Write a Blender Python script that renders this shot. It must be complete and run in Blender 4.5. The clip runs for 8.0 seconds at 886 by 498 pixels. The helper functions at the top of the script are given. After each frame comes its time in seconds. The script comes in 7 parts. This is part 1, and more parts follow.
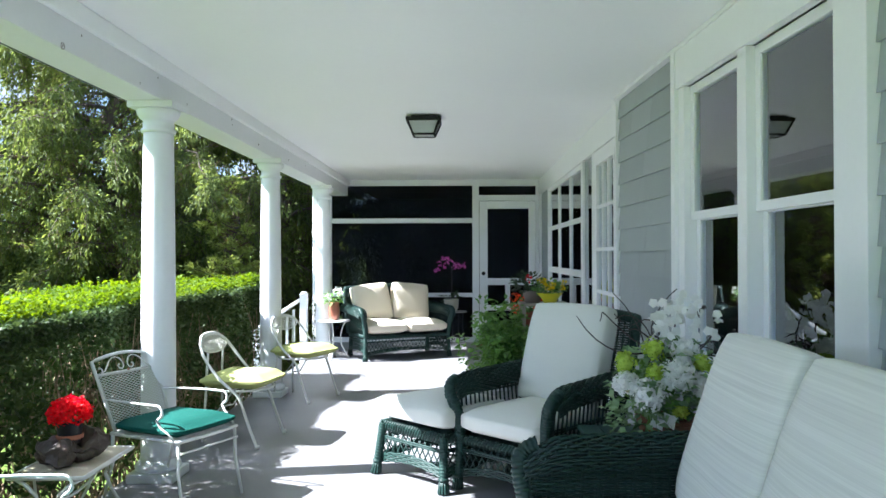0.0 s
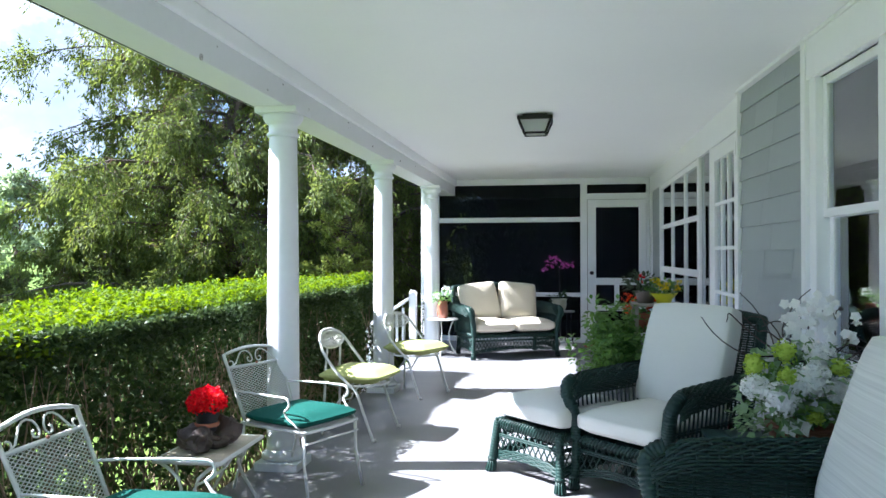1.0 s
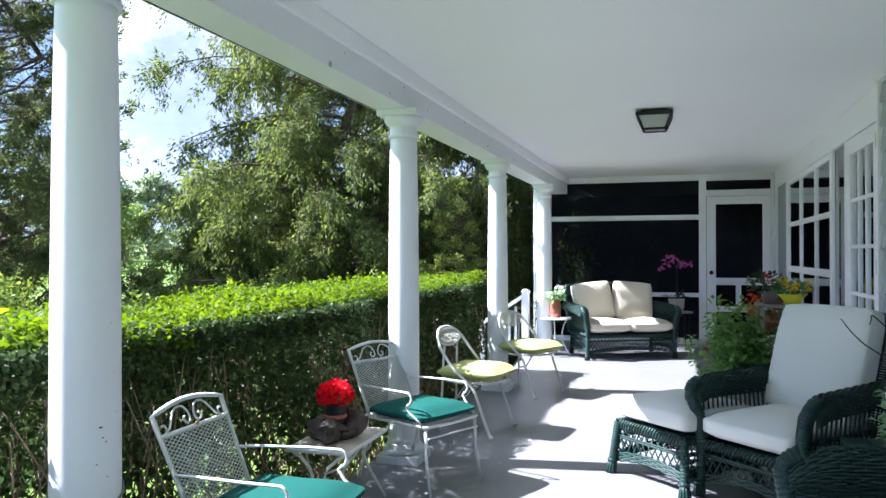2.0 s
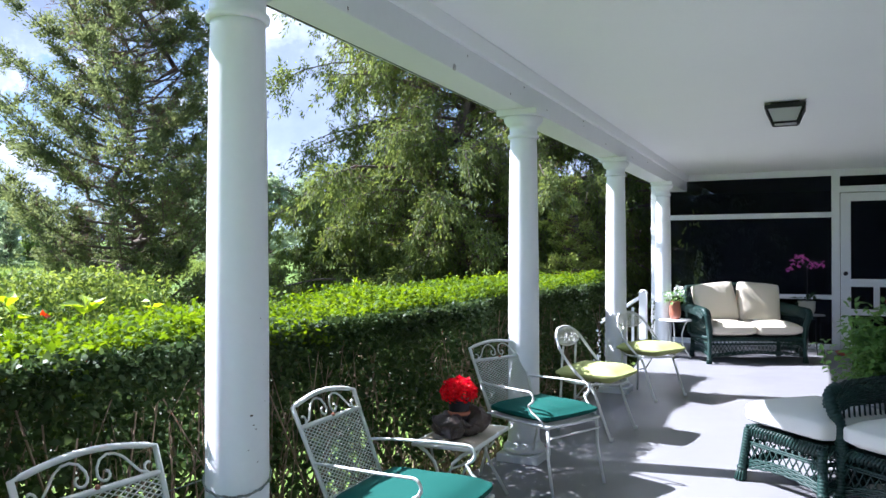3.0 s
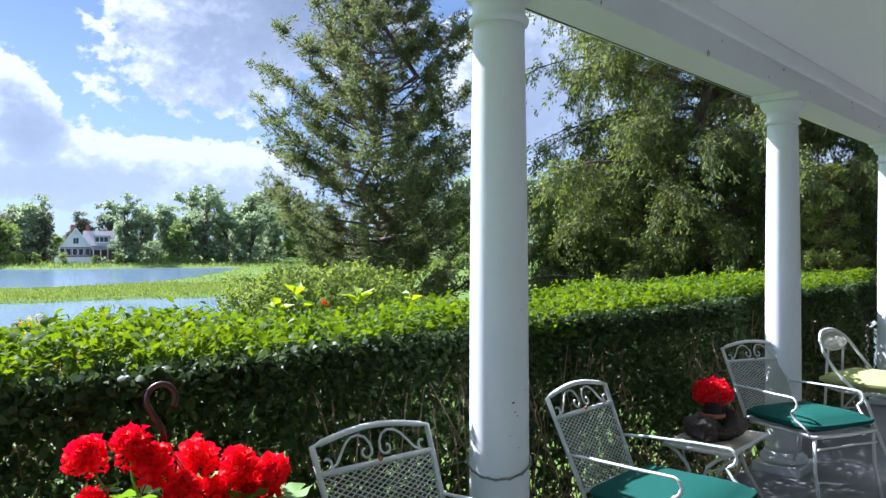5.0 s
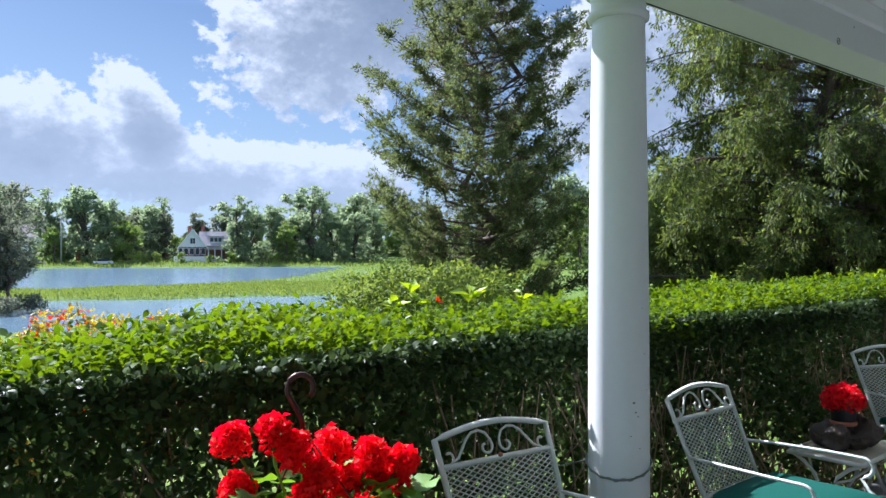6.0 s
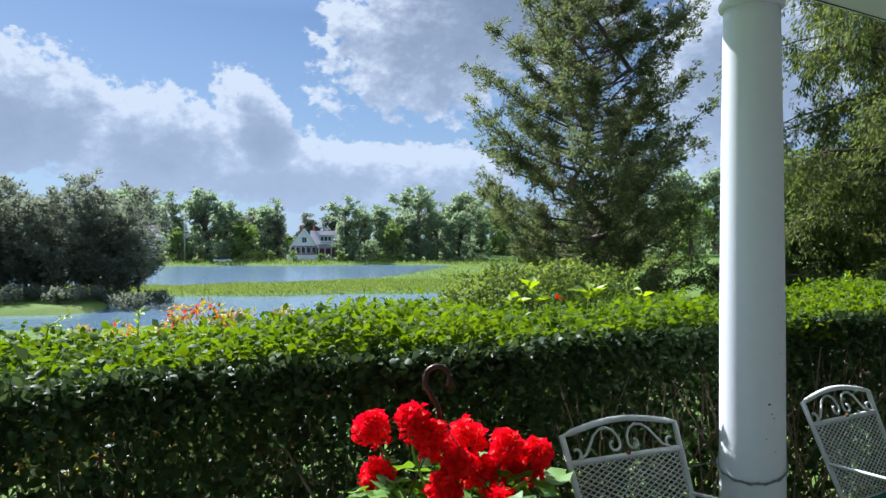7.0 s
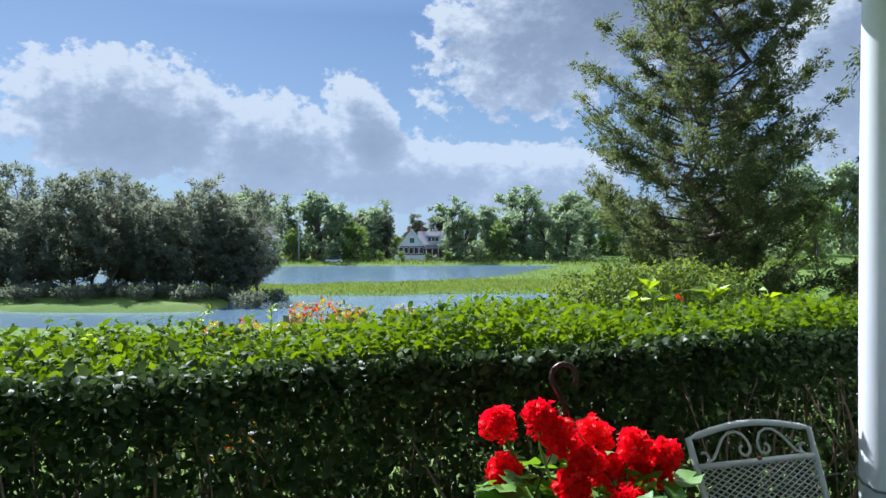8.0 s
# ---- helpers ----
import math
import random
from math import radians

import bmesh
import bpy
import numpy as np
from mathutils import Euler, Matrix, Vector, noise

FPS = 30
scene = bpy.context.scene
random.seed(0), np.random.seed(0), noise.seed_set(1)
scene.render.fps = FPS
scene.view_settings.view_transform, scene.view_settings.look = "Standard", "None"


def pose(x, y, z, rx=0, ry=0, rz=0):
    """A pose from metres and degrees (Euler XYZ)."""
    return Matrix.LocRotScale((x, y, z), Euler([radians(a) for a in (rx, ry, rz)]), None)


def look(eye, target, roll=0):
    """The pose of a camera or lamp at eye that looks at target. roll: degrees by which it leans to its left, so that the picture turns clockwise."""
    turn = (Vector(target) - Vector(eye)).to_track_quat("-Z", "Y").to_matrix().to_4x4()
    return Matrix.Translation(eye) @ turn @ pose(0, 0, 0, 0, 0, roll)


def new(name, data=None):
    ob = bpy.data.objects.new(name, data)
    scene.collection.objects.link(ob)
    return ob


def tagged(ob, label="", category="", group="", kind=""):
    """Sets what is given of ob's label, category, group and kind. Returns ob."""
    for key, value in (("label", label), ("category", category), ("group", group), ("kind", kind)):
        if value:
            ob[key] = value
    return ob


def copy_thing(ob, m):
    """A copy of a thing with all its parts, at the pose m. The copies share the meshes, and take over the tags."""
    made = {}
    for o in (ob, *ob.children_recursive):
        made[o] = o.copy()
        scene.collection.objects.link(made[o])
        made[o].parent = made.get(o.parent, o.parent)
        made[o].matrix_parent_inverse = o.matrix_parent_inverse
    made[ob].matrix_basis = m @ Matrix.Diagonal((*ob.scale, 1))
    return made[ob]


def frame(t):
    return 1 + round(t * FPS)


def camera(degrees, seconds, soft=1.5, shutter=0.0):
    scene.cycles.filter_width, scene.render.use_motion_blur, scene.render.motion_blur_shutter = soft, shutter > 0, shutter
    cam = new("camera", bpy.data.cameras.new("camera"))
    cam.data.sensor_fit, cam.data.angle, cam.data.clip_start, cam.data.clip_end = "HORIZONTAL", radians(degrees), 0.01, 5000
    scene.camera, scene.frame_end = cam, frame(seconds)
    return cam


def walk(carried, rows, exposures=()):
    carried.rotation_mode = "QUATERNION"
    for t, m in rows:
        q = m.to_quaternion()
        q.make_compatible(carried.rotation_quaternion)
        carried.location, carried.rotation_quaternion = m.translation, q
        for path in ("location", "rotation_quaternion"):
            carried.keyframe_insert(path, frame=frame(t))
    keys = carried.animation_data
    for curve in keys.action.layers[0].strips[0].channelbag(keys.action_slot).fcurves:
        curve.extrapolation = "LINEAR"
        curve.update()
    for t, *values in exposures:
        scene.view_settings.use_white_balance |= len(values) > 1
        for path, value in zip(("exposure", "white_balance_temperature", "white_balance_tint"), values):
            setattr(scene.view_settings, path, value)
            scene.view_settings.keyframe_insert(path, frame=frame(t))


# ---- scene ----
cam = camera(61.1, 8.0)
METRES, EYE, TILT, LEAN, TURN = 0.53, 1.3, 0.0, 0.0, 1.5
ROWS = [
    (0.0, 0.0, 0.0, 0.0, 0.0, 0.48, 0.14),
    (0.5, -0.0752, -0.0221, -0.004, 3.79, 0.49, 0.11),
    (1.0, -0.1454, -0.0527, -0.0068, 7.74, 0.46, 0.1),
    (1.5, -0.2033, -0.088, -0.0094, 11.82, 0.41, 0.09),
    (3.0, -0.3591, -0.2441, -0.0092, 24.2, 0.37, 0.05),
    (3.5, -0.4029, -0.2902, -0.0103, 28.49, 0.32, 0.07),
    (4.0, -0.4306, -0.3287, -0.0148, 32.94, 0.25, 0.06),
    (4.5, -0.4495, -0.362, -0.0239, 37.37, 0.19, 0.07),
    (6.0, -0.5247, -0.5104, -0.0434, 49.05, 0.18, 0.01),
    (6.5, -0.5469, -0.5743, -0.0497, 52.96, 0.11, 0.03),
    (7.0, -0.5624, -0.6382, -0.0566, 57.0, 0.07, 0.06),
    (7.5, -0.5616, -0.6925, -0.0577, 61.16, 0.11, 0.1),
    (8.0, -0.5539, -0.7408, -0.0622, 65.1, 0.1, 0.17),
]
walk(cam, [(t, pose(0, 0, EYE, TILT, LEAN, TURN) @ pose(METRES * x, METRES * y, METRES * z, 90 + pitch, roll, yaw)) for t, x, y, z, yaw, pitch, roll in ROWS],
     exposures=[(0.0, 3.25, 5750, 10), (1.5, 3.05, 5600, 15), (3.5, 2.62, 5550, 18), (4.5, 2.38, 5550, 17), (6.5, 1.85, 5650, 11), (8.0, 1.68, 5550, 9)])

# ---- light ----
SUN_EL, SUN_AZ = radians(45.2), math.atan2(-0.985, -0.168)
sun_dir = Vector((math.sin(SUN_AZ) * math.cos(SUN_EL), math.cos(SUN_AZ) * math.cos(SUN_EL), math.sin(SUN_EL)))
sun = new("sun", bpy.data.lights.new("sun", "SUN"))
sun.data.energy, sun.data.angle, sun.data.color = 3.4, radians(0.55), (1.0, 0.96, 0.90)
sun.matrix_world = look((0, 0, 30), Vector((0, 0, 30)) - sun_dir)


class Nodes:
    """Short way to write a node tree."""

    def __init__(self, tree):
        self.t = tree
        tree.nodes.clear()

    def n(self, kind, props=None, **ins):
        node = self.t.nodes.new(kind)
        for k, v in (props or {}).items():
            setattr(node, k, v)
        for k, v in ins.items():
            key = int(k[1:]) if k[0] == "i" and k[1:].isdigit() else k.replace("_", " ")
            self.put(node.inputs[key], v)
        return node

    def put(self, socket, v):
        if isinstance(v, bpy.types.NodeSocket):
            self.t.links.new(v, socket)
        elif isinstance(v, bpy.types.Node):
            self.t.links.new(v.outputs[0], socket)
        else:
            socket.default_value = v

    def math(self, op, a, b=0.0, c=None, clamp=False):
        node = self.n("ShaderNodeMath", {"operation": op, "use_clamp": clamp}, i0=a, i1=b)
        if c is not None:
            self.put(node.inputs[2], c)
        return node.outputs[0]

    def ramp(self, fac, stops, mode="LINEAR"):
        node = self.n("ShaderNodeValToRGB", Fac=fac)
        r = node.color_ramp
        r.interpolation = mode
        while len(r.elements) < len(stops):
            r.elements.new(0.5)
        for e, (p, c) in zip(r.elements, stops):
            e.position = p
            e.color = (*c, 1) if len(c) == 3 else c
        return node.outputs[0]

    def mix(self, fac, a, b, blend="MIX"):
        node = self.n("ShaderNodeMix", {"data_type": "RGBA", "blend_type": blend})
        for i, v in ((0, fac), (6, a), (7, b)):
            if isinstance(v, tuple) and len(v) == 3:
                v = (*v, 1)
            self.put(node.inputs[i], v)
        return node.outputs[2]


world = bpy.data.worlds.new("sky")
scene.world = world
world.use_nodes = True
W = Nodes(world.node_tree)
sky = W.n("ShaderNodeTexSky", {"sky_type": "NISHITA", "sun_disc": False, "sun_elevation": SUN_EL, "sun_rotation": SUN_AZ,
                              "air_density": 1.0, "dust_density": 0.6, "ozone_density": 1.4})
way = W.n("ShaderNodeTexCoord").outputs["Generated"]
xyz = W.n("ShaderNodeSeparateXYZ", Vector=way)
az = W.math("ARCTAN2", W.math("MULTIPLY", xyz.outputs[0], -1.0), xyz.outputs[1])
el = W.math("ARCSINE", xyz.outputs[2])


def sky_blob(az, el, a, e, wa, we, tilt=0.0):
    """An oval round azimuth a and elevation e (degrees, left of +y): 1 in its middle, 0 at its rim, less outside."""
    da = W.math("SUBTRACT", az, radians(a))
    de = W.math("SUBTRACT", el, radians(e))
    c, s = math.cos(radians(tilt)), math.sin(radians(tilt))
    p = W.math("ADD", W.math("MULTIPLY", da, c / radians(wa)), W.math("MULTIPLY", de, s / radians(wa)))
    q = W.math("SUBTRACT", W.math("MULTIPLY", de, c / radians(we)), W.math("MULTIPLY", da, s / radians(we)))
    r = W.math("ADD", W.math("MULTIPLY", p, p), W.math("MULTIPLY", q, q))
    return W.math("MAXIMUM", W.math("SUBTRACT", 1.0, W.math("SQRT", r)), -1.0)


def cloud_density(az, el):
    """Cumulus banks over the water and a large grey cloud above the cedar, their rims broken up by noise; unseen clouds
    overhead are added for fill light.
    """
    shape = -1.0
    for blob in ((90, 9.5, 9.5, 5.0, 0), (80, 7.5, 9, 4.0, 0), (72.5, 9.0, 3.0, 5.2, -22), (71, 6.2, 11, 3.2, 0), (59, 5.0, 7, 3.4, 0), (110, 8, 13, 7, 0),
                 (54, 20.5, 17, 9.2, -26), (37, 12, 7, 9, 0), (30, 22, 12, 6, 0), (79, 26, 8, 3, 0), (95.5, 17.6, 3.4, 0.9, 0), (12, 12, 14, 7, 0), (-25, 30, 30, 12, 0), (140, 24, 20, 9, 0), (200, 20, 40, 12, 0), (70, 52, 26, 12, 0), (-70, 35, 45, 16, 0), (20, 50, 30, 12, 0), (120, 50, 30, 14, 0)):
        shape = W.math("MAXIMUM", shape, sky_blob(az, el, *blob))
    v = W.n("ShaderNodeCombineXYZ", X=W.math("MULTIPLY", az, 10.0), Y=W.math("MULTIPLY", el, 13.0), Z=3.3)
    big = W.n("ShaderNodeTexNoise", Vector=v, Scale=1.0, Detail=2.0, Roughness=0.5).outputs[0]
    puffs = W.n("ShaderNodeTexNoise", Vector=v, Scale=3.2, Detail=10.0, Roughness=0.64).outputs[0]
    d = W.math("ADD", W.math("MULTIPLY", W.math("SUBTRACT", shape, 0.04), 1.25), W.math("MULTIPLY", W.math("SUBTRACT", big, 0.5), 0.8))
    return W.math("ADD", d, W.math("MULTIPLY", W.math("SUBTRACT", puffs, 0.5), 1.3))


here = cloud_density(az, el)
sunward = cloud_density(W.math("ADD", az, radians(0.7)), W.math("ADD", el, radians(1.5)))
# unseen clouds high up are brightened to add fill light
thin = W.ramp(el, [(0.35, (0, 0, 0)), (0.8, (0.8, 0.8, 0.8))])
cover = W.ramp(here, [(0.0, (0, 0, 0)), (0.17, (1, 1, 1))], "EASE")
depth = W.math("ADD", W.math("MULTIPLY", here, 0.6), W.math("MULTIPLY", W.math("SUBTRACT", sunward, here), 0.75))
thick = W.ramp(depth, [(0.0, (2.5, 2.6, 2.7)), (0.06, (2.15, 2.3, 2.5)), (0.16, (1.6, 1.78, 2.1)), (0.36, (1.08, 1.27, 1.6)), (0.8, (0.82, 1.0, 1.33))])
# the sky high up is kept bright for fill, the low sky dimmed
high = W.ramp(el, [(0.30, (0.20, 0.225, 0.255)), (0.75, (0.95, 0.95, 0.96))])
sky_tone = W.mix(1.0, sky.outputs[0], high, "MULTIPLY")
sky_tone = W.mix(0.06, sky_tone, (2.5, 2.8, 3.1))
haze = W.ramp(el, [(0.0, (0.75, 0.75, 0.75)), (0.12, (0.35, 0.35, 0.35)), (0.30, (0, 0, 0))])
sky_tone = W.mix(haze, sky_tone, (1.65, 2.15, 2.8))
thick = W.mix(thin, thick, (8.5, 8.5, 8.5))
thick = W.mix(W.math("MULTIPLY", haze, 0.9), thick, (2.0, 2.35, 2.85))
tone = W.mix(cover, sky_tone, thick)
back = W.n("ShaderNodeBackground", Color=tone, Strength=0.09)
W.n("ShaderNodeOutputWorld", Surface=back)


# ---- materials ----
def material(name):
    m = bpy.data.materials.new(name)
    m.use_nodes = True
    return m, Nodes(m.node_tree)


def coords(N, scale=(1, 1, 1)):
    g = N.n("ShaderNodeTexCoord").outputs["Object"]
    return N.n("ShaderNodeMapping", Vector=g, Scale=scale).outputs[0]


def surface(name, base, rough=0.5, vary=0.12, scale=3.0, fine=60.0, bump=0.15, bump_at=0.002, metal=0.0, stain=None, stain_at=0.62, stretch=(1, 1, 1), island=0.0, per_object=0.0, spec=0.5):
    """A painted or solid surface: a colour varied at two scales, with stains and fine relief."""
    m, N = material(name)
    v = coords(N, stretch)
    a = N.n("ShaderNodeTexNoise", Vector=v, Scale=scale, Detail=5.0, Roughness=0.6).outputs[0]
    b = N.n("ShaderNodeTexNoise", Vector=v, Scale=fine, Detail=3.0).outputs[0]
    k = N.math("ADD", N.math("MULTIPLY", N.math("SUBTRACT", a, 0.5), 2 * vary), N.math("MULTIPLY", N.math("SUBTRACT", b, 0.5), vary))
    if island:
        r = N.n("ShaderNodeNewGeometry").outputs["Random Per Island"]
        k = N.math("ADD", k, N.math("MULTIPLY", N.math("SUBTRACT", r, 0.5), island))
    if per_object:
        r = N.n("ShaderNodeObjectInfo").outputs["Random"]
        k = N.math("ADD", k, N.math("MULTIPLY", N.math("SUBTRACT", r, 0.5), per_object))
    k = N.math("ADD", k, 1.0)
    col = N.n("ShaderNodeVectorMath", {"operation": "SCALE"}, i0=base)
    N.put(col.inputs["Scale"], k)
    col = col.outputs[0]
    if stain:
        s = N.n("ShaderNodeTexNoise", Vector=v, Scale=scale * 2.3, Detail=8.0, Roughness=0.72).outputs[0]
        col = N.mix(N.ramp(s, [(stain_at, (0, 0, 0)), (stain_at + 0.12, (1, 1, 1))]), col, stain)
    rr = N.math("ADD", N.math("MULTIPLY", N.math("SUBTRACT", a, 0.5), 0.25), rough, clamp=True)
    bm = N.n("ShaderNodeBump", Strength=bump, Distance=bump_at, Height=b)
    p = N.n("ShaderNodeBsdfPrincipled", Base_Color=col, Roughness=rr, Metallic=metal, Normal=bm)
    p.inputs["Specular IOR Level"].default_value = spec
    N.n("ShaderNodeOutputMaterial", Surface=p)
    return m


def leaf_material(name, dark, light, rough=0.45, through_light=0.35, tip=None, tip_at=0.9, spec=0.4, hue=0.485):
    """Leaves: a colour for each leaf, shining through when lit from behind."""
    m, N = material(name)
    r = N.n("ShaderNodeNewGeometry").outputs["Random Per Island"]
    g = N.n("ShaderNodeTexNoise", Vector=coords(N), Scale=1.3, Detail=3.0).outputs[0]
    k = N.math("ADD", N.math("MULTIPLY", r, 0.65), N.math("MULTIPLY", N.math("SUBTRACT", g, 0.3), 0.7), clamp=True)
    stops = [(0.0, dark), (0.85, light)]
    if tip:
        stops = [(0.0, dark), (tip_at - 0.06, light), (tip_at, tip)]
    col = N.ramp(k, stops)
    p = N.n("ShaderNodeBsdfPrincipled", Base_Color=col, Roughness=rough)
    p.inputs["Specular IOR Level"].default_value = spec
    glow = N.n("ShaderNodeHueSaturation", Hue=hue, Saturation=1.15, Value=1.5, Color=col)
    tr = N.n("ShaderNodeBsdfTranslucent", Color=glow)
    N.n("ShaderNodeOutputMaterial", Surface=N.n("ShaderNodeMixShader", i0=through_light, i1=p, i2=tr))
    return m


def glass_material(name, tint=(0.9, 0.95, 0.95), clear=0.9):
    m, N = material(name)
    f = N.n("ShaderNodeFresnel", IOR=1.6)
    t = N.n("ShaderNodeBsdfTransparent", Color=(*tint, 1))
    g = N.n("ShaderNodeBsdfGlossy", Roughness=0.02, Color=(0.95, 0.97, 1, 1))
    k = N.math("ADD", N.math("MULTIPLY", f.outputs[0], 1.3), 1 - clear, clamp=True)
    N.n("ShaderNodeOutputMaterial", Surface=N.n("ShaderNodeMixShader", i0=k, i1=t, i2=g))
    return m


WHITE = surface("white_trim_paint", (0.84, 0.85, 0.86), 0.42, 0.04, 2.0, 50, 0.1)
COLUMN = surface("column_paint", (0.78, 0.79, 0.81), 0.38, 0.05, 1.5, 40, 0.08, stain=(0.55, 0.55, 0.54), stain_at=0.74)
CEILING = surface("ceiling_paint", (0.93, 0.94, 0.935), 0.55, 0.03, 0.8, 30, 0.05)
BEAM = surface("beam_paint", (0.78, 0.79, 0.80), 0.5, 0.05, 1.2, 30, 0.08, stain=(0.5, 0.5, 0.48), stain_at=0.78)
FLOOR = surface("floor_paint", (0.20, 0.199, 0.21), 0.38, 0.08, 1.4, 90, 0.15, 0.001, stain=(0.17, 0.17, 0.175), stain_at=0.68)
SIDING = surface("siding_paint", (0.35, 0.385, 0.395), 0.55, 0.1, 2.0, 120, 0.5, 0.002, stretch=(1, 1, 0.15), per_object=0.12)
SCREEN_FRAME = surface("screen_frame_paint", (0.78, 0.79, 0.81), 0.45, 0.04, 2.0, 50, 0.1)
GLASS = glass_material("window_glass")
DARKWALL = surface("interior_paint", (0.50, 0.47, 0.42), 0.7, 0.1)
DARKWOOD = surface("dark_wood", (0.06, 0.04, 0.03), 0.5, 0.2, stretch=(1, 1, 6))
IRON = surface("white_iron_paint", (0.68, 0.685, 0.665), 0.52, 0.08, 8, 150, 0.3, 0.001)
BLACK = surface("black_metal", (0.012, 0.012, 0.014), 0.5, 0.2, 8, 100, spec=0.3)
WICKER = surface("green_wicker_paint", (0.012, 0.033, 0.028), 0.45, 0.3, 9, 200, 0.5, 0.001, island=0.5, spec=0.25)
CREAM = surface("cream_cushion_cloth", (0.68, 0.62, 0.50), 0.9, 0.05, 3, 400, 0.6, 0.001, stretch=(0.15, 1, 1), spec=0.2)
STRIPE = surface("striped_sofa_cloth", (0.66, 0.67, 0.63), 0.9, 0.17, 1.0, 1.0, 0.3, 0.001, stretch=(2, 1.2, 150), spec=0.2)
GREY_CLOTH = surface("light_grey_cushion_cloth", (0.66, 0.67, 0.62), 0.9, 0.07, 4, 260, 0.6, 0.001, stretch=(0.12, 0.12, 1), spec=0.2)
TEAL = surface("teal_cushion_cloth", (0.003, 0.066, 0.052), 0.85, 0.1, 4, 500, 0.5, 0.001, spec=0.2)
LIME = surface("lime_cushion_cloth", (0.36, 0.39, 0.15), 0.9, 0.08, 5, 500, 0.5, 0.001, spec=0.2)
TERRACOTTA = surface("terracotta", (0.34, 0.13, 0.075), 0.8, 0.2, 8, 90)
YELLOW = surface("yellow_plastic", (0.72, 0.68, 0.03), 0.4, 0.05)
BARK = surface("bark", (0.10, 0.075, 0.055), 0.9, 0.4, 6, 40, 1.0, 0.02, stretch=(1, 1, 0.2))
TWIG = surface("hedge_twig", (0.24, 0.17, 0.115), 0.85, 0.3, 6, 60)
# sun and shade on the hedge are put into these two leaf colours
HEDGE = leaf_material("shaded_hedge_leaves", (0.026, 0.05, 0.02), (0.072, 0.105, 0.036), 0.45, 0.28, tip=(0.16, 0.10, 0.04), tip_at=0.96, spec=0.14)
SUNLIT_HEDGE = leaf_material("sunlit_hedge_leaves", (0.052, 0.1, 0.015), (0.13, 0.195, 0.023), 0.5, 0.46, tip=(0.25, 0.28, 0.06), tip_at=0.93, spec=0.06)
CEDAR = leaf_material("cedar_foliage", (0.06, 0.08, 0.038), (0.15, 0.175, 0.07), 0.65, 0.5, tip=(0.17, 0.12, 0.07), tip_at=0.96, spec=0.2)
DEAD = leaf_material("dead_cedar_twigs", (0.06, 0.04, 0.028), (0.17, 0.115, 0.075), 0.8, 0.3, spec=0.1)
JUNIPER = leaf_material("juniper_foliage", (0.06, 0.086, 0.026), (0.165, 0.205, 0.056), 0.6, 0.5, tip=(0.2, 0.15, 0.07), tip_at=0.94, spec=0.2)
# haze over the far broadleaf and pine crowns is put in as paler leaves
HAZY_BROADLEAF = leaf_material("hazy_broadleaf_crown", (0.14, 0.185, 0.115), (0.25, 0.31, 0.175), 0.6, 0.55, spec=0.2)
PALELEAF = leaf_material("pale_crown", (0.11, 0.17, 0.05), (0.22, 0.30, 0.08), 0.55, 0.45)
HAZY_DARKTREE = leaf_material("hazy_pine_crown", (0.095, 0.11, 0.078), (0.17, 0.187, 0.13), 0.7, 0.6, spec=0.2)
SHRUB = leaf_material("shrub_leaves", (0.055, 0.105, 0.025), (0.21, 0.26, 0.06), 0.5, 0.45, spec=0.1)


# ---- mesh helpers ----
def part(name, bm, mat, parent=None, label=""):
    me = bpy.data.meshes.new(name)
    bm.to_mesh(me)
    bm.free()
    me.materials.append(mat)
    ob = new(name, me)
    if parent is not None:
        ob.parent = parent
    if label:
        ob["label"] = label
    return ob


def array_mesh(name, verts, faces, mat, parent=None, smooth=False):
    """A mesh from numpy arrays of points and of equal-sided faces."""
    me = bpy.data.meshes.new(name)
    k = faces.shape[1]
    me.vertices.add(len(verts))
    me.vertices.foreach_set("co", np.ascontiguousarray(verts, dtype=np.float32).ravel())
    me.loops.add(faces.size)
    me.loops.foreach_set("vertex_index", np.ascontiguousarray(faces, dtype=np.int32).ravel())
    me.polygons.add(len(faces))
    me.polygons.foreach_set("loop_start", np.arange(0, faces.size, k, dtype=np.int32))
    if smooth:
        me.polygons.foreach_set("use_smooth", np.ones(len(faces), dtype=bool))
    me.update(calc_edges=True)
    me.materials.append(mat)
    ob = new(name, me)
    if parent is not None:
        ob.parent = parent
    return ob


def box(bm, x0, x1, y0, y1, z0, z1, bevel=0.0, m=None):
    """An upright box, or one moved by the matrix m."""
    r = bmesh.ops.create_cube(bm, size=1.0)
    vs = r["verts"]
    t = Matrix.LocRotScale(((x0 + x1) / 2, (y0 + y1) / 2, (z0 + z1) / 2), None, (abs(x1 - x0), abs(y1 - y0), abs(z1 - z0)))
    bmesh.ops.transform(bm, matrix=(m @ t) if m else t, verts=vs)
    if bevel:
        es = list({e for v in vs for e in v.link_edges})
        bmesh.ops.bevel(bm, geom=es, offset=bevel, segments=2, profile=0.6, affect="EDGES")
    return bm


def boxed(*a, **k):
    return box(bmesh.new(), *a, **k)


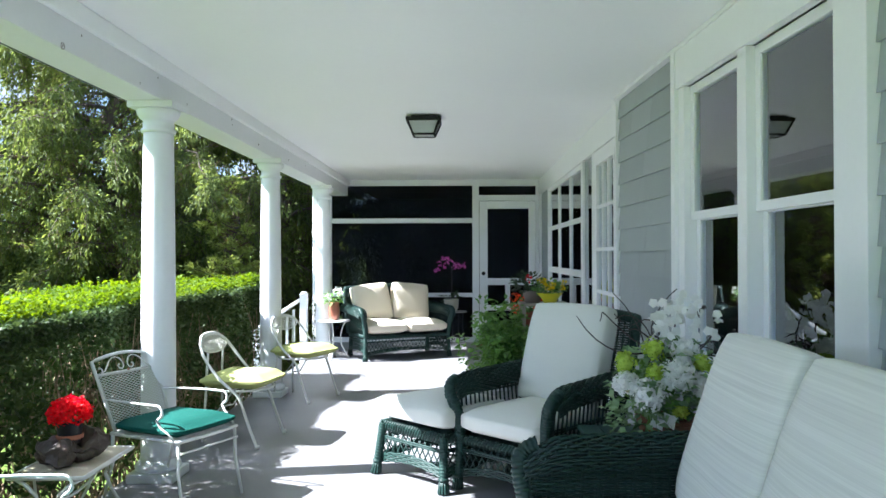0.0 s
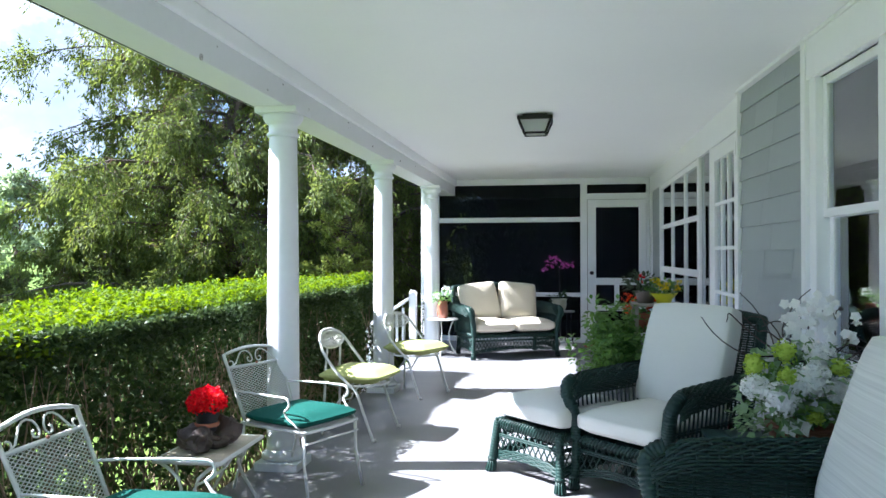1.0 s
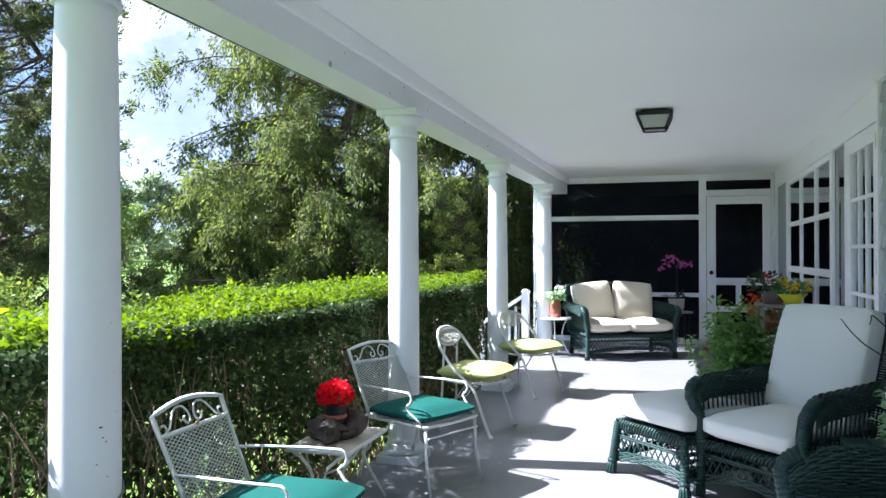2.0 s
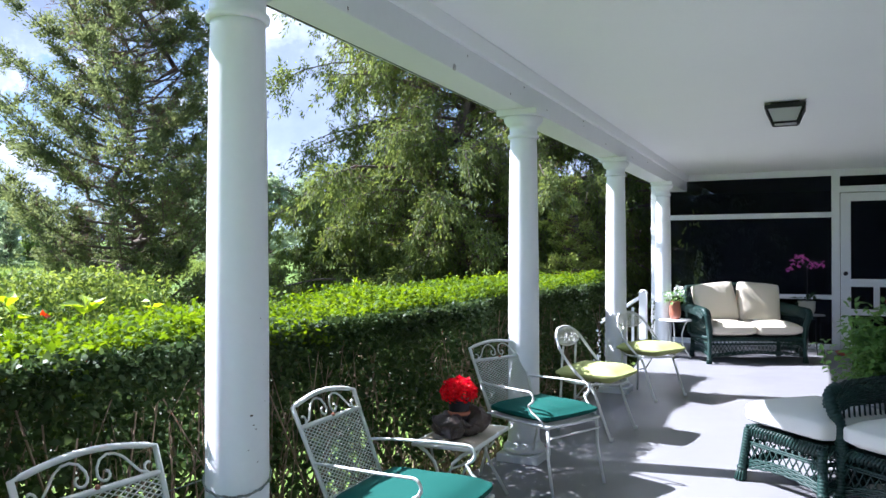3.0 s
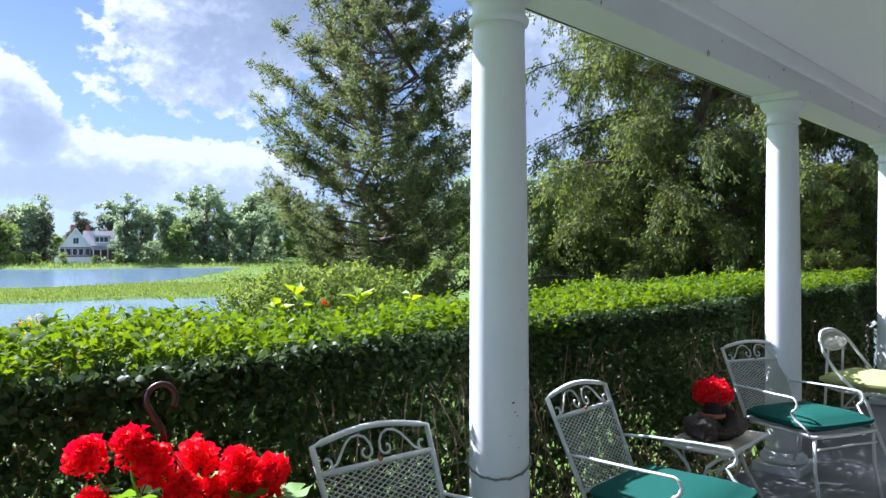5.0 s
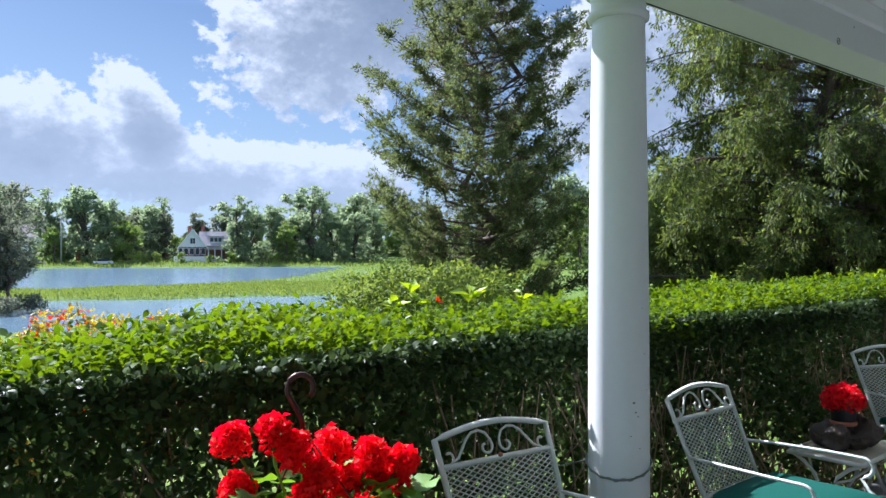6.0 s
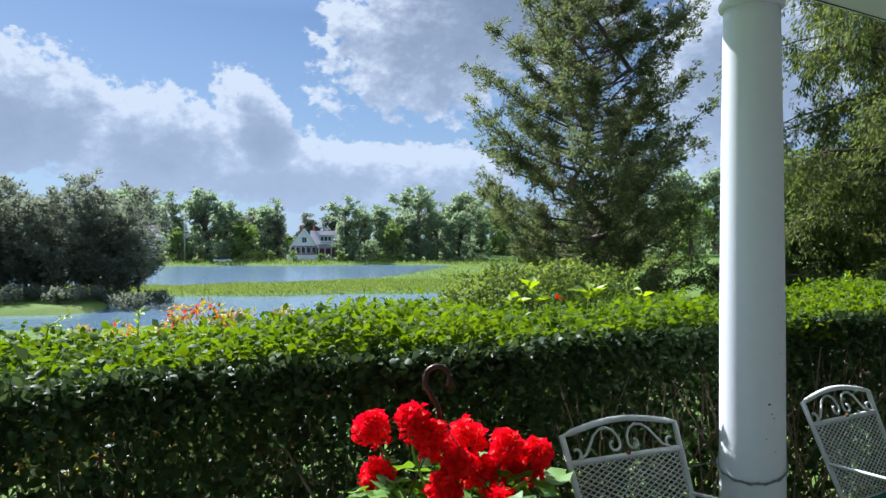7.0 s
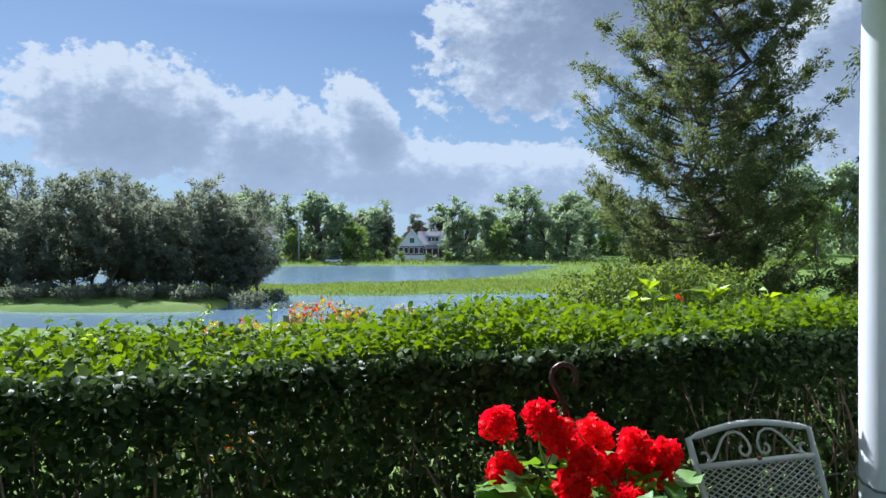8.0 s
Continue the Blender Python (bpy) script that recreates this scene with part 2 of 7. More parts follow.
def tube(bm, pts, r, sides=6, closed=False, taper=1.0, flat=1.0):
    """A round bar along the points; taper: the end's radius over the start's."""
    pts = [Vector(p) for p in pts]
    n = len(pts)
    rings = []
    up = Vector((0.13, 0.31, 0.94)).normalized()
    for i, p in enumerate(pts):
        a = pts[(i - 1) % n] if closed or i else p
        b = pts[(i + 1) % n] if closed or i < n - 1 else p
        d = (b - a).normalized()
        s = d.cross(up)
        if s.length < 0.1:
            s = d.cross(Vector((1, 0, 0)))
        s.normalize()
        q = s.cross(d)
        k = r * (1 + (taper - 1) * i / max(1, n - 1))
        rings.append([bm.verts.new(p + k * (math.cos(h) * s + flat * math.sin(h) * q)) for h in (2 * math.pi * j / sides for j in range(sides))])
    for i in range(n if closed else n - 1):
        A, B = rings[i], rings[(i + 1) % n]
        for j in range(sides):
            f = bm.faces.new((A[j], A[(j + 1) % sides], B[(j + 1) % sides], B[j]))
            f.smooth = True
    if not closed:
        bm.faces.new(rings[0][::-1])
        bm.faces.new(rings[-1])
    return bm


def lathe(bm, profile, seg=24, centre=(0, 0, 0), cap=True):
    """Turn a profile of (radius, height) round the upright axis."""
    rings = []
    for r, z in profile:
        rings.append([bm.verts.new((centre[0] + r * math.cos(a), centre[1] + r * math.sin(a), centre[2] + z)) for a in (2 * math.pi * j / seg for j in range(seg))])
    for A, B in zip(rings, rings[1:]):
        for j in range(seg):
            f = bm.faces.new((A[j], A[(j + 1) % seg], B[(j + 1) % seg], B[j]))
            f.smooth = True
    if cap:
        bm.faces.new(rings[0][::-1])
        bm.faces.new(rings[-1])
    return bm


def arc(cx, cz, r, a0, a1, n=10):
    return [(cx + r * math.cos(radians(a0 + (a1 - a0) * i / n)), cz + r * math.sin(radians(a0 + (a1 - a0) * i / n))) for i in range(n + 1)]


def cushion(sx, sy, sz, soft=0.35, n=14, sag=0.0, seed=1, m=None, puff=0.25, turn=0.045):
    """A stuffed cushion about its middle: puffed faces, round edges, a little uneven."""
    bm = bmesh.new()
    bmesh.ops.create_cube(bm, size=2.0)
    bmesh.ops.subdivide_edges(bm, edges=bm.edges[:], cuts=n - 1, use_grid_fill=True)
    for v in bm.verts:
        x, y, z = v.co
        ex = (1 - abs(x) ** 6 * soft * (abs(z) ** 2) * 0.5) * (1 - 0.02 * abs(z) ** 3)
        k = 1 - puff * max(abs(x) ** 4, abs(y) ** 4)
        nx = x * (1 - turn * abs(y) ** 6 - 0.05 * abs(z) ** 4)
        ny = y * (1 - turn * abs(x) ** 6 - 0.05 * abs(z) ** 4)
        nz = z * k * ex
        w = noise.noise(Vector((x * 1.7 + seed * 7.3, y * 1.7, z * 1.3))) * 0.03
        v.co = (nx * sx / 2 * (1 + w * 0.5), ny * sy / 2 * (1 + w * 0.5), nz * sz / 2 + w * sz * 0.8 - sag * (1 - x * x) * (1 - y * y))
    for f in bm.faces:
        f.smooth = True
    if m:
        bmesh.ops.transform(bm, matrix=m, verts=bm.verts[:])
    return bm


rng = np.random.default_rng(7)


def unit(v):
    return v / np.maximum(np.linalg.norm(v, axis=-1, keepdims=True), 1e-9)


def leaf_arrays(P, D, U, L, Wd, fold=0.25):
    """Leaves at P that point along D with their upper side towards U; L and Wd: lengths and widths."""
    D = unit(D)
    S = unit(np.cross(D, U))
    U = np.cross(S, D)
    L, Wd = np.asarray(L).reshape(-1, 1), np.asarray(Wd).reshape(-1, 1)
    mid = P + D * L * 0.45 + U * Wd * fold
    v = np.stack([P, mid + S * Wd / 2, P + D * L - U * Wd * fold * 0.6, mid - S * Wd / 2], 1).reshape(-1, 3)
    k = np.arange(len(P))[:, None] * 4
    f = np.concatenate([k + [0, 1, 2], k + [0, 2, 3]], 1).reshape(-1, 3)
    return v, f


def leaves(name, P, D, U, L, Wd, mat, parent=None, fold=0.25):
    v, f = leaf_arrays(P, D, U, L, Wd, fold)
    return array_mesh(name, v, f, mat, parent)


def thing(name, label, category, at=(0, 0, 0), rz=0.0, group="", kind=""):
    ob = new(name)
    ob.empty_display_size = 0.05
    ob.matrix_basis = pose(*at, 0, 0, rz)
    return tagged(ob, label, category, group, kind)


# ---- the porch: floor, columns, beam, ceiling ----
WEST, BACK, SCREEN_Y = -1.97, 1.15, 11.23
tagged(part("floor", boxed(WEST, 1.45, -1.95, SCREEN_Y + 4.0, -0.14, 0.0, 0.006), FLOOR), "smooth porch floor painted light grey", "floor", kind="structure")
tagged(part("floor_skirt", boxed(WEST + 0.05, WEST + 0.09, -1.95, SCREEN_Y + 4.0, -1.0, -0.14), WHITE), "white board under the porch edge", "skirt", kind="structure")
tagged(part("ceiling", boxed(-1.73, 1.6, -1.95, SCREEN_Y + 4.0, 2.43, 2.5), CEILING), "plain white painted porch ceiling", "ceiling", kind="structure")
tagged(part("roof", boxed(-2.0, 5.6, -2.05, SCREEN_Y + 4.1, 2.56, 2.75), WHITE), "flat porch roof", "roof", kind="structure")
tagged(part("roof_eave", boxed(-2.33, -1.965, -2.05, SCREEN_Y + 4.1, 2.43, 2.555), WHITE), "white eave along the porch roof", "eave", kind="structure")
beam = part("beam", boxed(-1.935, -1.725, -1.95, SCREEN_Y + 0.02, 2.195, 2.555, 0.006), BEAM)
tagged(beam, "long white painted beam carried by the porch columns", "beam", kind="structure")
part("beam_moulding", boxed(-1.727, -1.695, -1.95, SCREEN_Y, 2.335, 2.4295, 0.010), CEILING, beam)
part("fascia", boxed(-1.96, -1.937, -1.95, SCREEN_Y, 2.20, 2.55, 0.004), WHITE, beam)


# knots and nail marks in the beam, and the open joint along its outer edge
MARK = surface("rusty_mark", (0.12, 0.085, 0.06), 0.8, 0.3)
mark_rng = random.Random(3)
spots_ = [(2.242, 2.215, 0.009), (3.967, 2.225, 0.007), (4.654, 2.251, 0.007), (5.567, 2.32, 0.006), (5.584, 2.284, 0.007), (6.3, 2.24, 0.007), (7.4, 2.25, 0.008), (8.2, 2.29, 0.007), (1.4, 2.25, 0.008), (0.6, 2.26, 0.008), (3.35, 2.30, 0.006), (4.2, 2.31, 0.006)]
for y, z, r in spots_:
    bm = bmesh.new()
    lathe(bm, [(0.0, 0.0), (r, 0.0), (r * 0.8, 0.0016), (0.0, 0.002)], 7, cap=False)
    bmesh.ops.transform(bm, matrix=pose(-1.7252, y, z, 0, 90, mark_rng.uniform(0, 90)) @ Matrix.Diagonal((1, mark_rng.uniform(0.6, 1.6), 1, 1)), verts=bm.verts[:])
    part("nail_mark", bm, MARK, beam)
bm = bmesh.new()
tube(bm, [(-1.7245, 3.19 + 0.014 * math.cos(a), 2.208 + 0.014 * math.sin(a)) for a in np.linspace(0, 2 * math.pi, 15)[:-1]], 0.0016, 5, closed=True)
tube(bm, [(-1.7245, 3.184, 2.203), (-1.7245, 3.193, 2.213)], 0.002, 5)
part("knot", bm, MARK, beam)
bm = bmesh.new()
tube(bm, [(-1.9365 + 0.0015 * math.sin(y * 3), y, 2.196) for y in np.linspace(1.95, 4.3, 24)], 0.0045, 5)
part("joint", bm, BLACK, beam, "dark open joint")


def porch_column(y, first=False):
    """A round tapered column with a square plinth, a ring base, a neck ring and a capital."""
    c = thing("porch_column", "round white painted wooden porch column on a square plinth", "column", (-1.79, y, 0), group="columns along the porch", kind="structure")
    part("plinth", boxed(-0.135, 0.135, -0.135, 0.135, 0.0, 0.052, 0.006), COLUMN, c)
    bm = bmesh.new()
    prof = [(0.112, 0.053), (0.126, 0.058), (0.131, 0.075), (0.126, 0.092), (0.112, 0.098), (0.108, 0.112), (0.103, 0.118)]
    lathe(bm, prof, 40)
    part("base_ring", bm, COLUMN, c)
    bm = bmesh.new()
    lathe(bm, [(0.103, 0.118), (0.099, 0.15), (0.098, 0.6), (0.096, 1.1), (0.091, 1.6), (0.085, 1.98), (0.084, 2.04)], 40)
    part("shaft", bm, COLUMN, c)
    bm = bmesh.new()
    lathe(bm, [(0.0845, 2.02), (0.097, 2.024), (0.099, 2.034), (0.097, 2.044), (0.0875, 2.05), (0.087, 2.09), (0.092, 2.097), (0.105, 2.105), (0.12, 2.13), (0.124, 2.15), (0.12, 2.156)], 40)
    box(bm, -0.132, 0.132, -0.132, 0.132, 2.156, 2.194, 0.004)
    part("capital", bm, COLUMN, c)
    return c


col = porch_column(1.71)
for y in (-0.97, 4.375, 6.96, 9.6):
    copy_thing(col, pose(-1.79, y, 0))

# chipped paint on the nearest column
for a, z, r in ((-24, 0.804, 0.006), (-20, 0.774, 0.004), (-15, 0.761, 0.0035), (-5, 1.098, 0.0025), (2, 0.955, 0.0025), (-30, 0.70, 0.003), (-12, 0.66, 0.003), (8, 0.84, 0.002)):
    bm = bmesh.new()
    r *= 0.75
    lathe(bm, [(0.0, 0.0), (r, 0.0), (r * 0.8, 0.0008), (0.0, 0.001)], 6, cap=False)
    bmesh.ops.transform(bm, matrix=pose(0, 0, z, 0, 0, a) @ pose(0.0976, 0, 0, 0, 90, 0) @ Matrix.Diagonal((0.7, 1.3, 1, 1)), verts=bm.verts[:])
    part("paint_chip", bm, MARK, col)

# downspout beside the last column
d = thing("downspout", "white square metal downspout beside the porch column", "downspout", (-1.96, 9.95, -0.8))
part("pipe", boxed(-0.035, 0.035, -0.03, 0.03, 0, 3.1, 0.008), WHITE, d)
for z in (1.2, 2.4):
    part("strap", boxed(-0.04, 0.04, -0.034, 0.034, z, z + 0.025, 0.002), WHITE, d)

# ---- the house wall with windows: its own frame, u along the wall towards -y, n into the house ----
WO, WD, WN = Vector((1.114, 5.405, 0)), Vector((0.0532, -0.9986, 0)), Vector((0.9986, 0.0532, 0))
WALL = Matrix(((WD.x, WN.x, 0, WO.x), (WD.y, WN.y, 0, WO.y), (0, 0, 1, 0), (0, 0, 0, 1)))
WIN0, WIN1, SILL, HEAD = 1.285, 2.90, 0.72, 2.2


def wallbox(u0, u1, n0, n1, z0, z1, bevel=0.0):
    return boxed(u0, u1, n0, n1, z0, z1, bevel, WALL)


bm = bmesh.new()
for u0, u1, z0, z1 in ((0.0, WIN0, 0, 2.43), (WIN0, WIN1, 0, SILL), (WIN0, WIN1, HEAD, 2.43), (WIN1, 7.35, 0, 2.43)):
    box(bm, u0, u1, 0.02, 0.16, z0, z1, 0, WALL)
wall_e = tagged(part("wall_east", bm, SIDING), "house wall clad in grey painted shingles", "wall", kind="structure")


def shingles(u0, u1, z0, z1, parent, step=0.158, seed=3):
    """Courses of wide lapped shingles, each a thin wedge with its own joints."""
    rnd = random.Random(seed)
    z = z1
    row = 0
    while z > z0 + 0.02:
        zb = max(z0, z - step)
        u = u0
        while u < u1 - 0.02:
            w = rnd.uniform(0.32, 0.75)
            e = min(u1, u + w)
            if u1 - e < 0.15:
                e = u1
            bm = bmesh.new()
            dz = rnd.uniform(-0.0015, 0.0015)
            vs = [bm.verts.new(WALL @ Vector(p)) for p in (
                (u + 0.001, 0.018, z + 0.015), (e - 0.001, 0.018, z + 0.015), (e - 0.001, 0.0005, zb + dz), (u + 0.001, 0.0005, zb + dz),
                (e - 0.001, 0.014, zb + dz), (u + 0.001, 0.014, zb + dz), (u + 0.001, 0.0195, z + 0.015), (e - 0.001, 0.0195, z + 0.015))]
            for q in ((0, 3, 2, 1), (3, 5, 4, 2), (0, 6, 5, 3), (1, 2, 4, 7)):
                bm.faces.new([vs[i] for i in q])
            part("shingle", bm, SIDING, parent)
            u = e
        z -= step
        row += 1


def sash_window(u0, u1, parent, name):
    """A double-hung sash: frame, two sashes with stiles and rails, and a pane in each."""
    w = new(name)
    w.parent = parent
    meet = 1.505
    for zs0, zs1, n0 in ((meet - 0.02, HEAD - 0.002, 0.03), (SILL + 0.03, meet + 0.02, 0.06)):
        bm = bmesh.new()
        for a, b, c, e in ((u0, u0 + 0.045, zs0, zs1), (u1 - 0.045, u1, zs0, zs1), (u0 + 0.0455, u1 - 0.0455, zs0, zs0 + 0.042), (u0 + 0.0455, u1 - 0.0455, zs1 - 0.045, zs1)):
            box(bm, a, b, n0, n0 + 0.028, c, e, 0.003, WALL)
        part("window_frame", bm, WHITE, w)
        p = part("pane", wallbox(u0 + 0.04, u1 - 0.04, n0 + 0.012, n0 + 0.016, zs0 + 0.04, zs1 - 0.04), GLASS, w)
        p.visible_shadow = False
    return w


win = tagged(new("window_1"), "white pair of double-hung sash windows in the house wall", "window", kind="structure")
bm = bmesh.new()
for u0, u1, z0, z1, n0 in ((1.225, WIN0, SILL - 0.04, 2.43, -0.028), (WIN0, WIN0 + 0.09, SILL, HEAD, -0.005), (2.06, 2.155, SILL, HEAD, -0.01), (WIN1 - 0.03, WIN1 + 0.16, SILL - 0.04, 2.43, -0.028), (WIN0 + 0.0005, WIN1 - 0.0305, HEAD, 2.43, -0.02)):
    box(bm, u0, u1, n0, 0.12, z0, z1, 0.003, WALL)
part("casing", bm, WHITE, win)
part("window_sill", wallbox(1.15, WIN1 + 0.2, -0.07, 0.14, SILL - 0.075, SILL - 0.041, 0.006), WHITE, win)
sash_window(WIN0 + 0.091, 2.059, win, "sash_pair")
sash_window(2.156, WIN1 - 0.031, win, "sash_pair")

# trim between wall and ceiling, and the corner board
tagged(part("trim_corner", wallbox(-0.04, -0.001, -0.014, 0.1, 0.0, 2.4295, 0.003), WHITE), "white corner board of the house wall", "trim", kind="structure")
tagged(part("trim_ceiling", wallbox(-0.01, 7.35, -0.03, 0.018, 2.405, 2.429, 0.006), WHITE), "white moulding along the ceiling", "trim", kind="structure")

# ---- the house wall with the french door ----
X = BACK
bm = bmesh.new()
DOOR0, DOOR1 = 5.56, 6.56
for y0, y1, z0, z1 in ((5.41, DOOR0, 0, 2.43), (DOOR0, 7.22, 2.19, 2.43), (7.22, 10.02, 0, 0.62), (7.22, 10.02, 2.16, 2.43), (10.02, SCREEN_Y, 0, 2.43), (7.16, 7.22, 0, 2.43)):
    box(bm, X + 0.015, X + 0.15, y0, y1, z0, z1)
wall_d = tagged(part("wall_door", bm, SIDING), "grey house wall round the glazed door and side window", "wall", kind="structure")
bm = bmesh.new()
for y0, y1, z0, z1 in ((5.42, DOOR0, 0, 2.428), (DOOR0, 10.945, 2.19, 2.428), (6.565, 6.64, 0, 2.19), (7.16, 7.24, 0, 2.19), (10.0, 10.08, 0.55, 2.19), (10.95, 11.2, 0, 2.428), (7.24, 10.0, 0.55, 0.66)):
    box(bm, X - 0.012, X + 0.04, y0, y1, z0, z1, 0.003)
part("casing", bm, WHITE, wall_d)
bm = bmesh.new()
z = 0.16
while z < 2.4:
    box(bm, X + 0.001, X + 0.014, 10.085, 10.945, z - 0.158 + 0.004, z, 0.002, Matrix.Rotation(0, 4, "Z"))
    z += 0.158
part("clapboard", bm, SIDING, wall_d)

door = tagged(new("door_1"), "white glazed french door with fifteen small panes, closed", "door", kind="structure")
bm = bmesh.new()
y0, y1 = DOOR0 + 0.01, DOOR1 - 0.005
for a, b, c, e in ((y0, y0 + 0.13, 0.02, 2.18), (y1 - 0.13, y1, 0.02, 2.18), (y0 + 0.1301, y1 - 0.1301, 0.02, 0.28), (y0 + 0.1301, y1 - 0.1301, 2.06, 2.18)):
    box(bm, X - 0.012, X + 0.032, a, b, c, e, 0.003)
part("door_frame", bm, WHITE, door)
gy0, gy1, gz0, gz1 = y0 + 0.13, y1 - 0.13, 0.28, 2.06
bm = bmesh.new()
for i in (1, 2):
    yy = gy0 + (gy1 - gy0) * i / 3
    box(bm, X - 0.008, X + 0.028, yy - 0.014, yy + 0.014, gz0, gz1, 0.003)
for i in (1, 2, 3, 4):
    zz = gz0 + (gz1 - gz0) * i / 5
    box(bm, X - 0.0075, X + 0.0275, gy0, gy1, zz - 0.014, zz + 0.014, 0.003)
part("muntin", bm, WHITE, door)
for i in range(3):
    for j in range(5):
        ya, za = gy0 + (gy1 - gy0) * i / 3, gz0 + (gz1 - gz0) * j / 5
        p = part("pane", boxed(X + 0.008, X + 0.012, ya + 0.013, ya + (gy1 - gy0) / 3 - 0.013, za + 0.013, za + (gz1 - gz0) / 5 - 0.013), GLASS, door)
        p.visible_shadow = False
bm = bmesh.new()
for z in (0.3, 1.15, 2.0):
    tube(bm, [(X - 0.02, y0 - 0.002, z), (X - 0.02, y0 - 0.002, z + 0.1)], 0.008, 8)
part("hinge", bm, surface("steel", (0.5, 0.5, 0.5), 0.35, 0.1, metal=0.9), door)

side = tagged(new("window_2"), "white window of tall panes beside the glazed door", "window", kind="structure")
ys = [7.24, 8.05, 9.0, 9.99]
bm = bmesh.new()
for a, b, c, e in ((7.245, 7.30, 0.665, 2.185), (9.94, 9.995, 0.665, 2.185), (8.02, 8.08, 0.665, 2.185), (8.97, 9.03, 0.665, 2.185)):
    box(bm, X - 0.005, X + 0.03, a, b, c, e, 0.003)
for z0, z1 in ((0.666, 0.72), (1.08, 1.15), (1.62, 1.67), (2.13, 2.184)):
    box(bm, X - 0.0045, X + 0.0295, 7.3005, 9.9395, z0, z1, 0.003)
part("window_frame", bm, WHITE, side)
for a, b in ((7.30, 8.02), (8.08, 8.97), (9.03, 9.94)):
    for c, e in ((0.72, 1.08), (1.15, 1.62), (1.67, 2.13)):
        p = part("pane", boxed(X + 0.01, X + 0.014, a - 0.004, b + 0.004, c - 0.004, e + 0.004), GLASS, side)
        p.visible_shadow = False
lite = tagged(new("window_3"), "tall narrow side light beside the glazed door", "window", kind="structure")
p = part("pane", boxed(X + 0.018, X + 0.022, 6.641, 7.159, 0.05, 2.188), GLASS, lite)
p.visible_shadow = False
part("window_sill", boxed(X - 0.01, X + 0.03, 6.641, 7.159, 0.0, 0.049), WHITE, lite)

# the rooms behind the glass
bm = bmesh.new()
box(bm, 4.6, 4.7, -1.95, SCREEN_Y, 0, 2.5)
box(bm, 1.32, 4.6, SCREEN_Y - 0.1, SCREEN_Y, 0, 2.5)
box(bm, 1.32, 4.6, 5.9, 5.98, 0, 2.5)
tagged(part("wall_inside", bm, DARKWALL), "dim painted walls of the rooms inside", "wall", kind="structure")
tagged(part("floor_inside", boxed(1.46, 4.7, -1.95, SCREEN_Y, -0.1, 0.0), DARKWOOD), "dark wooden floor of the rooms inside", "floor", kind="structure")
tagged(part("ceiling_inside", boxed(1.61, 4.7, -1.95, SCREEN_Y, 2.44, 2.5), DARKWALL), "ceiling of the rooms inside", "ceiling", kind="structure")
tagged(part("wall_south", boxed(1.3, 4.7, -2.05, -1.95, 0, 2.5), SIDING), "end wall of the house", "wall", kind="structure")

# ---- the screen wall at the end of the porch ----
m, N = material("insect_screen")
t = N.n("ShaderNodeBsdfTransparent", Color=(0.66, 0.67, 0.70, 1))
p = N.n("ShaderNodeBsdfPrincipled", Base_Color=(0.010, 0.013, 0.022, 1), Roughness=0.7)
p.inputs["Specular IOR Level"].default_value = 0.08
N.n("ShaderNodeOutputMaterial", Surface=N.n("ShaderNodeMixShader", i0=0.52, i1=t, i2=p))
SCREEN = m
sw = tagged(new("wall_screen"), "white framed wall of dark insect screens at the porch end", "screen wall", kind="structure")
Y = SCREEN_Y
bm = bmesh.new()
for x0, x1, z0, z1 in ((-2.0, -1.97, 0, 2.2), (0.147, 0.245, 0, 2.43), (1.095, 1.14, 0, 2.43)):
    box(bm, x0, x1, Y, Y + 0.09, z0, z1, 0.004)
part("post", bm, SCREEN_FRAME, sw)
bm = bmesh.new()
for x0, x1, z0, z1 in ((-1.97, 0.147, 2.345, 2.43), (-1.97, 0.147, 1.785, 1.855), (-1.97, 0.147, 0.675, 0.735), (-1.97, 0.147, 0.0, 0.07), (0.245, 1.095, 2.335, 2.43), (0.245, 1.095, 2.115, 2.2)):
    box(bm, x0 + 0.0005, x1 - 0.0005, Y + 0.004, Y + 0.085, z0, z1, 0.004)
part("rail", bm, SCREEN_FRAME, sw)
for x0, x1, z0, z1 in ((-1.97, 0.147, 0.07, 0.675), (-1.97, 0.147, 0.735, 1.785), (-1.97, 0.147, 1.855, 2.345), (0.245, 1.095, 2.2, 2.335)):
    part("screen", boxed(x0 + 0.001, x1 - 0.001, Y + 0.05, Y + 0.052, z0 + 0.001, z1 - 0.001), SCREEN, sw)
sd = tagged(new("door_2"), "white wooden screen door with four dark screen panels, closed", "door", kind="structure")
bm = bmesh.new()
for x0, x1, z0, z1 in ((0.252, 0.372, 0.015, 2.105), (0.985, 1.088, 0.015, 2.105), (0.3725, 0.9845, 1.995, 2.105), (0.3725, 0.9845, 0.855, 0.955), (0.3725, 0.9845, 0.475, 0.555), (0.3725, 0.9845, 0.015, 0.09), (0.635, 0.705, 0.5555, 0.8545)):
    box(bm, x0, x1, Y - 0.012, Y + 0.03, z0, z1, 0.004)
part("door_frame", bm, SCREEN_FRAME, sd)
for x0, x1, z0, z1 in ((0.373, 0.984, 0.956, 1.994), (0.373, 0.634, 0.556, 0.854), (0.706, 0.984, 0.556, 0.854), (0.373, 0.984, 0.091, 0.474)):
    part("screen", boxed(x0, x1, Y + 0.008, Y + 0.010, z0, z1), SCREEN, sd)
bm = bmesh.new()
lathe(bm, [(0.012, 0), (0.012, 0.03), (0.026, 0.035), (0.03, 0.05), (0.02, 0.062)], 14)
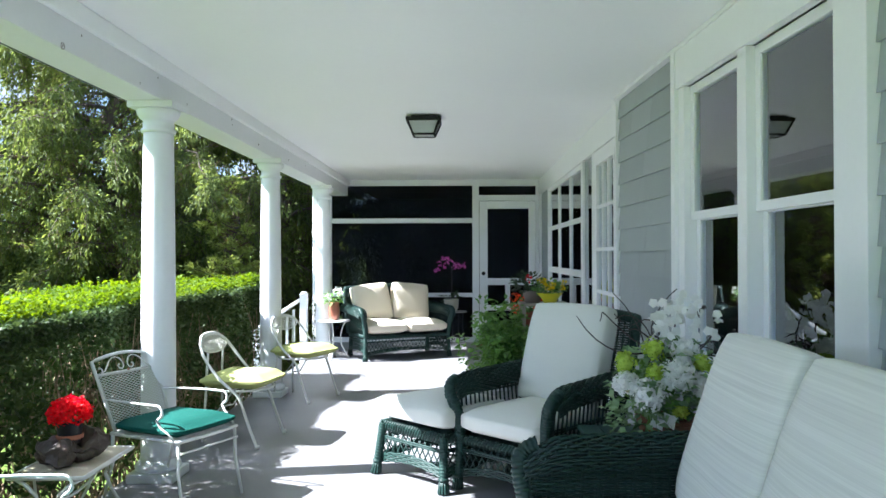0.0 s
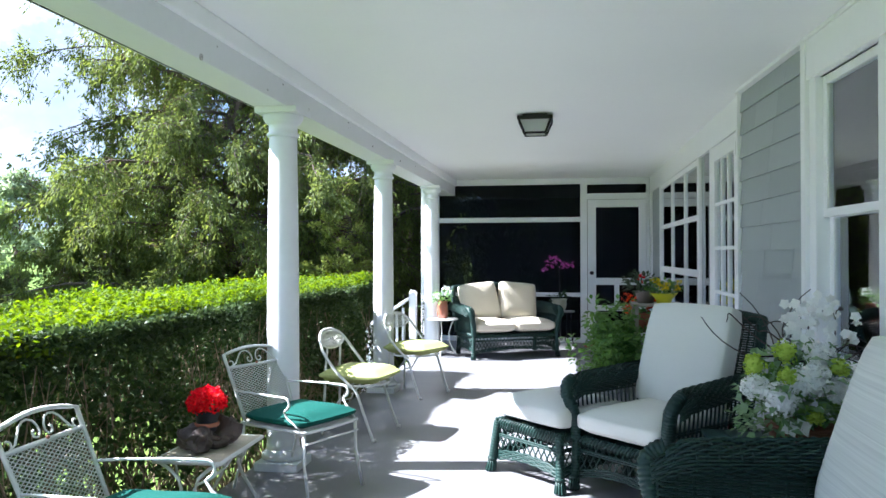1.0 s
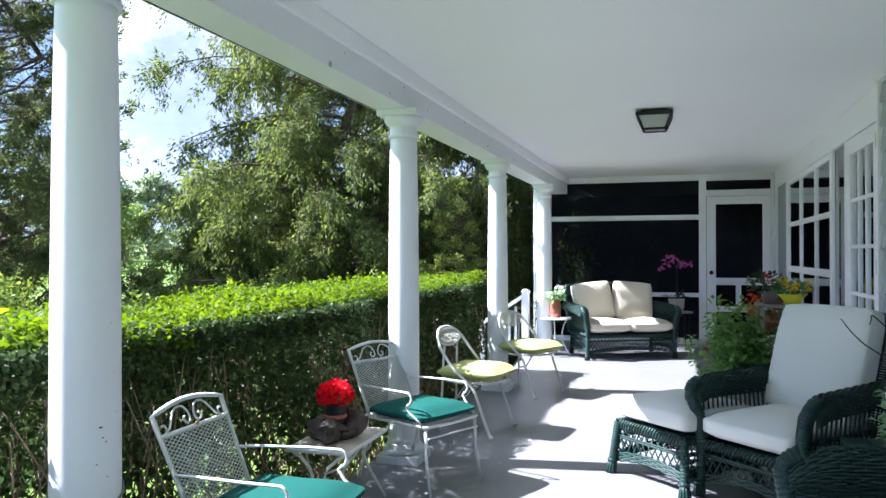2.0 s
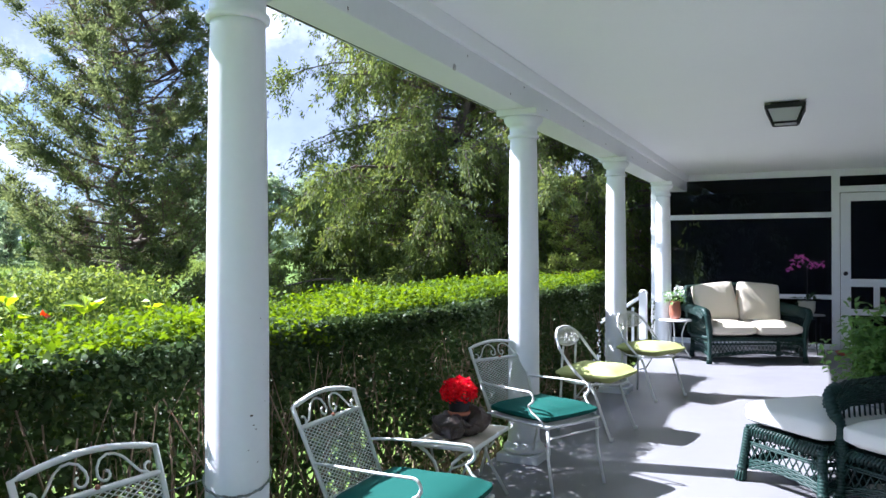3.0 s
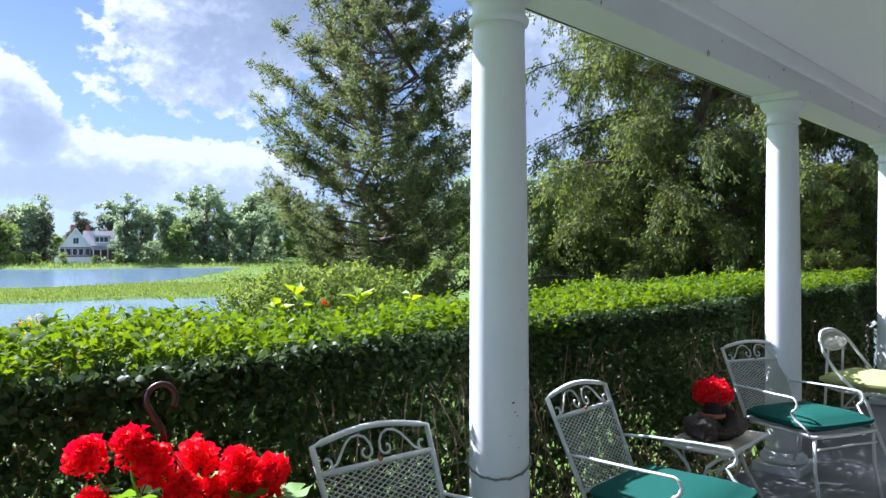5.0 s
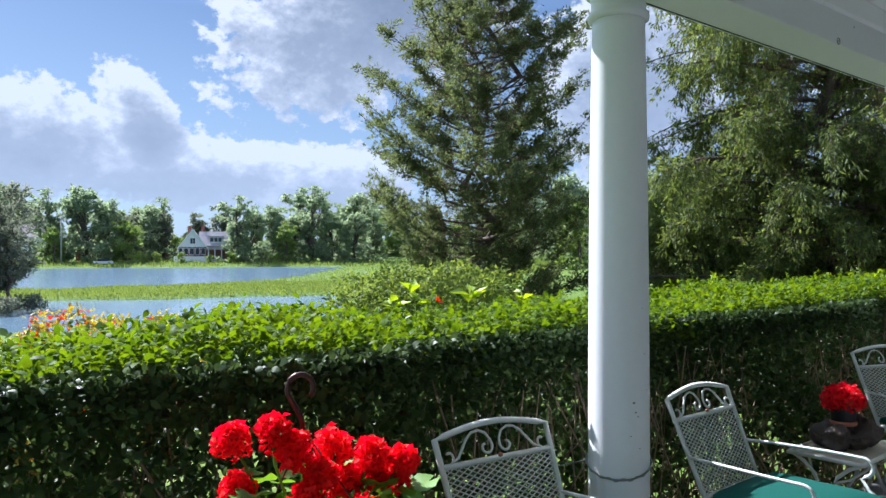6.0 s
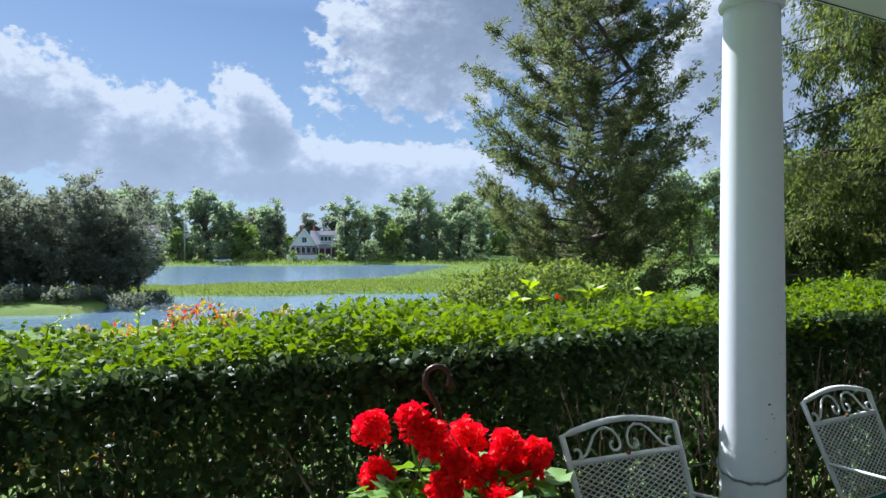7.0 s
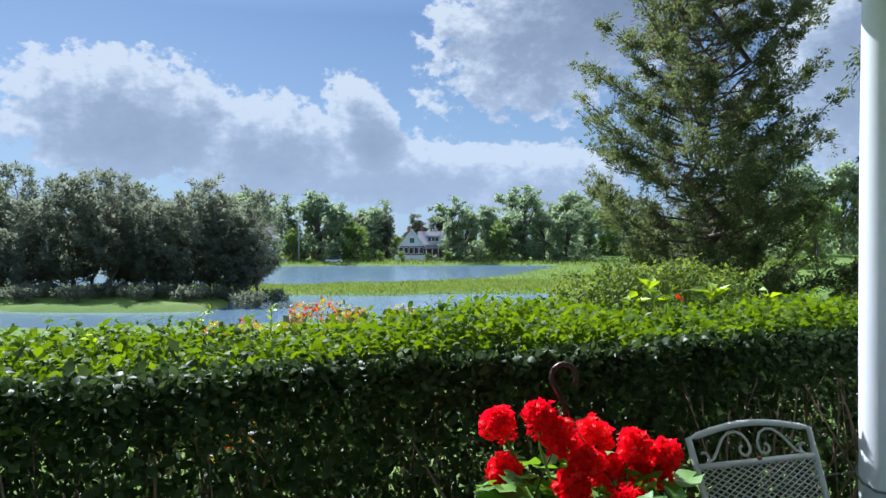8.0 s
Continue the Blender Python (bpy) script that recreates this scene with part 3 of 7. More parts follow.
bmesh.ops.transform(bm, matrix=pose(0.31, Y - 0.012, 1.03, 90), verts=bm.verts[:])
part("door_handle", bm, BLACK, sd, "round dark door knob")
# the dim screened room behind it
bm = bmesh.new()
box(bm, -1.95, 1.3, Y + 3.901, Y + 4.0, 0, 2.429)
box(bm, 1.16, 1.25, Y + 0.1, Y + 3.9, 0, 2.43)
tagged(part("wall_north", bm, DARKWOOD), "dark walls of the screened room", "wall", kind="structure")

# ---- ground, water, distance ----
UX, UY = -0.918, 0.397
WATER = -2.6
land_rng = random.Random(4)


def smooth(a, b, x):
    t = np.clip((x - a) / (b - a), 0, 1)
    return t * t * (3 - 2 * t)


def ground_height(x, y):
    """Lawn round the house, a slope to a pond with a marsh spit and an island, and a rising far shore."""
    s = x * UX + y * UY + 0.2
    p = x * UY - y * UX
    sp = np.maximum(s, 1.0)
    q = p / sp
    wob = 2.0 * np.sin(p * 0.21) + 1.2 * np.sin(p * 0.53 + 1.3) + 0.8 * np.sin(s * 0.4 + p * 0.15)
    s1 = np.interp(q, [-0.6, -0.21, 0.012, 0.09, 0.125, 0.16], [79, 81, 92, 112, 147, 188]) + wob
    upper = smooth(-1.0, 1.5, s - s1) * smooth(-2, 2, 190 + wob - s) * smooth(0.0, 0.02, 0.16 - q)
    s2 = 65.5 + 0.4 * wob
    lower = smooth(-1.0, 1.5, s2 - s) * smooth(-1, 3, s - 30) * smooth(0.0, 0.02, 0.148 - q)
    wet = np.maximum(upper, lower)
    isl = np.exp(-(((q + 0.46) / 0.17) ** 4) - (((s - 58.5) / 11) ** 4))
    wet = wet * (1 - smooth(0.15, 0.5, isl))
    near = -0.62 - 0.035 * np.maximum(np.hypot(x, y) - 4, 0)
    base = np.maximum(near, -2.38)
    r = np.hypot(x, y)
    hill = smooth(0.24, 0.5, q) * smooth(15, 90, r) * 3.2 + smooth(205, 420, r) * 9.0 + smooth(0.9, 1.6, q) * 1.5 * smooth(10, 60, r)
    hill = np.where(s < 0, smooth(30, 300, r) * 4.0, hill)
    z = base + hill + 0.25 * isl + 0.05 * np.sin(x * 0.9) * np.sin(y * 0.8) + smooth(190, 215, s) * 0.8
    z = np.where(s > 0, z * (1 - wet) + (WATER - 0.8) * wet, z)
    return z


radii = np.concatenate([[0.0], np.geomspace(0.6, 3200, 300)])
angs = np.linspace(0, 2 * np.pi, 541)[:-1]
RR, AA = np.meshgrid(radii, angs, indexing="ij")
GX, GY = RR * np.cos(AA), RR * np.sin(AA)
GZ = ground_height(GX, GY)
inside = (GX > -1.9) & (GX < 6) & (GY > -1.9) & (GY < 15.5)
GZ = np.where(inside, np.minimum(GZ, -0.7), GZ)
gv = np.stack([GX, GY, GZ], -1).reshape(-1, 3)
i, j = np.meshgrid(np.arange(len(radii) - 1), np.arange(len(angs)), indexing="ij")
a = len(angs)
gf = np.stack([i * a + j, (i + 1) * a + j, (i + 1) * a + (j + 1) % a, i * a + (j + 1) % a], -1).reshape(-1, 4)
m, N = material("grass_ground")
v = coords(N)
n1 = N.n("ShaderNodeTexNoise", Vector=v, Scale=0.12, Detail=6.0, Roughness=0.65).outputs[0]
n2 = N.n("ShaderNodeTexNoise", Vector=v, Scale=9.0, Detail=4.0).outputs[0]
n3 = N.n("ShaderNodeTexNoise", Vector=N.n("ShaderNodeMapping", Vector=v, Scale=(0.05, 0.05, 1.0)), Scale=3.0, Detail=5.0).outputs[0]
c1 = N.ramp(n1, [(0.3, (0.075, 0.13, 0.025)), (0.55, (0.12, 0.175, 0.035)), (0.75, (0.165, 0.19, 0.055))])
c2 = N.mix(N.ramp(n2, [(0.3, (0, 0, 0)), (0.75, (0.75, 0.75, 0.75))]), c1, (0.05, 0.09, 0.015))
p = N.n("ShaderNodeBsdfPrincipled", {}, Base_Color=c2, Roughness=0.95, Specular_IOR_Level=0.1, Normal=N.n("ShaderNodeBump", Strength=0.6, Distance=0.05, Height=n2))
N.n("ShaderNodeOutputMaterial", Surface=p)
tagged(array_mesh("ground", gv, gf, m, smooth=True), "green lawn and marsh grass running down to the water", "ground", kind="structure")

m, N = material("pond_water")
v = coords(N)
w1 = N.n("ShaderNodeTexNoise", Vector=N.n("ShaderNodeMapping", Vector=v, Scale=(0.9, 0.9, 1)), Scale=1.1, Detail=3.0).outputs[0]
p = N.n("ShaderNodeBsdfPrincipled", Base_Color=(0.11, 0.17, 0.23, 1), Roughness=0.15, IOR=1.33, Normal=N.n("ShaderNodeBump", Strength=0.6, Distance=0.12, Height=w1))
N.n("ShaderNodeOutputMaterial", Surface=p)
tagged(part("water", boxed(-420, 60, -160, 320, WATER - 0.02, WATER), m), "calm blue pond water reflecting the sky", "water", kind="structure")


# ---- plants ----
def polar(s, q):
    """Plan point s metres out over the pond and q times s to its right."""
    return np.array((UX * s + UY * q * s - 0.2, UY * s - UX * q * s - 0.4))


def limb_points(a, b, n=6, sag=0.0, wob=0.0, rnd=random):
    a, b = Vector(a), Vector(b)
    L = (b - a).length
    return [a.lerp(b, k / n) + Vector((rnd.uniform(-1, 1), rnd.uniform(-1, 1), 0)) * wob * L * (k / n) * (1 - k / n) + Vector((0, 0, sag * L * math.sin(math.pi * k / n))) for k in range(n + 1)]


def conifer(name, label, at, height, radius, mat, seed, limbs=90, plumes=10, tufts=6, per=11, spray=0.055, wide=0.42, weep=False, trunk_r=0.16, low=0.06, shape=0.8, dead=5):
    """A cedar or juniper: tapered trunk, limbs, and branchlets that rise or hang, each with tufts of small sprays and gaps between."""
    rnd = random.Random(seed)
    g = np.random.default_rng(seed)
    t = thing(name, label, "tree", at)
    size = radius / 2.5
    bm = bmesh.new()
    tube(bm, limb_points((0, 0, -0.3), (0.2, 0.1, height * 0.97), 12, 0, 0.25, rnd), trunk_r, 9, taper=0.08)
    part("trunk", bm, BARK, t)
    bm = bmesh.new()
    P, D, Q, R = [], [], [], []
    for k in range(limbs):
        h = low + (1 - low) * ((k + rnd.random()) / limbs) ** (0.95 if weep else 1.12)
        ang = k * 2.39996 + rnd.uniform(-0.4, 0.4)
        rel = (1 - h) ** shape * (min(1.0, (h + 0.16) / 0.28) if weep else min(1.0, 0.62 + 1.1 * h))
        Lh = radius * (rel * rnd.uniform(0.5, 1.2) + 0.10)
        z0 = h * height
        rise = rnd.uniform(-0.35, 0.3) if weep else rnd.uniform(0.25, 0.85)
        tip = Vector((math.cos(ang) * Lh, math.sin(ang) * Lh, z0 + rise * Lh))
        pts = limb_points((0.2 * h, 0.1 * h, z0), tip, 6, 0.10 if weep else -0.12, 0.35, rnd)
        tube(bm, pts, 0.012 + 0.03 * (1 - h) * trunk_r / 0.16, 5, taper=0.2)
        arr = np.array([list(p) for p in pts])
        out = np.array([math.cos(ang), math.sin(ang), 0.0])
        inner = 0.12 if weep else (0.25 if h > 0.3 else 0.1)
        for tb in g.uniform(inner, 1.0, max(3, int(plumes * (0.3 + Lh / radius)))) ** 0.7:
            seg = min(5, int(tb * 6))
            c = arr[seg] + (arr[seg + 1] - arr[seg]) * (tb * 6 - seg)
            if weep:
                d = unit(out * 0.45 + g.normal(size=3) * [0.5, 0.5, 0.35] + [0, 0, -0.45])
                Lb, bend = g.uniform(0.22, 0.62) * size, -0.55
            else:
                d = unit(out * 0.8 + g.normal(size=3) * [0.75, 0.75, 0.4] + [0, 0, 0.45])
                Lb, bend = g.uniform(0.18, 0.46) * (0.55 + 0.45 * Lh / radius) * size, 0.12
            along = ((np.arange(tufts) + g.random(tufts)) / tufts)[:, None]
            heart = c + d * along * Lb + g.normal(size=(tufts, 3)) * Lb * (0.08 if weep else 0.15) + [0, 0, bend] * along ** 2 * Lb
            tube(bm, [tuple(c), tuple(c + d * Lb * 0.5 + np.array([0, 0, bend * 0.25 * Lb])), tuple(c + d * Lb + np.array([0, 0, bend * Lb]))], 0.0055, 3, taper=0.35)
            off = g.normal(size=(tufts, per, 3)) * [1, 1, 1.25 if weep else 0.8]
            P.append((heart[:, None] + off * spray * 0.55 * (1.15 - 0.5 * along[:, None])).reshape(-1, 3))
            D.append(unit(d * 0.7 + off * 0.45 + [0, 0, -0.8 if weep else 0.15]).reshape(-1, 3))
        # bare dead twigs near the trunk, with a few brown sprays
        for tb in g.uniform(0.05, 0.8, dead):
            seg = min(5, int(tb * 6))
            c = arr[seg] + (arr[seg + 1] - arr[seg]) * (tb * 6 - seg)
            d = unit(out * 0.5 + g.normal(size=3) * 0.7)
            e = c + d * g.uniform(0.2, 0.6) * size
            tube(bm, [tuple(c), tuple((c + e) / 2 + g.normal(size=3) * 0.04), tuple(e)], 0.007, 3, taper=0.4)
            Q.append(c + (e - c) * g.random((14, 1)) + g.normal(size=(14, 3)) * 0.06)
            R.append(unit(d + g.normal(size=(14, 3)) * 0.6))
    part("limb", bm, BARK, t)
    P, D = np.concatenate(P), np.concatenate(D)
    n = len(P)
    leaves("crown", P, D, g.normal(size=(n, 3)), spray * g.uniform(0.6, 1.4, n), spray * wide * g.uniform(0.7, 1.3, n), mat, t)
    Q, R = np.concatenate(Q), np.concatenate(R)
    n = len(Q)
    leaves("dead_twig", Q, R, g.normal(size=(n, 3)), 0.09 * g.uniform(0.8, 1.8, n), 0.012 * g.uniform(0.7, 1.3, n), DEAD, t)["kind"] = "stuff"
    return t


def broad_tree(name, label, height, radius, mat, seed, clumps=26, per=70, leaf=0.4, trunk=0.25, flat=0.9):
    """A broad-leaved tree: trunk, limbs and a crown of leafy clumps with an uneven outline."""
    rnd = random.Random(seed)
    g = np.random.default_rng(seed)
    t = thing(name, label, "tree")
    bm = bmesh.new()
    tube(bm, limb_points((0, 0, -0.6), (0, 0, height * 0.75), 8, 0, 0.15, rnd), height * 0.022, 7, taper=0.3)
    P, U = [], []
    lobes = [(g.uniform(0, 6.28), g.uniform(0.25, 0.6), g.uniform(trunk + 0.1, 0.85), g.uniform(0.3, 0.55)) for k in range(7)] + [(0.0, 0.0, 0.82, 0.4), (1.0, 0.15, 0.5, 0.62), (0.5, 0.5, 0.16, 0.5), (2.6, 0.5, 0.2, 0.5), (4.7, 0.5, 0.14, 0.5)]
    for k in range(clumps):
        # small clumps gathered into a few large lobes of unlike size
        a, r, zz, big = lobes[k % len(lobes)]
        o = unit(g.normal(size=3)) * g.uniform(0.3, 1.0) ** 0.5 * big
        c = np.array([(r * np.cos(a) + o[0]) * radius, (r * np.sin(a) + o[1]) * radius, max(trunk, min(0.98, zz + o[2] * 0.42)) * height])
        if k % 3 == 0:
            tube(bm, limb_points((0, 0, max(0.1, c[2] / height - 0.3) * height), tuple(c), 3, 0.05, 0.2, rnd), height * 0.007, 3, taper=0.3)
        cr = radius * g.uniform(0.10, 0.2)
        d = unit(g.normal(size=(per, 3)))
        P.append(c + d * cr * g.uniform(0.3, 1.2, (per, 1)) * [1.2, 1.2, flat * 0.75])
        U.append(d + g.normal(size=(per, 3)) * 0.5 + [0, 0, 0.5])
    part("trunk", bm, BARK, t)
    P, U = np.concatenate(P), np.concatenate(U)
    n = len(P)
    D = unit(g.normal(size=(n, 3)) + [0, 0, -0.3])
    leaves("crown", P, D, U, leaf * g.uniform(0.6, 1.4, n), leaf * 0.75 * g.uniform(0.6, 1.3, n), mat, t, 0.15)
    return t


def drop(x, y):
    return float(ground_height(np.array([x]), np.array([y]))[0])


conifer("cedar_tree", "tall dark green red cedar on the lawn above the pond", (-11.74, 10.13, drop(-11.74, 10.13)), 9.2, 2.75, CEDAR, 11, limbs=150, plumes=17, tufts=6, per=12, spray=0.066, trunk_r=0.17, shape=0.6, dead=6)
conifer("juniper_tree", "large weeping green juniper beside the porch steps", (-5.62, 11.75, drop(-5.62, 11.75)), 9.2, 3.05, JUNIPER, 21, limbs=200, plumes=20, tufts=7, per=11, spray=0.068, wide=0.36, weep=True, trunk_r=0.2, low=0.02, shape=0.33, dead=7)
conifer("juniper_tree", "large weeping green juniper behind the porch steps", (-3.6, 13.2, drop(-3.6, 13.2)), 8.2, 2.4, JUNIPER, 22, limbs=120, plumes=14, tufts=6, per=10, spray=0.08, wide=0.36, weep=True, trunk_r=0.22, low=0.03, shape=0.45, dead=5)
conifer("juniper_tree", "dense dark juniper close to the screened room", (-3.0, 15.6, drop(-3.0, 15.6)), 8.5, 2.6, JUNIPER, 23, limbs=90, plumes=14, tufts=5, per=8, spray=0.11, weep=True, trunk_r=0.2, low=0.02, shape=0.5, dead=1)

conifer("low_juniper", "low spreading juniper with feathery green branches beyond the hedge", (-7.6, 11.0, drop(-7.6, 11.0)), 2.7, 1.5, JUNIPER, 25, limbs=70, plumes=16, tufts=6, per=10, spray=0.07, weep=True, trunk_r=0.07, low=0.05, shape=0.4, dead=1)
conifer("low_juniper", "low spreading juniper with feathery green branches beyond the hedge", (-5.6, 10.2, drop(-5.6, 10.2)), 2.3, 1.3, JUNIPER, 26, limbs=60, plumes=16, tufts=6, per=10, spray=0.07, weep=True, trunk_r=0.07, low=0.05, shape=0.4, dead=1)


def oval_leaves(name, P, D, U, L, Wd, mat, parent=None, curl=0.25):
    """Oval leaves of six points, curled a little along their length."""
    D = unit(D)
    S = unit(np.cross(D, U))
    U = np.cross(S, D)
    L, Wd = np.asarray(L).reshape(-1, 1), np.asarray(Wd).reshape(-1, 1)
    row = lambda a, w, u: P + D * L * a + S * Wd * w + U * Wd * u
    v = np.stack([P, row(0.32, 0.47, curl), row(0.68, 0.42, curl * 0.9), row(1.0, 0, -curl * 0.5), row(0.68, -0.42, curl * 0.9), row(0.32, -0.47, curl)], 1).reshape(-1, 3)
    k = np.arange(len(P))[:, None] * 6
    f = np.concatenate([k + q for q in ([0, 1, 5], [1, 2, 4], [1, 4, 5], [2, 3, 4])], 1).reshape(-1, 3)
    return array_mesh(name, v, f, mat, parent)


def hedge(y0, y1, x0, x1, z0, top):
    """A clipped privet hedge: twigs, dense leaves over its top and faces, looser below."""
    t = thing("hedge", "clipped green privet hedge with loose stems below", "hedge", (0, 0, 0))
    rnd = random.Random(5)
    g = np.random.default_rng(5)
    bm = bmesh.new()
    for k in range(900):
        y = rnd.uniform(y0, y1)
        x = x1 - 0.1 - abs(rnd.gauss(0, 0.2))
        tx, ty = x + rnd.uniform(-0.15, 0.3), y + rnd.uniform(-0.35, 0.35)
        tz = top - rnd.uniform(0.1, 0.4)
        tube(bm, limb_points((x, y, z0 - 0.05), (min(tx, x1 - 0.01), ty, tz), 5, 0, 0.5, rnd), rnd.uniform(0.004, 0.011), 4, taper=0.35)
    part("stem", bm, TWIG, t)["kind"] = "stuff"
    P, D, U, L = [], [], [], []

    def lay(p, d, u, s):
        P.append(p), D.append(d), U.append(u), L.append(s)

    Ly = y1 - y0
    bulge = lambda y, z: 0.06 * np.sin(y * 2.1) + 0.05 * np.sin(y * 5.3 + z * 4) + 0.03 * np.sin(z * 9 + y * 3)
    # top, with sprigs that stand out of it
    n = int(4700 * Ly)
    y, x = g.uniform(y0, y1, n), g.uniform(x0, x1, n)
    z = top - 0.01 + 0.025 * np.sin(y * 1.7) + 0.03 * np.sin(y * 4.1 + x * 3) + 0.02 * np.sin(x * 17 + y * 5) * np.sin(y * 13) - 0.03 * np.clip((x1 - x) / (x1 - x0), 0, 1) + 0.006 * y + g.normal(size=n) * 0.022
    edge = np.clip((x - (x1 - 0.10)) / 0.10, 0, 1)
    z += 0.01 - 0.035 * edge ** 2 - np.abs(g.normal(size=n)) * 0.024
    d = g.normal(size=(n, 3)) * [1, 1, 0.45] + [0.1, 0, 0.3]
    lay(np.stack([x, y, z], 1), d, g.normal(size=(n, 3)) * 0.5 + [-0.25, 0, 1], g.uniform(0.022, 0.044, n))
    m_ = int(48 * Ly)
    sy, sx = g.uniform(y0, y1, m_), g.uniform(x0, x1 - 0.03, m_)
    sh = np.abs(g.normal(size=m_)) * 0.045 + 0.02
    n = 7 * m_
    q = np.tile(np.linspace(0.2, 1, 7), m_)
    lay(np.stack([np.repeat(sx, 7), np.repeat(sy, 7), top + 0.006 * np.repeat(sy, 7) - 0.01 - 0.04 * np.repeat((x1 - sx) / (x1 - x0), 7) + q * np.repeat(sh, 7)], 1) + g.normal(size=(n, 3)) * 0.006, g.normal(size=(n, 3)) * [1, 1, 0.3] + [0, 0, 0.5], g.normal(size=(n, 3)) * 0.5 + [-0.2, 0, 1], g.uniform(0.018, 0.034, n))
    n_top = sum(len(p) for p in P)
    # near face, leafy in patches, thin towards the ground
    n = int(6800 * Ly)
    y = g.uniform(y0, y1, n)
    f = g.uniform(0, 1, n) ** 0.75
    z = z0 + 0.25 + (top - z0 - 0.27) * f
    keep = g.random(n) < np.clip((z + 0.45) / 1.35, 0.1, 1.0)
    keep &= np.sin(y * 3.1 + 1.7 * np.sin(z * 5)) + np.sin(z * 6.1 + y * 1.3) + g.normal(size=n) * 0.8 > -1.5 - 1.1 * (z - 0.1)
    # thin places where the brown stems show
    keep &= ~((np.abs(y - 4.3) < 0.5) & (z < 0.9) & (g.random(n) < 0.6)) & ~((np.abs(y - 1.95) < 0.25) & (z > 0.45) & (z < 0.92) & (g.random(n) < 0.5))
    y, z = y[keep], z[keep]
    n = len(y)
    x = x1 + bulge(y, z) - np.abs(g.normal(size=n)) * 0.10 - 0.05 * np.clip((0.3 - z), 0, 1)
    d = g.normal(size=(n, 3)) * 0.8 + [0.35, 0, 0.1]
    lay(np.stack([x, y, z], 1), d, g.normal(size=(n, 3)) * 0.7 + [0.6, 0, 0.5], g.uniform(0.024, 0.054, n) * (1.15 - 0.2 * z))
    # dense upper edge
    n = int(2000 * Ly)
    y, z = g.uniform(y0, y1, n), top - 0.02 - np.abs(g.normal(size=n)) * 0.07
    x = x1 + bulge(y, z) * 0.6 + 0.03 - np.abs(g.normal(size=n)) * 0.05
    lay(np.stack([x, y, z], 1), g.normal(size=(n, 3)) * 0.8 + [0.35, 0, 0.2], g.normal(size=(n, 3)) * 0.6 + [0.4, 0, 0.7], g.uniform(0.022, 0.042, n))
    # the end
    n = 3000
    x, z = g.uniform(x0, x1, n), z0 + 0.3 + (top - z0 - 0.25) * g.random(n) ** 0.7
    lay(np.stack([x, y1 + g.normal(size=n) * 0.05, z], 1), g.normal(size=(n, 3)) + [0, 0.4, 0], g.normal(size=(n, 3)) + [0, 0.5, 0.5], g.uniform(0.03, 0.05, n))
    n_face = sum(len(p) for p in P)
    # inside and far face
    n = int(5600 * Ly)
    y = g.uniform(y0, y1, n)
    x = np.where(g.random(n) < 0.35, x0 + np.abs(g.normal(size=n)) * 0.08, g.uniform(x0, x1 - 0.1, n))
    z = g.uniform(z0 + 0.5, top, n)
    z = np.where(g.random(n) < 0.75, top - 0.05 - (top - z0 - 0.4) * g.random(n) ** 1.3 * 0.9, z)
    keep = g.random(n) < np.clip((z - 0.05) / 0.55, 0.06, 1.0)
    x, y, z, n = x[keep], y[keep], z[keep], int(keep.sum())
    lay(np.stack([x, y, z], 1), g.normal(size=(n, 3)), g.normal(size=(n, 3)), g.uniform(0.035, 0.06, n))
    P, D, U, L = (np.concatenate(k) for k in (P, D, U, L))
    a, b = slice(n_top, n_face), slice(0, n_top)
    # face and inside take the shaded leaf colour, the top the sunlit one
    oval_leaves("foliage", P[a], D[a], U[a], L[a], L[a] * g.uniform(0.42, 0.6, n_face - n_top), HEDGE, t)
    oval_leaves("sunlit_top", P[b], D[b], U[b], L[b], L[b] * g.uniform(0.42, 0.6, n_top), SUNLIT_HEDGE, t, 0.2)
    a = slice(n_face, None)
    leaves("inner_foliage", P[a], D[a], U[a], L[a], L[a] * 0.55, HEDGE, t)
    return t


hedge(-2.4, 8.0, -3.15, -2.14, -0.62, 1.0)


# ---- porch furniture ----
def lattice(bm, f, w, h, du, dv, r):
    """Crossed diagonal bars over the rectangle w by h; f places (u, v) in space."""
    slope = dv / du
    k = -w * slope
    while k < h:
        for s in (1, -1):
            pts = []
            for u in (0.0, w):
                v = k + slope * u if s == 1 else k + slope * (w - u)
                pts.append((u, v))
            (u0, v0), (u1, v1) = pts
            lo, hi = 0.0, 1.0
            dv_ = v1 - v0
            for lim, side in ((0.0, 1), (h, -1)):
                if abs(dv_) > 1e-9:
                    t = (lim - v0) / dv_
                    if (dv_ > 0) == (side == 1):
                        lo = max(lo, t)
                    else:
                        hi = min(hi, t)
            if hi - lo > 0.02:
                q = [(u0 + (u1 - u0) * t, v0 + dv_ * t) for t in (lo, (lo + hi) / 2, hi)]
                tube(bm, [f(*p) for p in q], r, 4)
        k += dv
    return bm


def scroll(side, turns=1.25, r0=0.03, n=16):
    """A flat spiral in u, v that opens from its middle to the point (0, 0)."""
    out = []
    for i in range(n + 1):
        t = i / n
        a = turns * 2 * math.pi * (1 - t)
        r = r0 * (0.28 + 0.72 * t)
        out.append((side * (r * math.cos(a) - r0), r * math.sin(a)))
    return out


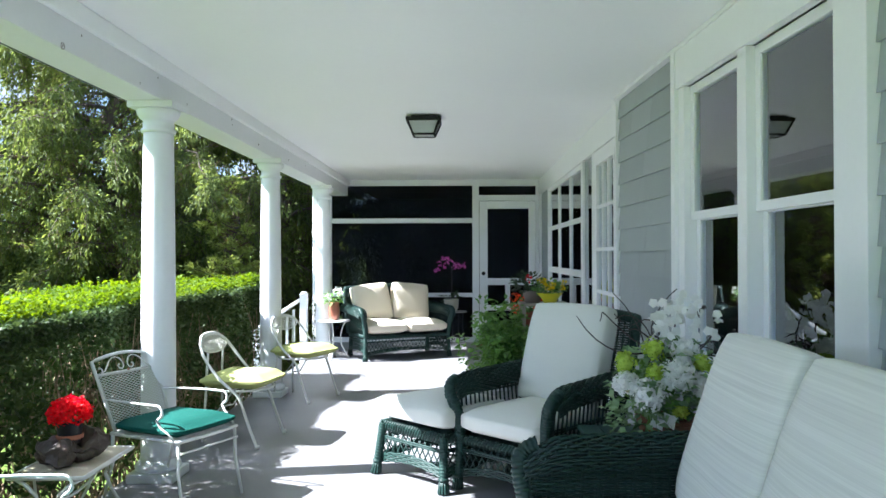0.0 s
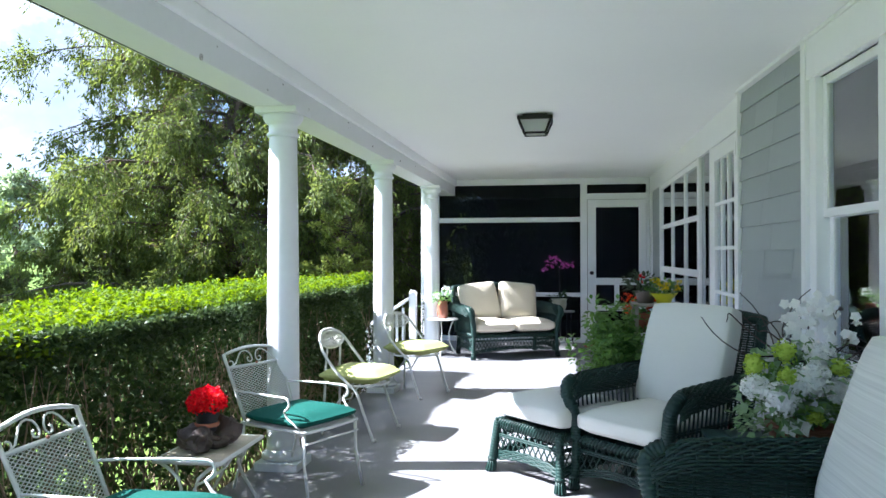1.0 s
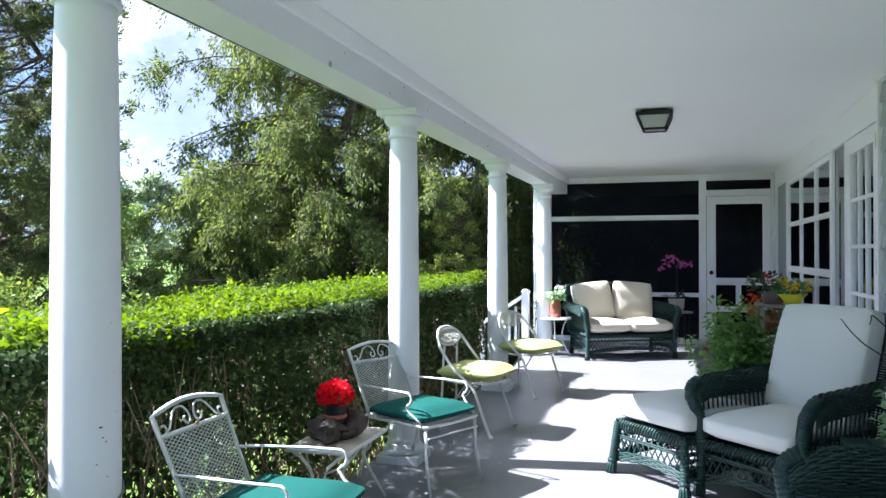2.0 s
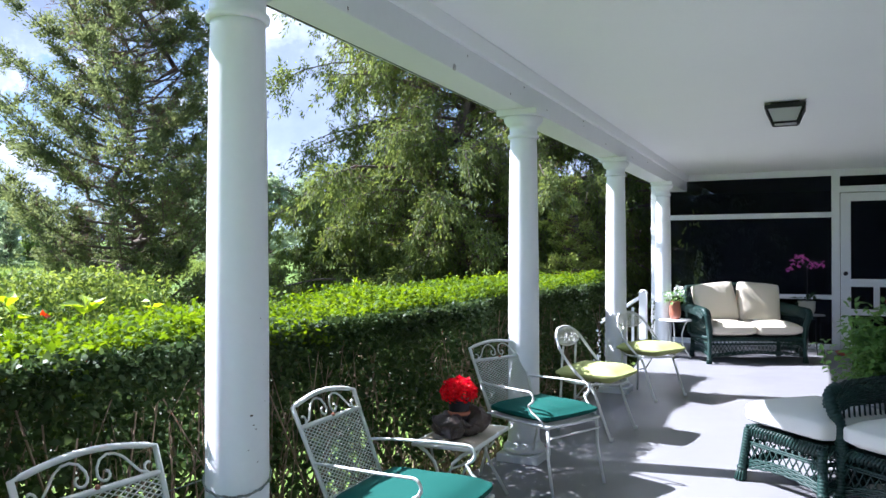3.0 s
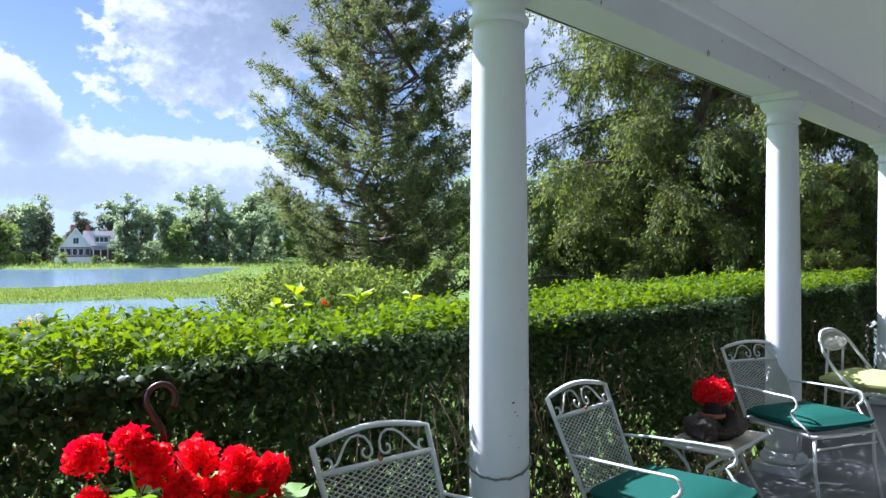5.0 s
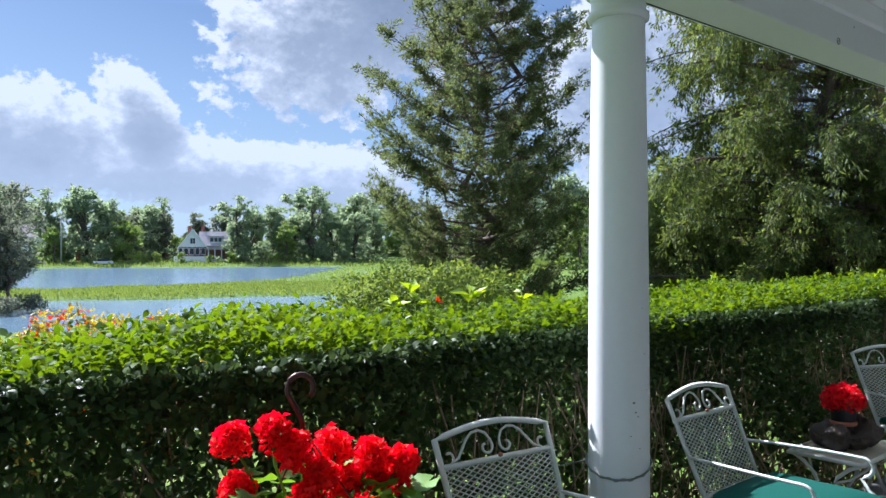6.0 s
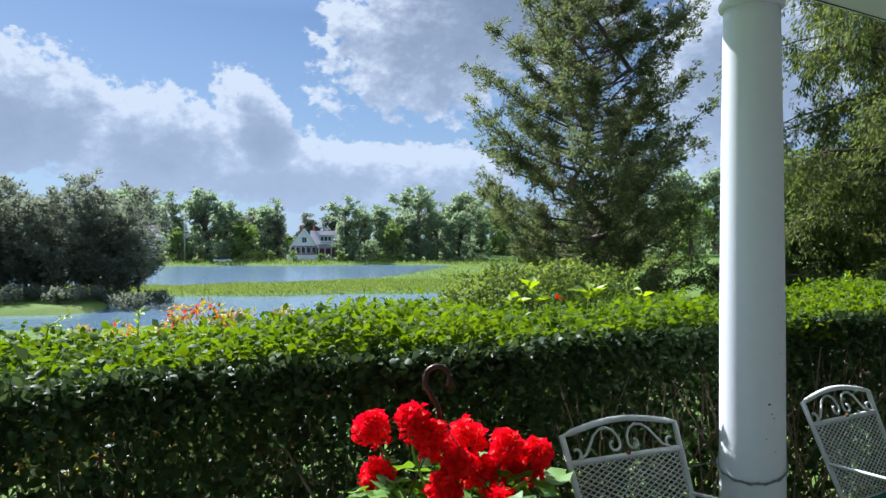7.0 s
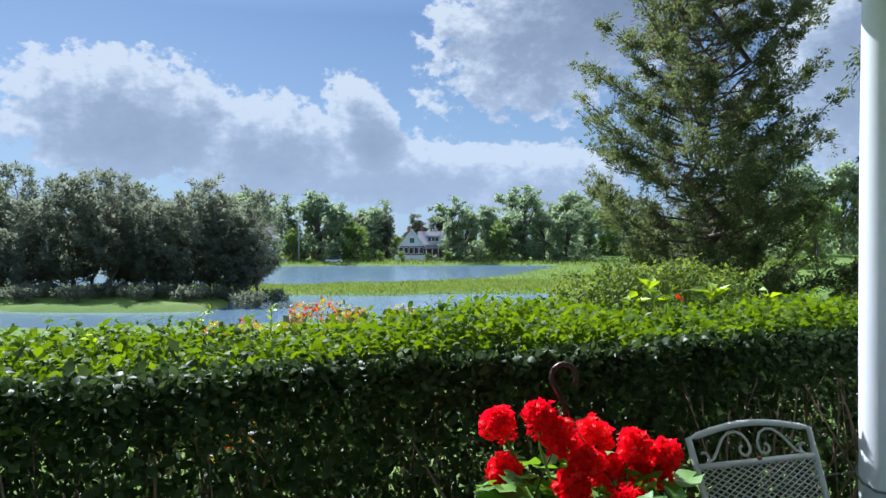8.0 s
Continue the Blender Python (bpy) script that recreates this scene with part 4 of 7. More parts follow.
def garden_chair():
    """Wrought-iron armchair: framed mesh back with scrolls, curled arms, mesh seat, thin legs, a cushion."""
    t = thing("garden_armchair", "white wrought-iron armchair with mesh back and teal seat cushion", "chair", group="iron armchairs along the hedge")
    zt, zb = 0.735, 0.395
    x_at = lambda z: -0.235 - (z - zb) * 0.43
    hw = lambda z: 0.19 + (z - zb) * 0.06
    bm = bmesh.new()
    n = 14
    top = [(x_at(zt + 0.028 * math.sin(math.pi * i / n)), -hw(zt) + 2 * hw(zt) * i / n, zt + 0.028 * math.sin(math.pi * i / n)) for i in range(n + 1)]
    path = [(x_at(z), -hw(z), z) for z in (0.36, 0.5, 0.65)] + top + [(x_at(z), hw(z), z) for z in (0.65, 0.5, 0.36)]
    tube(bm, path, 0.0112, 6, flat=0.8)
    zr = 0.663
    tube(bm, [(x_at(zr), -hw(zr), zr), (x_at(zr), hw(zr), zr)], 0.009, 6)
    tube(bm, [(x_at(0.41), -hw(0.41), 0.41), (x_at(0.41), hw(0.41), 0.41)], 0.008, 6)
    part("back_frame", bm, IRON, t)
    bm = bmesh.new()
    W0 = 2 * 0.198
    lattice(bm, lambda u, v: (x_at(0.412 + v) + 0.002, (u - W0 / 2) * hw(0.412 + v) / 0.203, 0.412 + v), W0, zr - 0.414, 0.03, 0.0145, 0.0021)
    part("back_mesh", bm, IRON, t)
    for s in (-1, 1):
        bm = bmesh.new()
        curl = [(0.148 + (0.006 + 0.002 * i) * math.sin(a), 0.689 + (0.006 + 0.002 * i) * math.cos(a)) for i, a in enumerate(np.linspace(6.6, 3.2, 9))]
        sweep = [(0.135, 0.673), (0.118, 0.681), (0.102, 0.703), (0.085, 0.727), (0.066, 0.741), (0.045, 0.744), (0.026, 0.735), (0.014, 0.715)]
        eye = [(0.031 - (0.019 - 0.0012 * i) * math.cos(a), 0.697 - (0.021 - 0.0014 * i) * math.sin(a)) for i, a in enumerate(np.linspace(0.0, 4.4, 10))]
        full = [(s * y * 1.2, z) for y, z in curl + sweep + eye]
        tube(bm, [(x_at(z), y, z) for y, z in full], 0.0042, 6)
        part("scroll", bm, IRON, t)
        bm = bmesh.new()
        y = s * 0.235
        arm = [(x_at(0.54), s * hw(0.54), 0.54), (-0.2, s * 0.215, 0.545), (0.0, y, 0.548), (0.12, y, 0.548)]
        arm += [(0.12 + 0.033 * math.sin(a), y, 0.515 + 0.033 * math.cos(a)) for a in np.linspace(0.3, 2.9, 8)]
        arm += [(0.115, y, 0.475), (0.14, y * 0.99, 0.44), (0.185, y * 0.95, 0.41), (0.22, y * 0.92, 0.37)]
        tube(bm, arm, 0.0082, 6, flat=0.75)
        part("arm", bm, IRON, t)
        for x0, x1 in ((0.23, 0.275), (-0.225, -0.29)):
            bm = bmesh.new()
            tube(bm, [(x0, s * 0.205, 0.375), (x0 * 1.02, s * 0.208, 0.2), (x1, s * 0.215, 0.004)], 0.010, 6, taper=0.85)
            part("leg", bm, IRON, t)
    bm = bmesh.new()
    tube(bm, [(-0.235, -0.205, 0.37), (0.235, -0.215, 0.37), (0.245, 0, 0.37), (0.235, 0.215, 0.37), (-0.235, 0.205, 0.37)], 0.011, 6, closed=True)
    for x in (-0.1, 0.08):
        tube(bm, [(x, -0.21, 0.365), (x, 0.21, 0.365)], 0.006, 5)
    tube(bm, [(0.25, -0.207, 0.315), (0.25, 0.207, 0.315)], 0.006, 5)
    part("seat_frame", bm, IRON, t)
    bm = bmesh.new()
    lattice(bm, lambda u, v: (v - 0.225, u - 0.2, 0.373), 0.4, 0.45, 0.034, 0.022, 0.002)
    part("seat_mesh", bm, IRON, t)
    part("seat_cushion", cushion(0.48, 0.47, 0.095, m=pose(0.015, 0, 0.416), seed=3, puff=0.7, turn=0.10), TEAL, t, "teal seat cushion")
    return t


def stud(t, at):
    bm = bmesh.new()
    bmesh.ops.create_icosphere(bm, subdivisions=1, radius=0.008, matrix=pose(*at))
    part("ornament", bm, TERRACOTTA, t)


ch = garden_chair()
ch.matrix_basis = pose(-1.545, 1.24, 0, 0, 0, -5.5)
stud(ch, (-0.343, 0.0, 0.674))
ch = copy_thing(ch, pose(-1.49, 2.31, 0, 0, 0, 1))
copy_thing(ch, pose(-1.545, 3.99, 0, 0, 0, -24))


def hoop_chair():
    """Iron chair: one bent hoop runs from the front feet past the seat up over an oval mesh back; thin rear legs, a seat and cushion."""
    t = thing("hoop_chair", "white tubular iron chair with oval mesh back and lime cushion", "chair", group="hoop-backed iron chairs")
    side = [(0.0, 0.235, 0.004), (-0.055, 0.236, 0.14), (-0.12, 0.235, 0.315), (-0.15, 0.235, 0.36), (-0.20, 0.235, 0.40), (-0.27, 0.236, 0.46), (-0.34, 0.235, 0.54), (-0.40, 0.222, 0.625), (-0.44, 0.178, 0.695), (-0.468, 0.1, 0.737)]
    hoop = [(x, -y, z) for x, y, z in side] + [(-0.475, 0.0, 0.747)] + side[::-1]
    bm = bmesh.new()
    pts = []
    for i in range(len(hoop) - 1):
        p0, p1, p2, p3 = (Vector(hoop[max(0, min(len(hoop) - 1, i + k))]) for k in (-1, 0, 1, 2))
        pts += [0.5 * (2 * p1 + (p2 - p0) * q + (2 * p0 - 5 * p1 + 4 * p2 - p3) * q * q + (3 * p1 - p0 - 3 * p2 + p3) * q ** 3) for q in (0.0, 0.33, 0.67)]
    tube(bm, pts + [Vector(hoop[-1])], 0.0105, 7)
    part("hoop", bm, IRON, t)
    for s in (-1, 1):
        bm = bmesh.new()
        lathe(bm, [(0.0, 0.0), (0.015, 0.0), (0.016, 0.022), (0.0, 0.024)], 10, centre=(0.002, s * 0.235, 0.0), cap=False)
        part("foot", bm, IRON, t)
    # oval mesh panel inside the top of the hoop
    f = lambda u, v: (-0.435 - 0.33 * v, u, 0.676 + v * 0.94)
    rim = lambda a: (0.195 * math.cos(a), 0.064 * math.sin(a))
    bm = bmesh.new()
    tube(bm, [f(*rim(a)) for a in np.linspace(0, 2 * math.pi, 29)[:-1]], 0.006, 5, closed=True)
    part("back_rim", bm, IRON, t)
    bm = bmesh.new()
    for k in range(-30, 31):
        for sgn in (1, -1):
            seg = []
            for i in range(41):
                u = -0.195 + 0.39 * i / 40
                v = k * 0.0125 + sgn * 0.5 * u
                if (u / 0.195) ** 2 + (v / 0.064) ** 2 < 1:
                    seg.append(f(u, v))
            if len(seg) > 2:
                tube(bm, [seg[0], seg[len(seg) // 2], seg[-1]], 0.0021, 4)
    part("back_mesh", bm, IRON, t)
    for s in (-1, 1):
        bm = bmesh.new()
        tube(bm, [(-0.418, s * 0.11, 0.62), (-0.425, s * 0.115, 0.5), (-0.43, s * 0.125, 0.3), (-0.445, s * 0.14, 0.004)], 0.009, 6)
        part("leg", bm, IRON, t)
        bm = bmesh.new()
        tube(bm, [(-0.15, s * 0.235, 0.36), (-0.20, s * 0.15, 0.375), (-0.25, s * 0.10, 0.34), (-0.34, s * 0.12, 0.22), (-0.43, s * 0.13, 0.20)], 0.0065, 5)
        part("brace", bm, IRON, t)
    bm = bmesh.new()
    tube(bm, [(-0.22 + 0.225 * math.cos(a), 0.222 * math.sin(a), 0.376) for a in np.linspace(0, 2 * math.pi, 25)[:-1]], 0.009, 6, closed=True)
    tube(bm, [(-0.44, 0, 0.372), (0.0, 0, 0.372)], 0.006, 5)
    tube(bm, [(-0.22, -0.22, 0.372), (-0.22, 0.22, 0.372)], 0.006, 5)
    part("seat_frame", bm, IRON, t)
    part("seat_cushion", cushion(0.50, 0.46, 0.125, m=pose(-0.205, 0, 0.436), seed=6, puff=0.75, turn=0.09), LIME, t, "lime yellow-green seat cushion")
    return t


hc = hoop_chair()
hc.matrix_basis = pose(-1.353, 5.262, 0, 0, 0, -8.7)
copy_thing(hc, pose(-1.266, 6.79, 0, 0, 0, -23.6))


def iron_table(at, sx, sy, rz=0.0, h=0.37):
    t = thing("side_table", "small white iron side table with curved legs and flat top", "table", at, rz)
    top = bmesh.new()
    box(top, -sx / 2, sx / 2, -sy / 2, sy / 2, h - 0.012, h, 0.004)
    part("tabletop", top, surface("old_table_paint", (0.42, 0.37, 0.28), 0.5, 0.2, 6, 80, 0.3, stain=(0.6, 0.58, 0.52), stain_at=0.55), t)
    bm = bmesh.new()
    e = 0.004
    tube(bm, [(-sx / 2 - e, -sy / 2 - e, h - 0.008), (sx / 2 + e, -sy / 2 - e, h - 0.008), (sx / 2 + e, sy / 2 + e, h - 0.008), (-sx / 2 - e, sy / 2 + e, h - 0.008)], 0.0105, 6, closed=True)
    part("rim", bm, IRON, t)
    for a in (-1, 1):
        for b in (-1, 1):
            bm = bmesh.new()
            x, y = a * sx / 2, b * sy / 2
            bow = [(0.95, 0.93, h - 0.014), (0.62, 0.95, h - 0.04), (0.3, 0.97, h - 0.085), (0.2, 0.98, h - 0.13), (0.36, 1.0, h - 0.2), (0.68, 1.03, h - 0.285), (0.98, 1.06, 0.004)]
            tube(bm, [(x * p, y * q, z) for p, q, z in bow], 0.0085, 6)
            # the brace that springs from the bow up to the long side
            tube(bm, [(x * 0.24, y * 0.98, h - 0.11), (x * 0.5, y * 0.75, h - 0.1), (x * 0.8, y * 0.45, h - 0.06), (x * 0.93, y * 0.3, h - 0.016)], 0.0062, 5)
            part("leg", bm, IRON, t)
    return t


iron_table((-1.77, 3.385, 0), 0.31, 0.5, 2)


# ---- wicker ----
def rope_post(bm, pts, r, step=0.0042, sides=10, ridge=0.075, flat=1.0):
    """A wicker-wrapped bar: rings that swell and shrink along its way."""
    pts = [Vector(p) for p in pts]
    out, acc = [], []
    for a, b in zip(pts, pts[1:]):
        n = max(1, round((b - a).length / step))
        out += [a.lerp(b, k / n) for k in range(n)]
    out.append(pts[-1])
    up = Vector((0.13, 0.31, 0.94)).normalized()
    rings = []
    for i, p in enumerate(out):
        d = (out[min(i + 1, len(out) - 1)] - out[max(i - 1, 0)]).normalized()
        s = d.cross(up).normalized()
        q = s.cross(d)
        ring = []
        for j in range(sides):
            h = 2 * math.pi * j / sides
            k = r * (1 + ridge * (-1.0, 0.45, 1.0, 0.45)[i % 4] + 0.03 * math.sin(j * 2.1 + i * 0.05))
            ring.append(bm.verts.new(p + k * (math.cos(h) * s + flat * math.sin(h) * q)))
        rings.append(ring)
    for A, B in zip(rings, rings[1:]):
        for j in range(sides):
            f = bm.faces.new((A[j], A[(j + 1) % sides], B[(j + 1) % sides], B[j]))
            f.smooth = True
    bm.faces.new(rings[0][::-1])
    bm.faces.new(rings[-1])
    return bm


def foot_post(bm, foot, head, top):
    """A wrapped leg that leans out a little and flares into ribbed strands at its foot."""
    a, b = Vector((*foot, 0.0)), Vector((*head, top))
    neck = a.lerp(b, 0.075 / top)
    rope_post(bm, [neck, b], 0.0245)
    rope_post(bm, [a.lerp(b, 0.066 / top), a.lerp(b, 0.084 / top)], 0.029)
    tube(bm, [a + Vector((0, 0, 0.004)), neck], 0.024, 8)


def foot_strands(t, foot, head, top):
    """The ribbed strands that flare round the foot of a wrapped leg, too fine to tell apart."""
    a, b = Vector((*foot, 0.0)), Vector((*head, top))
    neck = a.lerp(b, 0.075 / top)
    bm = bmesh.new()
    for k in range(11):
        h = 2 * math.pi * k / 11
        w = Vector((math.cos(h), math.sin(h), 0))
        tube(bm, [neck + w * 0.020, a.lerp(neck, 0.5) + w * 0.0245, a.lerp(neck, 0.16) + w * 0.029, a + w * 0.026 + Vector((0, 0, 0.004))], 0.0066, 5)
    part("foot", bm, WICKER, t)["kind"] = "stuff"


def weave(bm, f, rows, stakes, r=0.0042, amp=0.0035, stake_r=0.004, per=2):
    """Basket weave over the sheet f(u, v), u and v from 0 to 1: strands along v, over and under stakes along u."""
    n = stakes * per
    for i in range(rows):
        u = (i + 0.5) / rows
        pts = []
        for j in range(n + 1):
            v = j / n
            p = Vector(f(u, v))
            du = Vector(f(min(1, u + 0.01), v)) - Vector(f(max(0, u - 0.01), v))
            dv = Vector(f(u, min(1, v + 0.01))) - Vector(f(u, max(0, v - 0.01)))
            nn = du.cross(dv).normalized()
            pts.append(p + nn * amp * math.cos(math.pi * (j / per + i)))
        tube(bm, pts, r, 4)
    for j in range(stakes + 1):
        v = j / stakes
        tube(bm, [f(u / 8, v) for u in range(9)], stake_r, 4)
    return bm


def wicker_seat(name, label, category, w, d, count, arm_panel=False, arm_z=0.625, back_h=1.0, cush=None, cloth=None, seat_z=0.30, group="", splay=0.0):
    """A wicker chair or sofa that faces +x: wrapped legs, braided rail, lattice apron, rolled arms, woven back, cushions."""
    t = thing(name, label, category, group=group)
    hw, fx, bx = w / 2, d / 2, -d / 2
    lean = 0.20
    for s in (-1, 1):
        bm = bmesh.new()
        foot_post(bm, (fx + 0.012, s * (hw + 0.012)), (fx, s * hw), seat_z)
        foot_strands(t, (fx + 0.012, s * (hw + 0.012)), (fx, s * hw), seat_z)
        part("leg", bm, WICKER, t)
        bm = bmesh.new()
        foot_post(bm, (bx - 0.012, s * (hw - 0.01)), (bx, s * (hw - 0.02)), seat_z)
        foot_strands(t, (bx - 0.012, s * (hw - 0.01)), (bx, s * (hw - 0.02)), seat_z)
        part("leg", bm, WICKER, t)
        # arm: up from the front leg, over, back to the rear post
        y = s * (hw + 0.055)
        top = arm_z
        path = [(fx, s * hw, seat_z), (fx + 0.01, s * (hw + 0.01), 0.42), (fx + 0.03, s * (hw + 0.035), top - 0.095), (fx + 0.02, y, top - 0.035), (fx - 0.05, y, top), (fx - 0.2, y, top + 0.005), (bx + 0.15, s * (hw + 0.04), top + 0.015), (bx - 0.06, s * hw, top + 0.06)]
        curve = []
        for i in range(len(path) - 1):
            p0, p1, p2, p3 = (Vector(path[max(0, min(len(path) - 1, i + k))]) for k in (-1, 0, 1, 2))
            for k in range(6):
                q = k / 6
                curve.append(0.5 * (2 * p1 + (p2 - p0) * q + (2 * p0 - 5 * p1 + 4 * p2 - p3) * q * q + (3 * p1 - p0 - 3 * p2 + p3) * q ** 3))
        curve.append(Vector(path[-1]))
        bm = bmesh.new()
        rope_post(bm, curve[:24], 0.033, sides=12)
        part("arm_post", bm, WICKER, t)
        bm = bmesh.new()

        def roll(u, v, s=s):
            x = fx + 0.02 - (d + 0.065) * v
            yy = hw + 0.045 - 0.01 * v
            a = math.pi * (1.18 - 1.45 * u)
            full = min(1.0, 0.62 + 2.2 * v)
            rz, ry = 0.060 * full, 0.082 * full
            drop_ = 0.05 * max(0.0, 1 - v * 4.5) ** 2
            return (x, s * (yy - ry * math.cos(a) * -1 * -1), arm_z - 0.04 + 0.03 * v + rz * math.sin(a) - drop_)

        weave(bm, roll, 24, 20, 0.006, 0.005, 0.005, per=3)
        tube(bm, [(fx - 0.03 - (d + 0.01) * k / 6, s * (hw + 0.044), arm_z - 0.043 + 0.03 * k / 6) for k in range(7)], 0.044, 10)
        part("armrest", bm, WICKER, t)["kind"] = "stuff"
        if arm_panel:
            bm = bmesh.new()
            weave(bm, lambda u, v, s=s: (fx + 0.0 - d * v, s * (hw + 0.005 - 0.012 * math.sin(math.pi * u)), seat_z + (0.57 - seat_z) * u), 30, 11, 0.0056, 0.005, 0.007, per=4)
            part("arm_panel", bm, WICKER, t)["kind"] = "stuff"
            bm = bmesh.new()
            for k in range(1, 11):
                x = fx - d * k / 11
                for e in (-0.006, 0.006):
                    tube(bm, [(x + e, s * (hw + 0.016 - 0.012 * math.sin(math.pi * q / 6)), seat_z + (0.565 - seat_z) * q / 6) for q in range(7)], 0.0055, 5)
            part("stake", bm, WICKER, t)["kind"] = "stuff"
        else:
            n = int(d / 0.036)
            for k in range(1, n):
                x = fx - d * k / n
                bm = bmesh.new()
                tube(bm, [(x, s * hw, seat_z), (x, s * (hw + 0.02), 0.46), (x, s * (hw + 0.03), arm_z - 0.02)], 0.0058, 5)
                part("spindle", bm, WICKER, t)
            bm = bmesh.new()
            for z in (0.395, 0.408, arm_z - 0.085):
                tube(bm, [(fx, s * (hw + 0.004), z), (bx, s * (hw + 0.004), z)], 0.006, 5)
            part("arm_rail", bm, WICKER, t)
    # braided rail round the seat
    bm = bmesh.new()
    ring = [(fx, -hw), (fx, hw), (bx, hw), (bx, -hw)]
    for (xa, ya), (xb, yb) in zip(ring, ring[1:] + ring[:1]):
        n = int(math.hypot(xb - xa, yb - ya) / 0.022)
        for k in range(n):
            a0, a1 = k / n, (k + 1.6) / n
            p = Vector((xa + (xb - xa) * a0, ya + (yb - ya) * a0, seat_z - 0.035))
            q = Vector((xa + (xb - xa) * a1, ya + (yb - ya) * a1, seat_z + 0.018))
            o = Vector((0.008 if xa == xb == fx else (-0.008 if xa == xb else 0), 0 if xa == xb else math.copysign(0.008, ya), 0))
            tube(bm, [p, p.lerp(q, 0.5) + o * 2, q], 0.0085, 5)
    box(bm, bx + 0.01, fx - 0.01, -hw + 0.01, hw - 0.01, seat_z - 0.03, seat_z + 0.01)
    part("seat_rail", bm, WICKER, t)["kind"] = "stuff"
    # aprons: lattice with an arched lower rim
    for k, (a, b) in enumerate((((fx, -hw), (fx, hw)), ((fx, hw), (bx, hw)), ((bx, -hw), (fx, -hw)))):
        A, B = Vector((*a, 0)), Vector((*b, 0))
        L = (B - A).length
        place = lambda u, v, A=A, B=B, L=L: A.lerp(B, u / L) + Vector((0, 0, v))
        bm = bmesh.new()
        lattice(bm, lambda u, v: place(u, 0.09 + v + 0.02 * math.sin(math.pi * u / L)), L, seat_z - 0.13, 0.045, 0.075, 0.0042)
        part("apron_lattice", bm, WICKER, t)["kind"] = "stuff"
        bm = bmesh.new()
        for j in range(4):
            pts = [place(L * i / 14, 0.075 + 0.011 * j + 0.045 * math.sin(math.pi * i / 14)) + Vector((0, 0, 0.003 * (-1) ** (i + j))) for i in range(15)]
            tube(bm, pts, 0.0065, 5)
        for j in range(2):
            tube(bm, [place(L * i / 10, seat_z - 0.075 + 0.012 * j) for i in range(11)], 0.006, 5)
        part("apron_rim", bm, WICKER, t)
    # back: woven sheet and rolled border
    bh = back_h
    sheet = lambda u, v: (bx - lean * (u * (bh - seat_z)) / 0.6, (v - 0.5) * 2 * (hw + 0.01 + 0.02 * u) * (1 - 0.05 * max(0, u - 0.8) * 5), seat_z + (bh - seat_z) * u)
    bm = bmesh.new()
    weave(bm, sheet, int((bh - seat_z) / 0.013), max(14, int(w / 0.035)), 0.0055, 0.004, 0.005)
    part("back_panel", bm, WICKER, t)["kind"] = "stuff"
    bm = bmesh.new()
    rope_post(bm, [sheet(u / 4, 0) for u in range(5)] + [Vector(sheet(1, v / 6)) + Vector((0, 0, 0.03 * math.sin(math.pi * v / 6))) for v in range(1, 7)] + [sheet(u / 4, 1) for u in (3, 2, 1, 0)], 0.030)
    part("back_border", bm, WICKER, t)
    # cushions
    cw = (w - 0.04) / count
    for k in range(count):
        y = -w / 2 + 0.02 + cw * (k + 0.5)
        part("seat_cushion", cushion(d + 0.03, cw - 0.004, 0.18, m=pose(0.035, y, seat_z + 0.10), seed=k + 2, puff=0.45), cloth, t, "thick pale seat cushion")
        ch_ = cush or 0.56
        m_ = pose(bx + 0.095 - lean * 0.30, y, seat_z + 0.13 + ch_ / 2, 0, -math.degrees(math.atan(lean / 0.6)) - 90, 0)
        part("back_cushion", cushion(ch_, cw - 0.008 - 0.02 * (splay > 0), 0.17, m=m_ @ pose(0, 0, 0, 0, 180, splay * (1 if y > 0 else -1)), seed=k + 8, puff=0.22), cloth, t, "thick pale back cushion")
    return t


arm_c = wicker_seat("wicker_armchair", "dark green wicker armchair with pale grey cushions", "armchair", 0.60, 0.62, 1, cush=0.60, cloth=GREY_CLOTH, seat_z=0.29, back_h=0.93, arm_z=0.605)
arm_c.matrix_basis = pose(0.415, 4.205, 0, 0, 0, 180 + 46.2)
love = wicker_seat("wicker_loveseat", "dark green wicker loveseat with two pairs of cream cushions", "sofa", 1.12, 0.62, 2, cush=0.50, cloth=CREAM, seat_z=0.30, back_h=0.86, splay=6.0)
love.matrix_basis = pose(-0.83, 9.70, 0, 0, 0, -63.2)
sofa = wicker_seat("wicker_sofa", "dark green wicker sofa with pale striped cushions", "sofa", 1.30, 0.66, 2, arm_panel=True, cush=0.62, cloth=STRIPE, seat_z=0.30, back_h=0.9)
sofa.matrix_basis = pose(0.565, 1.99, 0, 0, 0, 180)

